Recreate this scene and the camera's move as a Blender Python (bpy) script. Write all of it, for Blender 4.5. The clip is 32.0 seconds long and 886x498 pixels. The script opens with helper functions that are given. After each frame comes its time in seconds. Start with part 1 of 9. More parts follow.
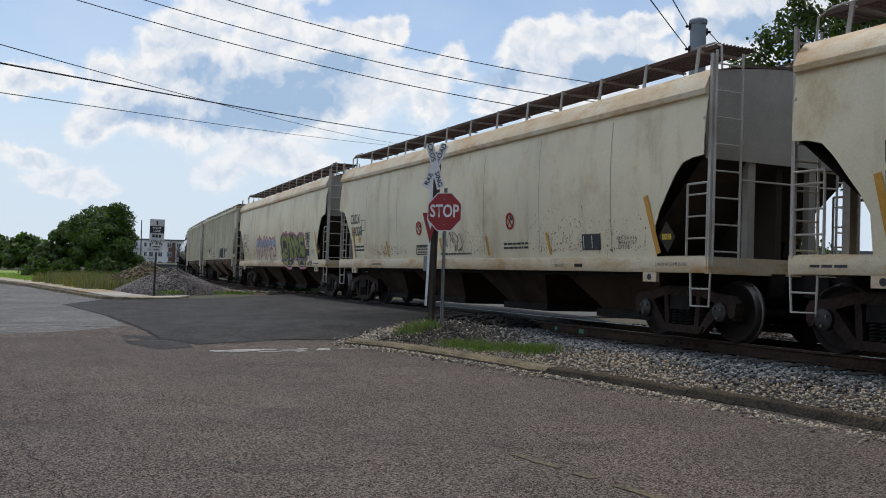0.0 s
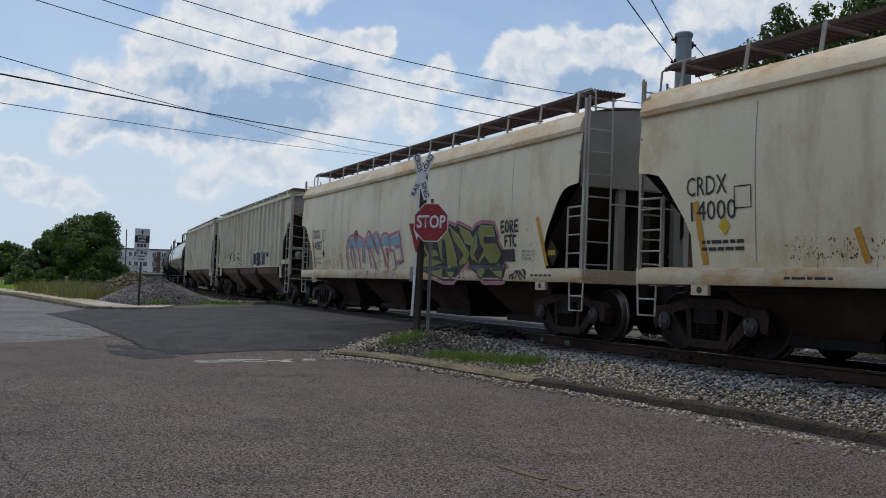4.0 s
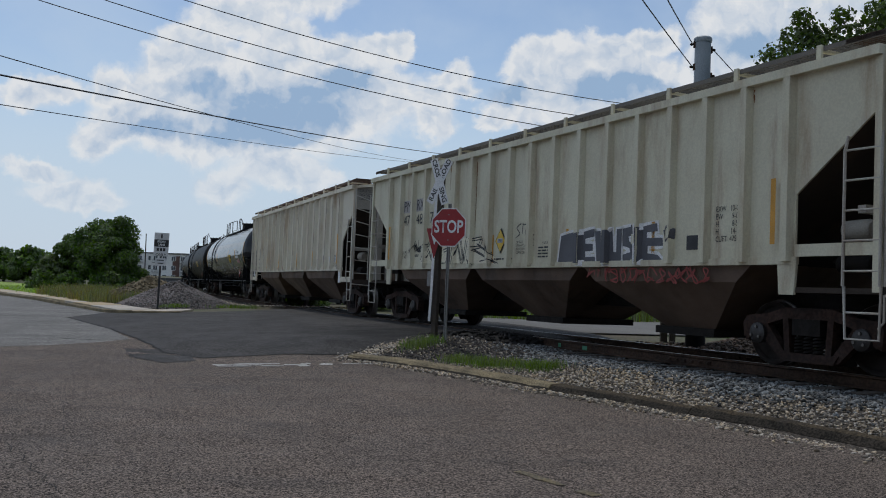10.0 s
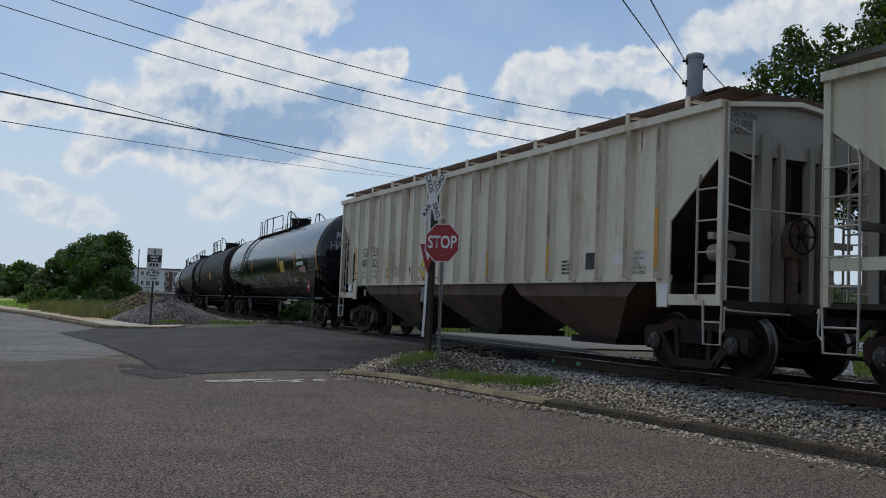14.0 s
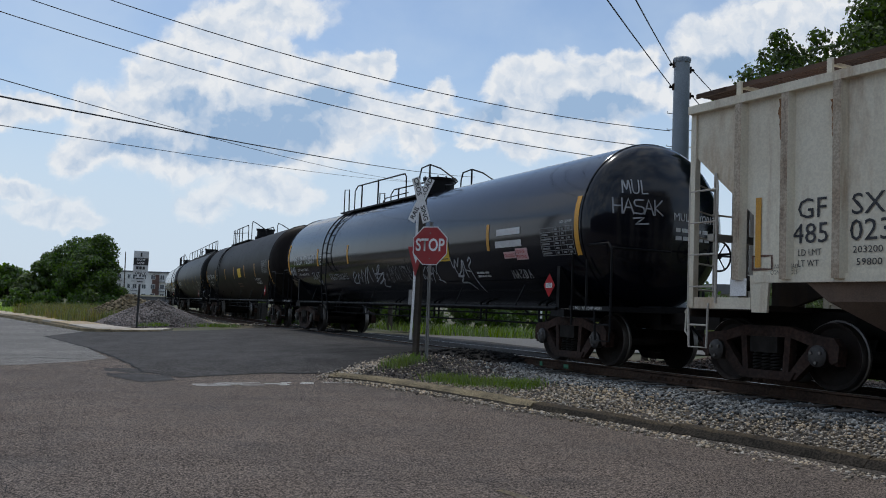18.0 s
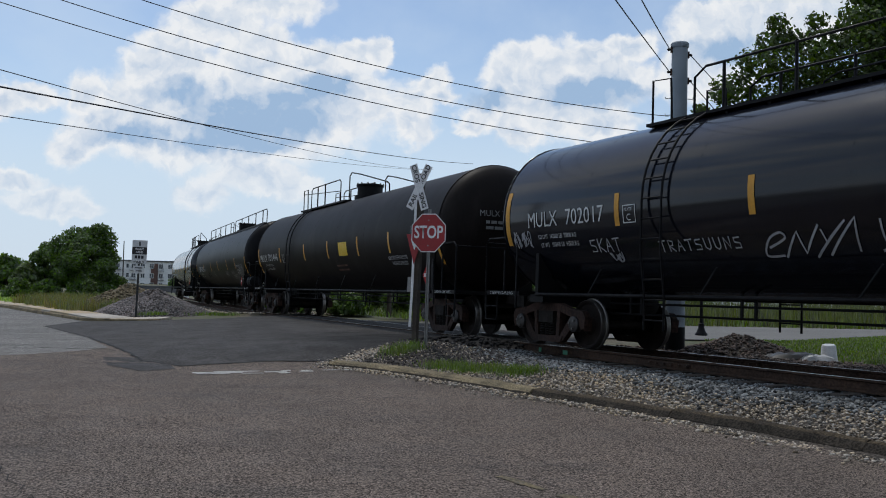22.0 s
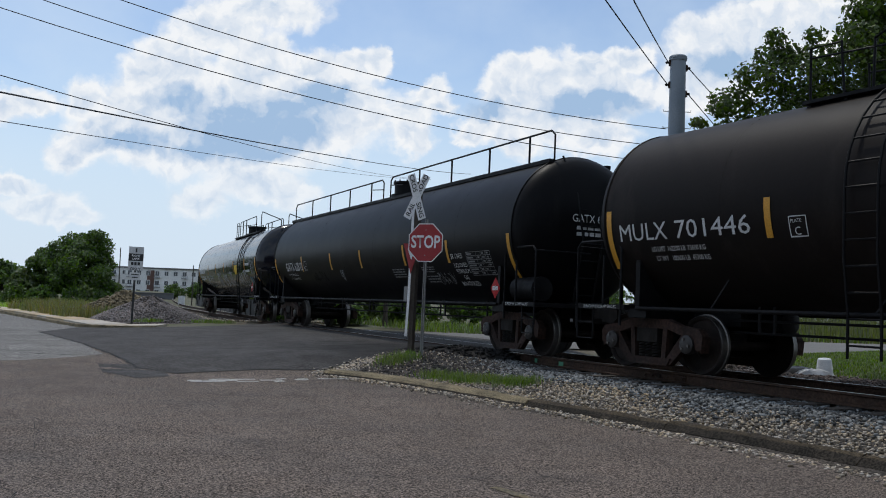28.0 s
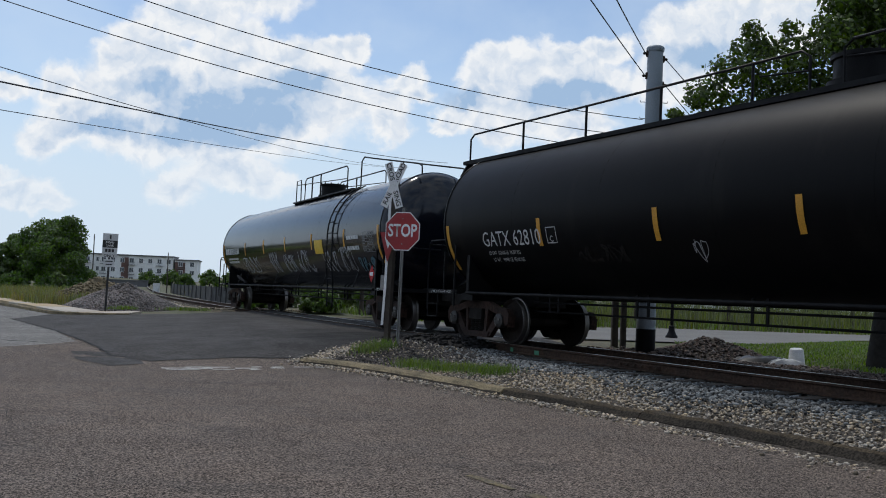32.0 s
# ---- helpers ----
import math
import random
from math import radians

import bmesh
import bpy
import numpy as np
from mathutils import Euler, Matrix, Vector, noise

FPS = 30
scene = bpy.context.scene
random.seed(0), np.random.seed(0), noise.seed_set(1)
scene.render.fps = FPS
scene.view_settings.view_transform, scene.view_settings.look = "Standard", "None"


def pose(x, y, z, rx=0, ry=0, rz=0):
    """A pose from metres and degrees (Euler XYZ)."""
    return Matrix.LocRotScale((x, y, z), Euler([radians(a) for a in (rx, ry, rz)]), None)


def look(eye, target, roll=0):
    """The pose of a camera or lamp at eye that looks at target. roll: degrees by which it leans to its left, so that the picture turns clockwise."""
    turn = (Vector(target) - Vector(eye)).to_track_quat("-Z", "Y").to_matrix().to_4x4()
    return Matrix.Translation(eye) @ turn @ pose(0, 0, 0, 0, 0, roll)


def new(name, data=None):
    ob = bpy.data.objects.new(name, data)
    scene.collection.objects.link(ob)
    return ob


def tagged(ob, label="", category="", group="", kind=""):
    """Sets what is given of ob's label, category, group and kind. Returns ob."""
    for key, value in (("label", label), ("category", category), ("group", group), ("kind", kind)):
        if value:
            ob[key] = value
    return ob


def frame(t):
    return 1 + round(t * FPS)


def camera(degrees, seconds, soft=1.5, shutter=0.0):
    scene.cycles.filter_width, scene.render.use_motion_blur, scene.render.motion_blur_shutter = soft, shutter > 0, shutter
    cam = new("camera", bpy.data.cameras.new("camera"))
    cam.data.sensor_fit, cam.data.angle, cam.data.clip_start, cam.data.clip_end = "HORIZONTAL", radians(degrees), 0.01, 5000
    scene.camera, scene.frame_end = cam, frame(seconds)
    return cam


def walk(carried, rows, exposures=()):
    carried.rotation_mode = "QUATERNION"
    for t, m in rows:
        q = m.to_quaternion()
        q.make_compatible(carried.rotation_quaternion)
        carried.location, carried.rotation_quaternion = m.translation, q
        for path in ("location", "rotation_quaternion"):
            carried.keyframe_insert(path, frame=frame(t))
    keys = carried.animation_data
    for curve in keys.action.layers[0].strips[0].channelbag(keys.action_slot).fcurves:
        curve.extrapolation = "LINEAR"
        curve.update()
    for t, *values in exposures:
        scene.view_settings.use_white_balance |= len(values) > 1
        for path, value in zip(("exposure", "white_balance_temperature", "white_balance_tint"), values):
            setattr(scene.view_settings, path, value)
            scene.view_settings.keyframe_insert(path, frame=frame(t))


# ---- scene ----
# Camera: held in the hand at eye height beside the road, turning slightly.
cam = camera(51.2, 32.0, soft=1.0)
EYE = (0.0, 0.0, 1.5)
TURNS = [
    (0.0, 90.97, -1.3, -0.02), (0.5, 90.98, -1.33, 0.14), (1.0, 91.18, -1.28, 0.12), (1.5, 91.4, -1.27, 0.16),
    (2.0, 91.58, -1.29, -0.0), (2.5, 91.74, -1.3, -0.08), (3.0, 91.77, -1.4, -0.25), (3.5, 91.74, -1.63, -0.71),
    (5.5, 91.41, -1.31, -1.13), (6.0, 91.36, -1.27, -0.97), (6.5, 91.21, -1.31, -0.33), (7.0, 91.26, -1.55, 0.0),
    (7.5, 91.5, -1.77, -0.04), (8.0, 91.62, -1.79, -0.11), (8.5, 91.83, -1.86, -0.11), (9.0, 91.84, -1.92, -0.0),
    (9.5, 91.86, -1.83, 0.1), (10.0, 91.93, -1.72, 0.21), (10.5, 91.88, -1.58, 0.34), (11.0, 91.84, -1.61, 0.35),
    (11.5, 92.08, -1.66, 0.29), (12.0, 92.36, -1.7, 0.14), (12.5, 92.54, -1.73, -0.01), (13.0, 92.71, -1.69, -0.08),
    (13.5, 92.81, -1.72, -0.18), (14.0, 92.9, -1.72, -0.19), (14.5, 92.95, -1.71, -0.3), (16.5, 93.2, -1.8, -0.39),
    (17.0, 93.17, -1.8, -0.66), (17.5, 93.16, -1.72, -0.92), (18.0, 93.1, -1.68, -0.94), (18.5, 93.02, -1.6, -0.71),
    (19.0, 92.93, -1.61, -0.07), (19.5, 92.78, -1.75, 0.08), (20.0, 92.6, -1.86, 0.07), (20.5, 91.92, -1.74, -0.27),
    (21.0, 92.2, -1.59, -0.87), (21.5, 92.27, -1.32, -0.91), (22.0, 92.3, -1.28, -1.01), (22.5, 92.49, -1.39, -0.96),
    (23.0, 92.66, -1.48, -0.79), (23.5, 93.02, -1.55, -0.66), (24.0, 93.07, -1.7, -0.6), (24.5, 92.98, -1.94, -0.53),
    (25.0, 92.91, -2.15, -0.56), (25.5, 92.89, -2.21, -0.63), (27.5, 92.79, -2.02, -1.07), (28.0, 92.92, -1.89, -1.23),
    (28.5, 93.02, -1.97, -1.73), (29.0, 93.0, -2.1, -2.13), (29.5, 92.89, -2.21, -2.51), (30.0, 92.7, -2.25, -2.66),
    (30.5, 92.48, -2.27, -2.67), (31.0, 92.45, -2.11, -2.63), (31.5, 92.43, -2.22, -2.68), (32.0, 92.28, -2.2, -2.68)]
walk(cam, [(t, pose(*EYE, rx, ry, rz)) for t, rx, ry, rz in TURNS],
     exposures=[(0.0, 0.13, 6600, 11), (1.5, 0.09, 6550, 11), (3.0, -0.02, 6450, 10), (6.0, -0.13, 6400, 10), (13.0, -0.17, 6380, 10), (17.0, -0.06, 6400, 10), (20.0, 0.04, 6420, 10), (25.0, 0.02, 6450, 10), (28.0, 0.13, 6450, 10), (32.0, 0.10, 6450, 10)])

# ---- world and sun ----
SUN_EL, SUN_AZ = 62.0, -25.0      # degrees; azimuth from +y towards +x
world = bpy.data.worlds.new("sky")
scene.world = world
world.use_nodes = True

SKY, CLOUD = 0.110, 0.87
# cumulus heaps on a plane one metre ahead: across, up, half width, half height
MAIN_BANK = [(-0.278, 0.259, 0.028, 0.028), (-0.301, 0.233, 0.024, 0.024), (-0.276, 0.225, 0.043, 0.037), (-0.235, 0.282, 0.055, 0.037), (-0.179, 0.259, 0.031, 0.024), (-0.203, 0.239, 0.037, 0.031),
    (-0.117, 0.245, 0.028, 0.021), (-0.08, 0.253, 0.028, 0.018), (-0.062, 0.258, 0.015, 0.015), (-0.134, 0.21, 0.073, 0.043), (-0.219, 0.195, 0.073, 0.049), (-0.324, 0.195, 0.037, 0.028),
    (-0.376, 0.203, 0.021, 0.021), (-0.353, 0.172, 0.043, 0.024), (-0.383, 0.147, 0.024, 0.024), (-0.292, 0.162, 0.073, 0.037), (-0.169, 0.166, 0.086, 0.037), (-0.084, 0.2, 0.055, 0.037)]
LEFT_BITS = [(-0.44, 0.198, 0.037, 0.015), (-0.464, 0.188, 0.031, 0.018), (-0.246, 0.096, 0.028, 0.018), (-0.186, 0.116, 0.037, 0.021), (-0.161, 0.104, 0.037, 0.018), (-0.416, 0.084, 0.043, 0.015),
    (-0.391, 0.076, 0.037, 0.012), (-0.454, 0.108, 0.031, 0.012)]
MIDDLE_BANK = [(-0.019, 0.192, 0.024, 0.028), (-0.022, 0.167, 0.024, 0.018), (0.001, 0.227, 0.024, 0.015), (0.014, 0.209, 0.018, 0.012), (0.043, 0.179, 0.018, 0.015), (0.103, 0.256, 0.028, 0.021),
    (0.082, 0.23, 0.028, 0.031), (0.125, 0.237, 0.037, 0.024), (0.174, 0.252, 0.037, 0.024), (0.211, 0.272, 0.031, 0.015), (0.193, 0.23, 0.055, 0.024), (0.07, 0.192, 0.031, 0.024),
    (0.138, 0.2, 0.061, 0.024), (0.102, 0.171, 0.024, 0.018), (0.188, 0.18, 0.037, 0.018)]
RIGHT_BANK = [(0.316, 0.294, 0.037, 0.024), (0.354, 0.308, 0.043, 0.037), (0.404, 0.303, 0.055, 0.037), (0.447, 0.317, 0.049, 0.031), (0.286, 0.243, 0.031, 0.037), (0.317, 0.256, 0.049, 0.037),
    (-0.187, 0.309, 0.073, 0.024)]
SHADES = [(-0.182, 0.181, 0.104, 0.034), (-0.212, 0.152, 0.079, 0.021), (0.187, 0.214, 0.067, 0.018), (-0.116, 0.22, 0.037, 0.018), (-0.275, 0.203, 0.037, 0.018), (0.057, 0.207, 0.031, 0.018), (-0.328, 0.155, 0.049, 0.015), (0.342, 0.263, 0.055, 0.024)]


def sky_nodes(nt):
    nd, ln = nt.nodes, nt.links
    nd.clear()
    out = nd.new("ShaderNodeOutputWorld")
    bg = nd.new("ShaderNodeBackground")
    bg.inputs["Strength"].default_value = SKY
    sky = nd.new("ShaderNodeTexSky")
    sky.sky_type = "NISHITA"
    sky.sun_disc = False
    sky.sun_elevation = radians(SUN_EL)
    sky.sun_rotation = radians(SUN_AZ)
    sky.dust_density, sky.air_density, sky.ozone_density = 0.6, 1.0, 2.0
    ln.new(sky.outputs[0], bg.inputs["Color"])
    tc = nd.new("ShaderNodeTexCoord")
    way = tc.outputs["Generated"]

    def math_(op, a, b=None, c=None):
        x = nd.new("ShaderNodeMath")
        x.operation = op
        for i, val in enumerate((a, b, c)):
            if val is None:
                continue
            if isinstance(val, (int, float)):
                x.inputs[i].default_value = val
            else:
                ln.new(val, x.inputs[i])
        return x.outputs[0]

    def smooth(val, lo, hi, a=0.0, b=1.0):
        x = nd.new("ShaderNodeMapRange")
        x.interpolation_type = "SMOOTHSTEP"
        for i, q in enumerate((lo, hi, a, b)):
            x.inputs[i + 1].default_value = q
        ln.new(val, x.inputs[0])
        return x.outputs[0]

    def cloud_noise(scale, shift=(0, 0, 0), detail=9.0):
        mp = nd.new("ShaderNodeMapping")
        mp.inputs["Location"].default_value = shift
        mp.inputs["Scale"].default_value = (1, 1, 1.35)
        ln.new(way, mp.inputs["Vector"])
        t = nd.new("ShaderNodeTexNoise")
        t.inputs["Scale"].default_value, t.inputs["Detail"].default_value, t.inputs["Roughness"].default_value = scale, detail, 0.56
        ln.new(mp.outputs[0], t.inputs["Vector"])
        return t.outputs["Fac"]

    sep = nd.new("ShaderNodeSeparateXYZ")
    ln.new(way, sep.inputs[0])
    # the sky ahead, laid on a plane
    deep = math_("MAXIMUM", sep.outputs[1], 0.25)
    flat = nd.new("ShaderNodeCombineXYZ")
    ln.new(math_("DIVIDE", sep.outputs[0], deep), flat.inputs[0])
    flat_z = math_("DIVIDE", sep.outputs[2], deep)
    ln.new(flat_z, flat.inputs[1])
    ahead = smooth(sep.outputs[1], 0.45, 0.65)

    def vec(op, a, b, c=None):
        x = nd.new("ShaderNodeVectorMath")
        x.operation = op
        for i, val in enumerate((a, b, c)):
            if val is None:
                continue
            if isinstance(val, tuple):
                x.inputs[i].default_value = val
            else:
                ln.new(val, x.inputs[i])
        return x.outputs["Value"] if op == "LENGTH" else x.outputs[0]

    def curl(scale, amount, detail):
        t = nd.new("ShaderNodeTexNoise")
        t.inputs["Scale"].default_value, t.inputs["Detail"].default_value, t.inputs["Roughness"].default_value = scale, detail, 0.6
        ln.new(flat.outputs[0], t.inputs["Vector"])
        return vec("MULTIPLY_ADD", t.outputs["Color"], (amount, amount, 0), (-amount / 2, -amount / 2, 0))

    spot = vec("ADD", vec("ADD", flat.outputs[0], curl(13.0, 0.055, 3.0)), curl(55.0, 0.022, 4.0))

    def billow(shift):
        v = nd.new("ShaderNodeTexVoronoi")
        v.feature, v.normalize = "SMOOTH_F1", True
        v.inputs["Scale"].default_value, v.inputs["Detail"].default_value, v.inputs["Roughness"].default_value = 34.0, 3.0, 0.55
        v.inputs["Smoothness"].default_value = 0.35
        ln.new(vec("ADD", spot, shift), v.inputs["Vector"])
        return v.outputs["Distance"]

    def heaps(rows, soft):
        d = None
        for x, z, a, b in rows:
            q = vec("LENGTH", vec("MULTIPLY_ADD", spot, (1 / a, 1 / b, 0), (-x / a, -z / b, 0)), None)
            d = q if d is None else math_("SMOOTH_MIN", d, q, soft)
        return math_("SUBTRACT", 1.0, d)

    puff = billow((0, 0, 0))
    body = math_("ADD", heaps(MAIN_BANK + LEFT_BITS + MIDDLE_BANK + RIGHT_BANK, 0.45), math_("MULTIPLY", math_("SUBTRACT", 0.55, puff), 0.85))
    wisp = cloud_noise(9.0, (2, 5, 1), 8.0)
    body = math_("ADD", body, math_("MULTIPLY", math_("SUBTRACT", wisp, 0.5), 1.0))
    n1 = cloud_noise(7.0)
    n2 = cloud_noise(7.0, (0.0, 0.0, 0.030))
    around = smooth(math_("ADD", 0.44, math_("MULTIPLY", math_("SUBTRACT", n1, 0.5), 1.25)), 0.24, 0.58)      # broken cloud all round the rest of the sky
    mask = math_("ADD", math_("MULTIPLY", math_("MULTIPLY", smooth(body, -0.14, 0.42), smooth(flat_z, 0.03, 0.17, 0.55, 1.0)), ahead), math_("MULTIPLY", around, smooth(sep.outputs[1], 0.75, 0.55)))
    mask = math_("MINIMUM", mask, 1.0)
    # a thin veil, thicker towards the horizon
    veil = math_("MAXIMUM", smooth(sep.outputs[2], 0.30, 0.04, 0.0, 0.90), smooth(cloud_noise(3.2, (3, 1, 0), 6.0), 0.40, 0.75, 0.02, 0.50))
    # towers are bright at their crests and blue-grey in their bodies
    relief = math_("SUBTRACT", billow((-0.006, 0.009, 0)), puff)
    shade = smooth(math_("ADD", heaps(SHADES, 0.3), math_("MULTIPLY", math_("SUBTRACT", wisp, 0.5), 1.2)), -0.15, 0.75)
    lit = math_("SUBTRACT", math_("ADD", 0.97, math_("MULTIPLY", relief, 1.9)), math_("ADD", math_("MULTIPLY", smooth(body, 0.25, 0.95), 0.34), math_("MULTIPLY", shade, 0.80)))
    rest = smooth(math_("ADD", math_("MULTIPLY", math_("SUBTRACT", n1, n2), 3.4), cloud_noise(6.0, (7, 2, 4), 6.0)), 0.18, 0.98)
    lit = math_("ADD", math_("MULTIPLY", lit, ahead), math_("MULTIPLY", rest, math_("SUBTRACT", 1.0, ahead)))
    lit = math_("MAXIMUM", math_("MINIMUM", lit, 1.0), 0.0)
    col = nd.new("ShaderNodeMix")
    col.data_type = "RGBA"
    ln.new(lit, col.inputs[0])
    col.inputs[6].default_value = (0.38, 0.54, 0.76, 1)
    col.inputs[7].default_value = (0.94, 0.96, 0.98, 1)
    cl = nd.new("ShaderNodeBackground")
    cl.inputs["Strength"].default_value = CLOUD
    ln.new(col.outputs[2], cl.inputs["Color"])
    vl = nd.new("ShaderNodeBackground")
    vl.inputs["Color"].default_value, vl.inputs["Strength"].default_value = (0.66, 0.79, 0.94, 1), CLOUD
    m1, m2 = nd.new("ShaderNodeMixShader"), nd.new("ShaderNodeMixShader")
    ln.new(veil, m1.inputs[0])
    ln.new(bg.outputs[0], m1.inputs[1])
    ln.new(vl.outputs[0], m1.inputs[2])
    ln.new(mask, m2.inputs[0])
    ln.new(m1.outputs[0], m2.inputs[1])
    ln.new(cl.outputs[0], m2.inputs[2])
    ln.new(m2.outputs[0], out.inputs["Surface"])


sky_nodes(world.node_tree)
sun = new("sun", bpy.data.lights.new("sun", "SUN"))
sun.data.energy, sun.data.angle, sun.data.color = 1.25, radians(4.0), (1.0, 0.95, 0.86)
_e, _a = radians(SUN_EL), radians(SUN_AZ)
sun.matrix_world = look((0, 0, 0), (-math.cos(_e) * math.sin(_a), -math.cos(_e) * math.cos(_a), -math.sin(_e)))

# ---- track line: heading and curvature along u, metres; u grows towards the camera's right ----
U0, U1, DU = -170.0, 60.0, 0.25
_us = np.arange(U0, U1 + DU / 2, DU)
_k = np.interp(_us, (-90, -60, -40, -20, 0, 25), (0.00104, 0.00104, 0.00105, 0.00293, 0.00284, 0.00235))
_th = np.cumsum(_k) * DU
_i0 = int(round(-U0 / DU))
_th = _th - _th[_i0] - 1.1221
_x = np.cumsum(np.cos(_th)) * DU
_y = np.cumsum(np.sin(_th)) * DU
_x, _y = _x - _x[_i0] + 4.252, _y - _y[_i0] + 16.107
RAIL_Z, GRADE, LEAN = 0.397, 0.0072, 0.0153


def track(u):
    """Centre line: x, y, heading, height of the rails' tops."""
    return (float(np.interp(u, _us, _x)), float(np.interp(u, _us, _y)), float(np.interp(u, _us, _th)), RAIL_Z + GRADE * max(u, -80.0))


def beside(u, l, z=0.0):
    """A point l metres from the centre line towards the camera, z above the rails."""
    x, y, h, r = track(u)
    return Vector((x + math.sin(h) * l, y - math.cos(h) * l, r + z))


def to_track(x, y):
    """u and l of a ground point (arrays or numbers)."""
    x, y = np.atleast_1d(x), np.atleast_1d(y)
    d = (x[:, None] - _x[None, ::4]) ** 2 + (y[:, None] - _y[None, ::4]) ** 2
    i = d.argmin(1) * 4
    h = _th[i]
    du = (x - _x[i]) * np.cos(h) + (y - _y[i]) * np.sin(h)
    l = (x - _x[i]) * np.sin(h) - (y - _y[i]) * np.cos(h)
    return _us[i] + du, l


def ground_z(x, y):
    u, l = to_track(x, y)
    base = RAIL_Z + GRADE * np.clip(u, -80, 60)
    a = np.clip((u + 6.0) / 4.0, 0, 1)           # 0: the paved crossing, 1: the ballasted stretch
    a = a * a * (3 - 2 * a)
    b = np.clip((-26.0 - u) / 2.5, 0, 1)
    width = 9.0 * (1 - a) + 1.9 * a
    f = np.clip(1 - (np.abs(l) - 1.9) / width, 0, 1)
    f = f * f * (3 - 2 * f)
    bed = -0.02 - 0.18 * np.maximum(a, b)
    near = (base + bed) * f
    far = (base + bed) * f + (base - 0.20) * (1 - f)
    mound = 0.10 * np.exp(-((np.atleast_1d(x) - 0.0) ** 2 + (np.atleast_1d(y) - 18.5) ** 2) / 1.2)
    return np.where(l > 0, near, far) + mound


def gz(x, y):
    return float(ground_z(x, y)[0])


# ---- helpers of this scene ----
class Shape:
    """Collects vertices and faces for one mesh."""

    def __init__(self):
        self.v, self.f, self.mi = [], [], []

    def add(self, vs, fs, mi=0):
        b = len(self.v)
        self.v += [tuple(p) for p in vs]
        self.f += [tuple(b + i for i in q) for q in fs]
        self.mi += [mi] * len(fs)
        return self

    def box(self, x0, x1, y0, y1, z0, z1, mi=0, m=None):
        vs = [Vector((x, y, z)) for x in (x0, x1) for y in (y0, y1) for z in (z0, z1)]
        if m is not None:
            vs = [m @ p for p in vs]
        return self.add(vs, [(0, 1, 3, 2), (4, 6, 7, 5), (0, 4, 5, 1), (2, 3, 7, 6), (0, 2, 6, 4), (1, 5, 7, 3)], mi)

    def tube(self, pts, r, n=6, mi=0, r1=None):
        pts = [Vector(p) for p in pts]
        k = len(pts)
        rings = []
        for i, p in enumerate(pts):
            d = (pts[min(i + 1, k - 1)] - pts[max(i - 1, 0)]).normalized()
            a = d.orthogonal().normalized() if i == 0 else (a - d * a.dot(d)).normalized()
            b = d.cross(a)
            rr = r if r1 is None else r + (r1 - r) * i / max(1, k - 1)
            rings.append([p + (a * math.cos(6.28319 * j / n) + b * math.sin(6.28319 * j / n)) * rr for j in range(n)])
        return self.loft(rings, mi=mi)

    def loft(self, rings, closed=True, caps=True, mi=0):
        n = len(rings[0])
        vs = [p for r in rings for p in r]
        fs = []
        for i in range(len(rings) - 1):
            for j in range(n if closed else n - 1):
                j2 = (j + 1) % n
                fs.append((i * n + j, i * n + j2, (i + 1) * n + j2, (i + 1) * n + j))
        if caps and closed:
            fs += [tuple(range(n - 1, -1, -1)), tuple(range((len(rings) - 1) * n, len(rings) * n))]
        return self.add(vs, fs, mi)

    def lathe(self, prof, n=24, axis="y", o=(0, 0, 0), mi=0, caps=True):
        """prof: (along, radius) pairs, turned about an axis through o."""
        rings = []
        for a, r in prof:
            ring = []
            for j in range(n):
                c, s = r * math.cos(6.28319 * j / n), r * math.sin(6.28319 * j / n)
                p = {"x": (a, c, s), "y": (s, a, c), "z": (c, s, a)}[axis]
                ring.append((p[0] + o[0], p[1] + o[1], p[2] + o[2]))
            rings.append(ring)
        return self.loft(rings, mi=mi, caps=caps)

    def prism(self, poly, a, b, plane="xz", mi=0, m=None):
        """A flat outline given thickness from a to b along the third axis."""
        put = {"xz": lambda p, q, t: (p, t, q), "xy": lambda p, q, t: (p, q, t), "yz": lambda p, q, t: (t, p, q)}[plane]
        n = len(poly)
        vs = [Vector(put(p, q, t)) for t in (a, b) for p, q in poly]
        if m is not None:
            vs = [m @ p for p in vs]
        return self.add(vs, [tuple(range(n)), tuple(range(2 * n - 1, n - 1, -1))] + [(i, n + i, n + (i + 1) % n, (i + 1) % n) for i in range(n)], mi)

    def mesh(self, name, mats, smooth=0.0):
        me = bpy.data.meshes.new(name)
        me.from_pydata(self.v, [], self.f)
        for m in (mats if isinstance(mats, (list, tuple)) else [mats]):
            me.materials.append(m)
        if any(self.mi):
            me.polygons.foreach_set("material_index", self.mi)
        bm = bmesh.new()
        bm.from_mesh(me)
        bmesh.ops.recalc_face_normals(bm, faces=bm.faces)
        bm.to_mesh(me)
        bm.free()
        if smooth:
            me.polygons.foreach_set("use_smooth", [True] * len(me.polygons))
            me.set_sharp_from_angle(angle=radians(smooth))
        me.update()
        return me


def part(name, shape, mats, parent, label="", smooth=0.0, m=None):
    """Links one mesh as a part under a thing or a part."""
    me = shape if isinstance(shape, bpy.types.Mesh) else shape.mesh(name, mats, smooth)
    ob = new(name, me)
    ob.parent = parent
    if m is not None:
        ob.matrix_basis = m
    return tagged(ob, label)


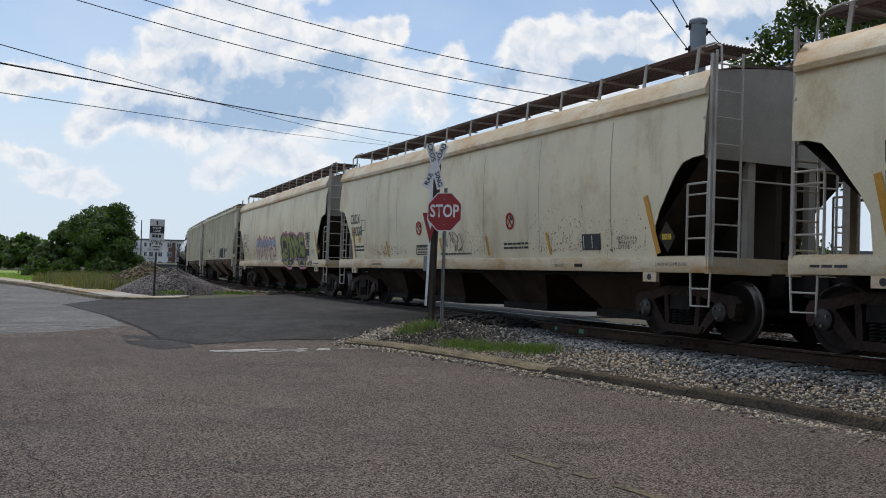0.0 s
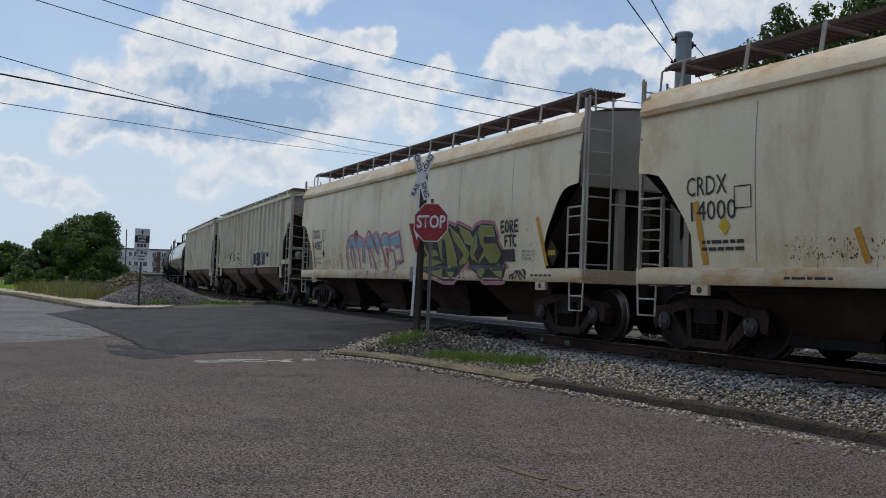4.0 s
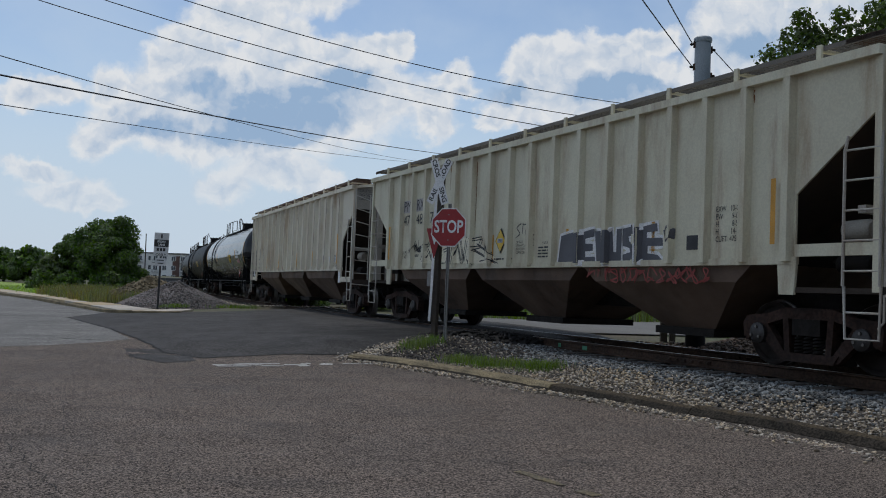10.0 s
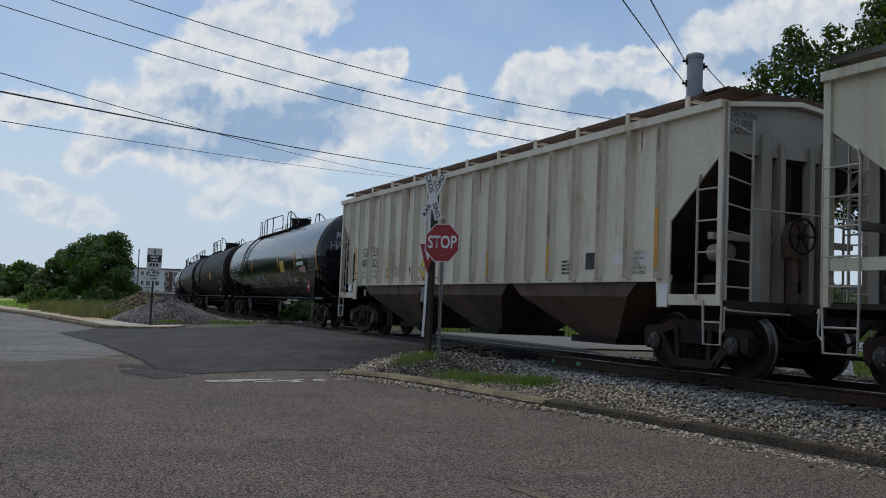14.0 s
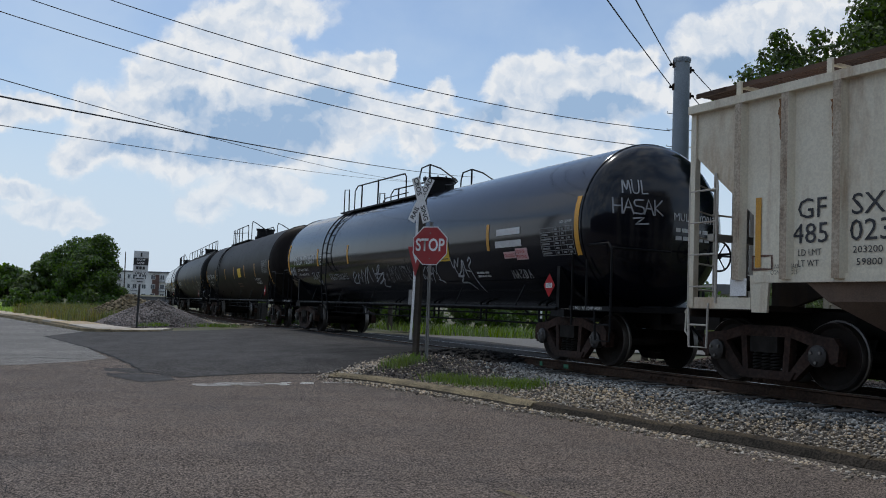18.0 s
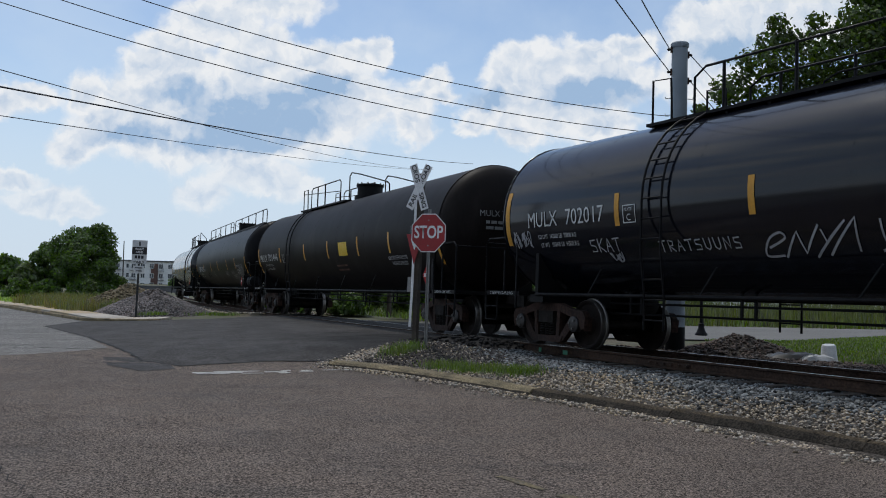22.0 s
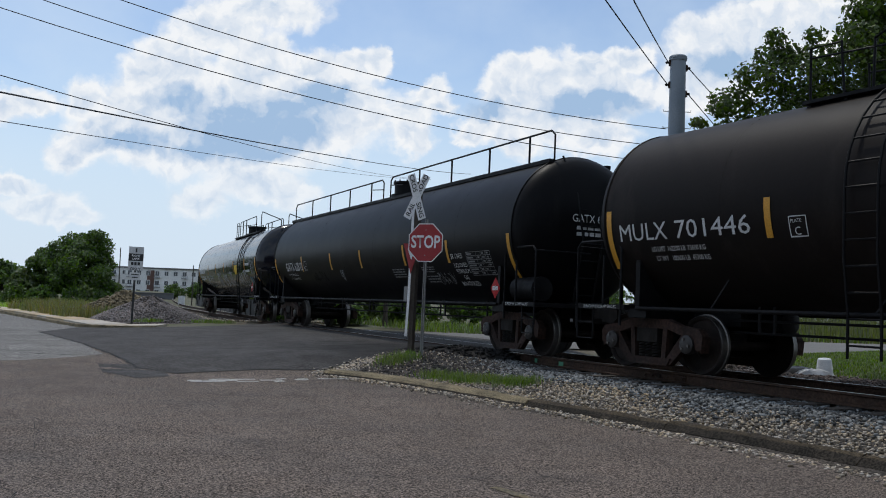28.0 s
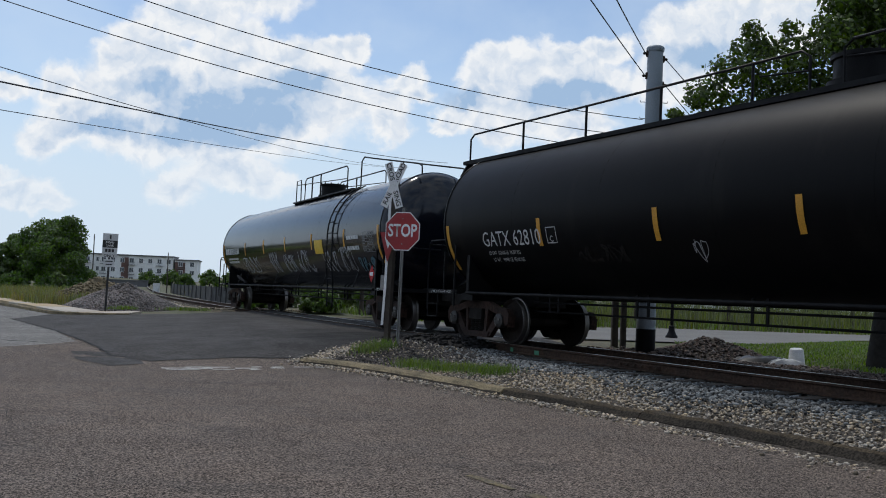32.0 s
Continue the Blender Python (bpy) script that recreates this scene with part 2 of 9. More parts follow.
def thing(name, label, category, group="", m=None, kind=""):
    ob = new(name)
    ob.empty_display_size = 0.2
    if m is not None:
        ob.matrix_world = m
    return tagged(ob, label, category, group, kind)


# ---- materials ----
def material(name, base, second=None, amount=0.5, scale=1.5, rough=0.7, metal=0.0, bump=0.15, grain=60.0,
             stain=None, stain_amount=0.0, stain_scale=(0.6, 0.6, 0.6), island=0.0, obj_rand=0.0, spec=0.5, stain_edge=0.08, grain_col=0.12, speck=None, rough_var=0.1, runs=None):
    """A surface with large patches, fine grain, optional stains, and optional variation from piece to piece."""
    m = bpy.data.materials.new(name)
    m.use_nodes = True
    nt = m.node_tree
    nd, ln = nt.nodes, nt.links
    bsdf = nd["Principled BSDF"]
    bsdf.inputs["Metallic"].default_value = metal
    bsdf.inputs["Specular IOR Level"].default_value = spec
    tc = nd.new("ShaderNodeTexCoord")

    def noise_tex(sc, detail=4.0, vec=None, rgh=0.55):
        t = nd.new("ShaderNodeTexNoise")
        t.inputs["Scale"].default_value, t.inputs["Detail"].default_value, t.inputs["Roughness"].default_value = sc, detail, rgh
        ln.new(vec if vec else tc.outputs["Object"], t.inputs["Vector"])
        return t.outputs["Fac"]

    def mix(fac, a, b):
        x = nd.new("ShaderNodeMix")
        x.data_type = "RGBA"
        for sock, val in ((x.inputs[0], fac), (x.inputs[6], a), (x.inputs[7], b)):
            if hasattr(val, "links"):
                ln.new(val, sock)
            elif isinstance(val, (int, float)):
                sock.default_value = val
            else:
                sock.default_value = (*val, 1)
        return x.outputs[2]

    def ramp(val, lo, hi, a=0.0, b=1.0):
        x = nd.new("ShaderNodeMapRange")
        x.interpolation_type = "SMOOTHSTEP"
        for i, q in enumerate((lo, hi, a, b)):
            x.inputs[i + 1].default_value = q
        ln.new(val, x.inputs[0])
        return x.outputs[0]

    col = base
    second = second or tuple(c * 0.75 for c in base)
    col = mix(ramp(noise_tex(scale), 0.5 - 0.22, 0.5 + 0.22, 0.0, amount), base, second)
    if stain is not None:
        mp = nd.new("ShaderNodeMapping")
        mp.inputs["Scale"].default_value = stain_scale
        ln.new(tc.outputs["Object"], mp.inputs["Vector"])
        s = ramp(noise_tex(1.0, 6.0, mp.outputs[0], 0.65), 0.62 - stain_edge, 0.62 + stain_edge, 0.0, stain_amount)
        col = mix(s, col, stain)
    if runs is not None:
        # rust that has run and spread: colour, amount, stretch, threshold
        mp = nd.new("ShaderNodeMapping")
        mp.inputs["Scale"].default_value = runs[2]
        mp.inputs["Location"].default_value = (3.3, 1.7, 5.1)
        ln.new(tc.outputs["Object"], mp.inputs["Vector"])
        col = mix(ramp(noise_tex(1.0, 9.0, mp.outputs[0], 0.72), runs[3] - 0.10, runs[3] + 0.16, 0.0, runs[1]), col, runs[0])
    g = noise_tex(grain, 3.0)
    dark = nd.new("ShaderNodeMix")
    dark.data_type, dark.blend_type = "RGBA", "MULTIPLY"
    dark.inputs[0].default_value = 1.0
    ln.new(col, dark.inputs[6])
    gr = nd.new("ShaderNodeCombineColor")
    gv = ramp(g, 0.36, 0.64, 1.0 - grain_col, 1.0 + grain_col)
    for i in range(3):
        ln.new(gv, gr.inputs[i])
    ln.new(gr.outputs[0], dark.inputs[7])
    col = dark.outputs[2]
    if speck:
        # stones of the aggregate: one shade each
        vo = nd.new("ShaderNodeTexVoronoi")
        vo.inputs["Scale"].default_value = speck[0]
        ln.new(tc.outputs["Object"], vo.inputs["Vector"])
        sv = nd.new("ShaderNodeSeparateColor")
        ln.new(vo.outputs["Color"], sv.inputs[0])
        cc = nd.new("ShaderNodeCombineColor")
        sh = ramp(sv.outputs[0], 0.0, 1.0, 1.0 - speck[1], 1.0 + speck[1])
        for i in range(3):
            ln.new(sh, cc.inputs[i])
        mu = nd.new("ShaderNodeMix")
        mu.data_type, mu.blend_type = "RGBA", "MULTIPLY"
        mu.inputs[0].default_value = 1.0
        ln.new(col, mu.inputs[6])
        ln.new(cc.outputs[0], mu.inputs[7])
        col = mu.outputs[2]
    if island or obj_rand:
        src = nd.new("ShaderNodeNewGeometry").outputs["Random Per Island"] if island else nd.new("ShaderNodeObjectInfo").outputs["Random"]
        k = island or obj_rand
        hs = nd.new("ShaderNodeHueSaturation")
        ln.new(ramp(src, 0.0, 1.0, 1.0 - k, 1.0 + k), hs.inputs["Value"])
        wn = nd.new("ShaderNodeTexWhiteNoise")
        wn.noise_dimensions = "1D"
        ln.new(src, wn.inputs["W"])
        ln.new(ramp(wn.outputs["Value"], 0.0, 1.0, 0.6, 1.3), hs.inputs["Saturation"])
        ln.new(col, hs.inputs["Color"])
        col = hs.outputs[0]
    ln.new(col, bsdf.inputs["Base Color"])
    ln.new(ramp(noise_tex(scale * 3.0), 0.3, 0.7, max(0.02, rough - rough_var), min(1.0, rough + rough_var)), bsdf.inputs["Roughness"])
    if bump:
        bp = nd.new("ShaderNodeBump")
        bp.inputs["Strength"].default_value, bp.inputs["Distance"].default_value = bump, 0.01
        ln.new(g, bp.inputs["Height"])
        ln.new(bp.outputs[0], bsdf.inputs["Normal"])
    return m


def leaf_material(name, a, b):
    m = material(name, a, b, 1.0, 1.2, 0.55, bump=0.0, island=0.35, spec=0.3)
    nd, ln = m.node_tree.nodes, m.node_tree.links
    bsdf, out = nd["Principled BSDF"], nd["Material Output"]
    tr = nd.new("ShaderNodeBsdfTranslucent")
    ms = nd.new("ShaderNodeMixShader")
    ms.inputs[0].default_value = 0.35
    src = bsdf.inputs["Base Color"].links[0].from_socket
    ln.new(src, tr.inputs["Color"])
    ln.new(bsdf.outputs[0], ms.inputs[1])
    ln.new(tr.outputs[0], ms.inputs[2])
    ln.new(ms.outputs[0], out.inputs["Surface"])
    return m


ASPHALT = material("old_asphalt", (0.150, 0.119, 0.099), (0.118, 0.096, 0.082), 1.0, 0.45, 0.9, bump=1.0, grain=50, grain_col=0.42, stain=(0.070, 0.060, 0.053), stain_amount=0.6, stain_scale=(0.4, 1.0, 1), speck=(82.0, 0.85), spec=0.15)
NEW_ASPHALT = material("newer_asphalt", (0.052, 0.048, 0.046), (0.066, 0.061, 0.058), 0.9, 0.5, 0.85, bump=0.4, grain=45, grain_col=0.3, stain=(0.03, 0.03, 0.03), stain_amount=0.5, stain_scale=(0.5, 0.2, 1), speck=(45.0, 0.5), spec=0.15)
SIDE_ROAD = material("old_grey_asphalt", (0.215, 0.204, 0.190), (0.160, 0.152, 0.142), 1.0, 0.5, 0.9, bump=0.8, grain=70, grain_col=0.3, stain=(0.10, 0.096, 0.09), stain_amount=0.6, stain_scale=(0.25, 1.2, 1), speck=(45.0, 0.5), spec=0.15)
GREY_ROAD = material("worn_grey_road", (0.19, 0.182, 0.17), (0.15, 0.144, 0.136), 0.8, 0.3, 0.9, bump=0.3, grain=40, stain=(0.11, 0.105, 0.10), stain_amount=0.5, stain_scale=(0.2, 0.8, 1), spec=0.15)
CONCRETE = material("kerb_concrete", (0.26, 0.21, 0.13), (0.13, 0.108, 0.072), 1.0, 2.2, 0.92, bump=1.0, grain=45, grain_col=0.4, stain=(0.05, 0.043, 0.036), stain_amount=0.85, stain_scale=(1.6, 1.6, 5), spec=0.15)
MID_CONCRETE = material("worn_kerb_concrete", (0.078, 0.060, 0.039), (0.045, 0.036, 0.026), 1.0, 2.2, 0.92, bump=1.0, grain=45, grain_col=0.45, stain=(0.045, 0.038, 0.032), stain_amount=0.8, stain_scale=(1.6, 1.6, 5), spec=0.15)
# road face of the kerb: moss and dirt, plus shade in the colour
SHADED_KERB_FACE = material("mossy_shaded_kerb_face", (0.040, 0.033, 0.026), (0.022, 0.019, 0.015), 1.0, 2.2, 0.95, bump=1.0, grain=40, grain_col=0.5, stain=(0.10, 0.08, 0.055), stain_amount=0.4, stain_scale=(2.0, 2.0, 6), spec=0.15)
WALK = material("pavement_concrete", (0.50, 0.40, 0.29), (0.38, 0.31, 0.225), 1.0, 1.0, 0.92, bump=0.3, grain=35, obj_rand=0.1)
SOIL = material("grassy_soil", (0.065, 0.078, 0.028), (0.11, 0.088, 0.055), 1.0, 0.25, 0.95, bump=0.8, grain=14, grain_col=0.35, stain=(0.07, 0.11, 0.03), stain_amount=0.8, stain_scale=(0.35, 0.35, 1))
BED = material("ballast_bed", (0.075, 0.062, 0.05), (0.042, 0.036, 0.031), 1.0, 1.2, 0.95, bump=1.0, grain=22, grain_col=0.5)
STONE = material("ballast_stone", (0.40, 0.325, 0.235), (0.30, 0.258, 0.208), 1.0, 0.55, 0.9, bump=0.3, grain=30, island=0.7)
GREY_STONE = material("grey_ballast_stone", (0.165, 0.176, 0.180), (0.135, 0.136, 0.132), 1.0, 0.7, 0.88, bump=0.3, grain=30, island=0.8)
GUTTER = material("gutter_dirt", (0.060, 0.052, 0.045), (0.095, 0.08, 0.065), 1.0, 2.0, 0.95, bump=1.0, grain=40, grain_col=0.6, spec=0.15)
DARK_STONE = material("dark_stone", (0.09, 0.080, 0.076), (0.06, 0.052, 0.05), 1.0, 0.8, 0.9, bump=0.3, grain=30, island=0.5)
BROWN_STONE = material("brown_stone", (0.12, 0.090, 0.076), (0.085, 0.066, 0.058), 1.0, 0.8, 0.9, bump=0.3, grain=30, island=0.5)
HEAP_STONE = material("heap_stone", (0.225, 0.19, 0.175), (0.15, 0.132, 0.125), 1.0, 0.8, 0.9, bump=0.3, grain=30, island=0.5)
SCREEN = material("fence_screen", (0.055, 0.058, 0.060), (0.042, 0.043, 0.045), 1.0, 0.5, 0.9, bump=0.1)
DIRT = material("brown_dirt", (0.19, 0.145, 0.085), (0.12, 0.10, 0.06), 1.0, 1.5, 0.95, bump=1.0, grain=12, grain_col=0.4)
LINE_PAINT = material("worn_white_paint", (0.55, 0.54, 0.50), (0.35, 0.34, 0.32), 1.0, 3.0, 0.8, bump=0.2, grain=30, grain_col=0.3)
YELLOW_LINE = material("faded_yellow_paint", (0.16, 0.12, 0.055), (0.10, 0.085, 0.06), 1.0, 3.0, 0.85, bump=0.4, grain=40, grain_col=0.4)
TAR = material("crack_tar", (0.025, 0.024, 0.024), None, 0.5, 3.0, 0.8, bump=0.3, spec=0.15)
RAIL = material("rail_rust", (0.066, 0.040, 0.028), (0.038, 0.026, 0.020), 1.0, 3.0, 0.8, bump=0.4, grain=25, grain_col=0.25, spec=0.15)
RAIL_TOP = material("worn_rail_head", (0.32, 0.31, 0.30), (0.22, 0.20, 0.18), 1.0, 2.0, 0.38, metal=0.9, bump=0.05)
TIE = material("old_tie_wood", (0.085, 0.07, 0.058), (0.055, 0.047, 0.04), 1.0, 3.0, 0.95, bump=0.6, grain=20)
GALV = material("galvanised_steel", (0.30, 0.30, 0.295), (0.22, 0.215, 0.21), 1.0, 3.0, 0.5, metal=0.6, bump=0.1)
DUSTY_STEEL = material("weathered_steel_post", (0.055, 0.055, 0.058), (0.035, 0.034, 0.034), 1.0, 3.0, 0.7, metal=0.3, bump=0.1)
POLE_PAINT = material("grey_pole_paint", (0.27, 0.31, 0.35), (0.21, 0.245, 0.28), 1.0, 1.0, 0.6, metal=0.1, bump=0.1, stain=(0.34, 0.36, 0.38), stain_amount=0.4, stain_scale=(3, 3, 0.6))
BLACK = material("black_steel", (0.006, 0.006, 0.007), (0.010, 0.010, 0.011), 1.0, 2.0, 0.55, bump=0.1, spec=0.12)
DUSTY_BLACK = material("dusty_black_steel", (0.008, 0.007, 0.0065), (0.015, 0.012, 0.010), 1.0, 2.0, 0.8, bump=0.3, grain=30, spec=0.25)
WOOD = material("weathered_post", (0.070, 0.057, 0.045), (0.042, 0.035, 0.029), 1.0, 3.0, 0.95, bump=0.6, grain=24, stain=(0.10, 0.083, 0.066), stain_amount=0.6, stain_scale=(9, 9, 0.6))
SIGN_RED = material("sign_red", (0.34, 0.012, 0.016), (0.27, 0.010, 0.013), 1.0, 2.0, 0.42, bump=0.03)
SIGN_WHITE = material("sign_white", (0.78, 0.78, 0.78), (0.70, 0.70, 0.70), 1.0, 3.0, 0.5, bump=0.03)
SIGN_BLACK = material("sign_black", (0.02, 0.02, 0.02), None, 0.5, 3.0, 0.5, bump=0.03)
SIGN_GREY = material("faded_sign_face", (0.62, 0.62, 0.62), (0.52, 0.52, 0.52), 1.0, 3.0, 0.6, bump=0.03)
WIRE = material("wire_black", (0.015, 0.015, 0.016), None, 0.5, 3.0, 0.6, bump=0.0)
BRICK = material("facade_brick", (0.13, 0.075, 0.062), (0.10, 0.06, 0.05), 1.0, 0.3, 0.9, bump=0.1)
DARK_BRICK = material("dark_brown_brick", (0.060, 0.045, 0.038), (0.045, 0.034, 0.030), 1.0, 0.3, 0.9, bump=0.1)
RENDER = material("white_render", (0.72, 0.72, 0.71), (0.64, 0.64, 0.63), 1.0, 0.15, 0.85, bump=0.05)
GLASS_DARK = material("window_glass", (0.04, 0.05, 0.06), None, 0.5, 1.0, 0.12, bump=0.0, spec=0.8)
ROOF_GREY = material("flat_roof_grey", (0.12, 0.12, 0.125), None, 0.5, 1.0, 0.8, bump=0.1)
LEAF_NEAR = leaf_material("tree_leaf", (0.060, 0.105, 0.018), (0.105, 0.155, 0.032))
RUST = material("rust_speck", (0.27, 0.125, 0.045), (0.17, 0.085, 0.04), 1.0, 4.0, 0.9, bump=0.2)
LEAF_FAR = leaf_material("bush_leaf", (0.060, 0.112, 0.024), (0.12, 0.19, 0.042))
LEAF_PALE = leaf_material("pale_leaf", (0.10, 0.15, 0.045), (0.13, 0.17, 0.06))
GRASS = leaf_material("grass_blade", (0.14, 0.24, 0.035), (0.19, 0.25, 0.06))
# lawn colours brighter than GRASS: the sunlight on it is put into them
LAWN = material("sunlit_mown_lawn", (0.20, 0.31, 0.045), (0.27, 0.33, 0.07), 1.0, 0.4, 0.95, bump=1.0, grain=18, grain_col=0.4, stain=(0.19, 0.16, 0.07), stain_amount=0.5, stain_scale=(0.3, 0.3, 1))
SUN_GRASS = leaf_material("sunlit_lawn_blade", (0.27, 0.42, 0.055), (0.34, 0.45, 0.085))
GRATE_GREY = material("grey_grating", (0.17, 0.155, 0.135), (0.12, 0.11, 0.098), 1.0, 1.0, 0.8, bump=0.2)
FIELD_GRASS = leaf_material("field_grass", (0.16, 0.17, 0.055), (0.11, 0.14, 0.04))
WEED = leaf_material("dry_weed", (0.26, 0.21, 0.075), (0.13, 0.19, 0.045))
BARK = material("tree_bark", (0.026, 0.022, 0.018), (0.016, 0.014, 0.012), 1.0, 4.0, 0.95, bump=0.8, grain=14)

# train paint
CREAM = material("hopper_cream_paint", (0.83, 0.735, 0.51), (0.73, 0.645, 0.455), 1.0, 0.5, 0.55, bump=0.05, grain=40, grain_col=0.04, stain=(0.46, 0.36, 0.20), stain_amount=0.5, stain_scale=(0.9, 0.9, 0.22), runs=((0.50, 0.29, 0.075), 0.70, (0.60, 0.60, 0.42), 0.57))
# rib colour that mixes real rust with the shade of a rib's side
RIB_EDGE = material("rusted_shaded_rib", (0.47, 0.40, 0.31), (0.34, 0.26, 0.185), 1.0, 1.3, 0.75, bump=0.2, grain=30, grain_col=0.2, stain=(0.13, 0.075, 0.045), stain_amount=0.65, stain_scale=(2.5, 2.5, 0.7))
CREAM_SILL = material("sill_cream_paint", (0.68, 0.61, 0.45), (0.60, 0.46, 0.28), 1.0, 0.8, 0.55, bump=0.05, grain=40, grain_col=0.06, stain=(0.33, 0.19, 0.08), stain_amount=0.7, stain_scale=(0.8, 0.8, 1.5), runs=((0.48, 0.24, 0.055), 0.85, (1.1, 1.1, 3.0), 0.53))
GREY_CREAM = material("ribbed_hopper_paint", (0.66, 0.63, 0.48), (0.57, 0.53, 0.395), 1.0, 0.6, 0.6, bump=0.06, grain=35, grain_col=0.05, stain=(0.26, 0.14, 0.07), stain_amount=0.6, stain_scale=(1.4, 1.4, 0.25), runs=((0.33, 0.215, 0.11), 0.6, (1.6, 1.6, 0.35), 0.58))
RUSTY_CREAM = material("rusted_hopper_paint", (0.74, 0.69, 0.56), (0.64, 0.58, 0.46), 1.0, 0.6, 0.65, bump=0.1, grain=35, grain_col=0.06, stain=(0.36, 0.22, 0.11), stain_amount=0.6, stain_scale=(1.1, 1.1, 0.3), runs=((0.30, 0.165, 0.075), 0.75, (2.2, 2.2, 0.30), 0.61))
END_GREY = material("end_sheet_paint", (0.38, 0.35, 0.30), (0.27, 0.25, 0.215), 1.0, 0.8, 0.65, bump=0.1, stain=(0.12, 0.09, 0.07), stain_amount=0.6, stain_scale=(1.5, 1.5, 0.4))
# slope sheets and bays: grime, with under-car shade put into the colours
SLOPE_DARK = material("grimy_shaded_slope_sheet", (0.060, 0.048, 0.040), (0.036, 0.030, 0.026), 1.0, 0.7, 0.85, bump=0.2, stain=(0.09, 0.06, 0.042), stain_amount=0.5, stain_scale=(1.2, 1.2, 0.4), spec=0.15)
BAY_BROWN = material("grimy_shaded_hopper_bay", (0.066, 0.041, 0.027), (0.034, 0.021, 0.015), 1.0, 0.8, 0.85, bump=0.2, stain=(0.09, 0.066, 0.05), stain_amount=0.5, stain_scale=(1.0, 1.0, 0.6), spec=0.15)
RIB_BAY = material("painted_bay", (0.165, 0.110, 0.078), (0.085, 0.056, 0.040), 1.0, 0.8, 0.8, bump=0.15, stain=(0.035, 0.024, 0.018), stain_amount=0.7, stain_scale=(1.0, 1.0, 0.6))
SPRAY_CREAM = material("cream_spray_paint", (0.80, 0.74, 0.57), None, 0.5, 1.0, 0.6, bump=0.0)
PATCH = material("grey_paint_patch", (0.42, 0.395, 0.385), (0.37, 0.35, 0.34), 1.0, 2.0, 0.65, bump=0.02)
SPRAY_SLATE = material("slate_spray_paint", (0.075, 0.078, 0.092), (0.10, 0.10, 0.115), 1.0, 1.0, 0.6, bump=0.0)
GRATE = material("rusty_grating", (0.115, 0.062, 0.040), (0.08, 0.05, 0.036), 1.0, 1.0, 0.85, bump=0.2)
LADDER = material("ladder_paint", (0.50, 0.48, 0.43), (0.36, 0.31, 0.26), 1.0, 1.5, 0.6, bump=0.1)
TRUCK = material("truck_casting", (0.018, 0.012, 0.010), (0.050, 0.026, 0.019), 1.0, 1.6, 0.85, bump=0.4, grain=18, grain_col=0.3, spec=0.3)
WHEEL = material("wheel_plate", (0.022, 0.015, 0.012), (0.011, 0.009, 0.008), 1.0, 2.0, 0.85, bump=0.2, spec=0.3)
RUST_GEAR = material("rusty_brake_gear", (0.15, 0.095, 0.065), (0.08, 0.055, 0.042), 1.0, 3.0, 0.85, bump=0.3, grain=20)
BEARING = material("bearing_cap_steel", (0.055, 0.052, 0.052), (0.030, 0.027, 0.025), 1.0, 6.0, 0.5, metal=0.4, bump=0.2)
TREAD = material("wheel_tread", (0.17, 0.16, 0.15), None, 0.5, 2.0, 0.45, metal=0.9, bump=0.02)
TANK_GLOSS = material("glossy_black_tank", (0.0030, 0.0042, 0.0085), (0.0045, 0.0058, 0.011), 1.0, 0.5, 0.14, bump=0.015, grain=20, grain_col=0.05, stain=(0.012, 0.011, 0.011), stain_amount=0.4, stain_scale=(1.0, 1.0, 0.3), spec=0.42, rough_var=0.015)
TANK_BROWN = material("faded_black_tank", (0.0088, 0.0068, 0.0063), (0.0125, 0.0095, 0.0085), 1.0, 0.5, 0.5, bump=0.03, grain=20, grain_col=0.06, stain=(0.025, 0.02, 0.018), stain_amount=0.5, stain_scale=(1.0, 1.0, 0.3), spec=0.09, rough_var=0.015)
TANK_MATT = material("satin_black_tank", (0.0028, 0.0028, 0.0035), (0.004, 0.004, 0.005), 1.0, 0.5, 0.42, bump=0.02, grain=20, grain_col=0.05, stain=(0.014, 0.013, 0.012), stain_amount=0.4, stain_scale=(1.0, 1.0, 0.3), spec=0.09, rough_var=0.015)
STRIPE = material("reflective_yellow", (0.62, 0.30, 0.025), (0.54, 0.26, 0.02), 1.0, 3.0, 0.5, bump=0.0)
LETTER = material("black_lettering", (0.03, 0.03, 0.035), None, 0.5, 3.0, 0.6, bump=0.0)
LETTER_W = material("white_lettering", (0.62, 0.63, 0.63), (0.48, 0.49, 0.49), 1.0, 6.0, 0.6, bump=0.0)
LETTER_FAINT = material("faded_white_lettering", (0.23, 0.235, 0.235), (0.15, 0.15, 0.15), 1.0, 6.0, 0.7, bump=0.0)
LETTER_R = material("red_lettering", (0.40, 0.010, 0.013), None, 0.5, 3.0, 0.6, bump=0.0, spec=0.2)
LABEL_YELLOW = material("label_yellow", (0.72, 0.47, 0.025), None, 0.3, 3.0, 0.5, bump=0.0)
LABEL_PINK = material("label_pink", (0.62, 0.40, 0.40), None, 0.3, 3.0, 0.5, bump=0.0)
SPRAY_GREEN = material("green_spray_paint", (0.20, 0.22, 0.035), (0.28, 0.29, 0.065), 1.0, 1.0, 0.6, bump=0.0)
SPRAY_LIME = material("lime_spray_paint", (0.42, 0.46, 0.20), None, 0.5, 1.0, 0.6, bump=0.0)
SPRAY_OLIVE = material("olive_spray_paint", (0.30, 0.27, 0.075), (0.24, 0.24, 0.07), 1.0, 1.0, 0.6, bump=0.0)
SPRAY_DOT = material("teal_spray_dots", (0.33, 0.42, 0.42), None, 0.5, 1.0, 0.6, bump=0.0)
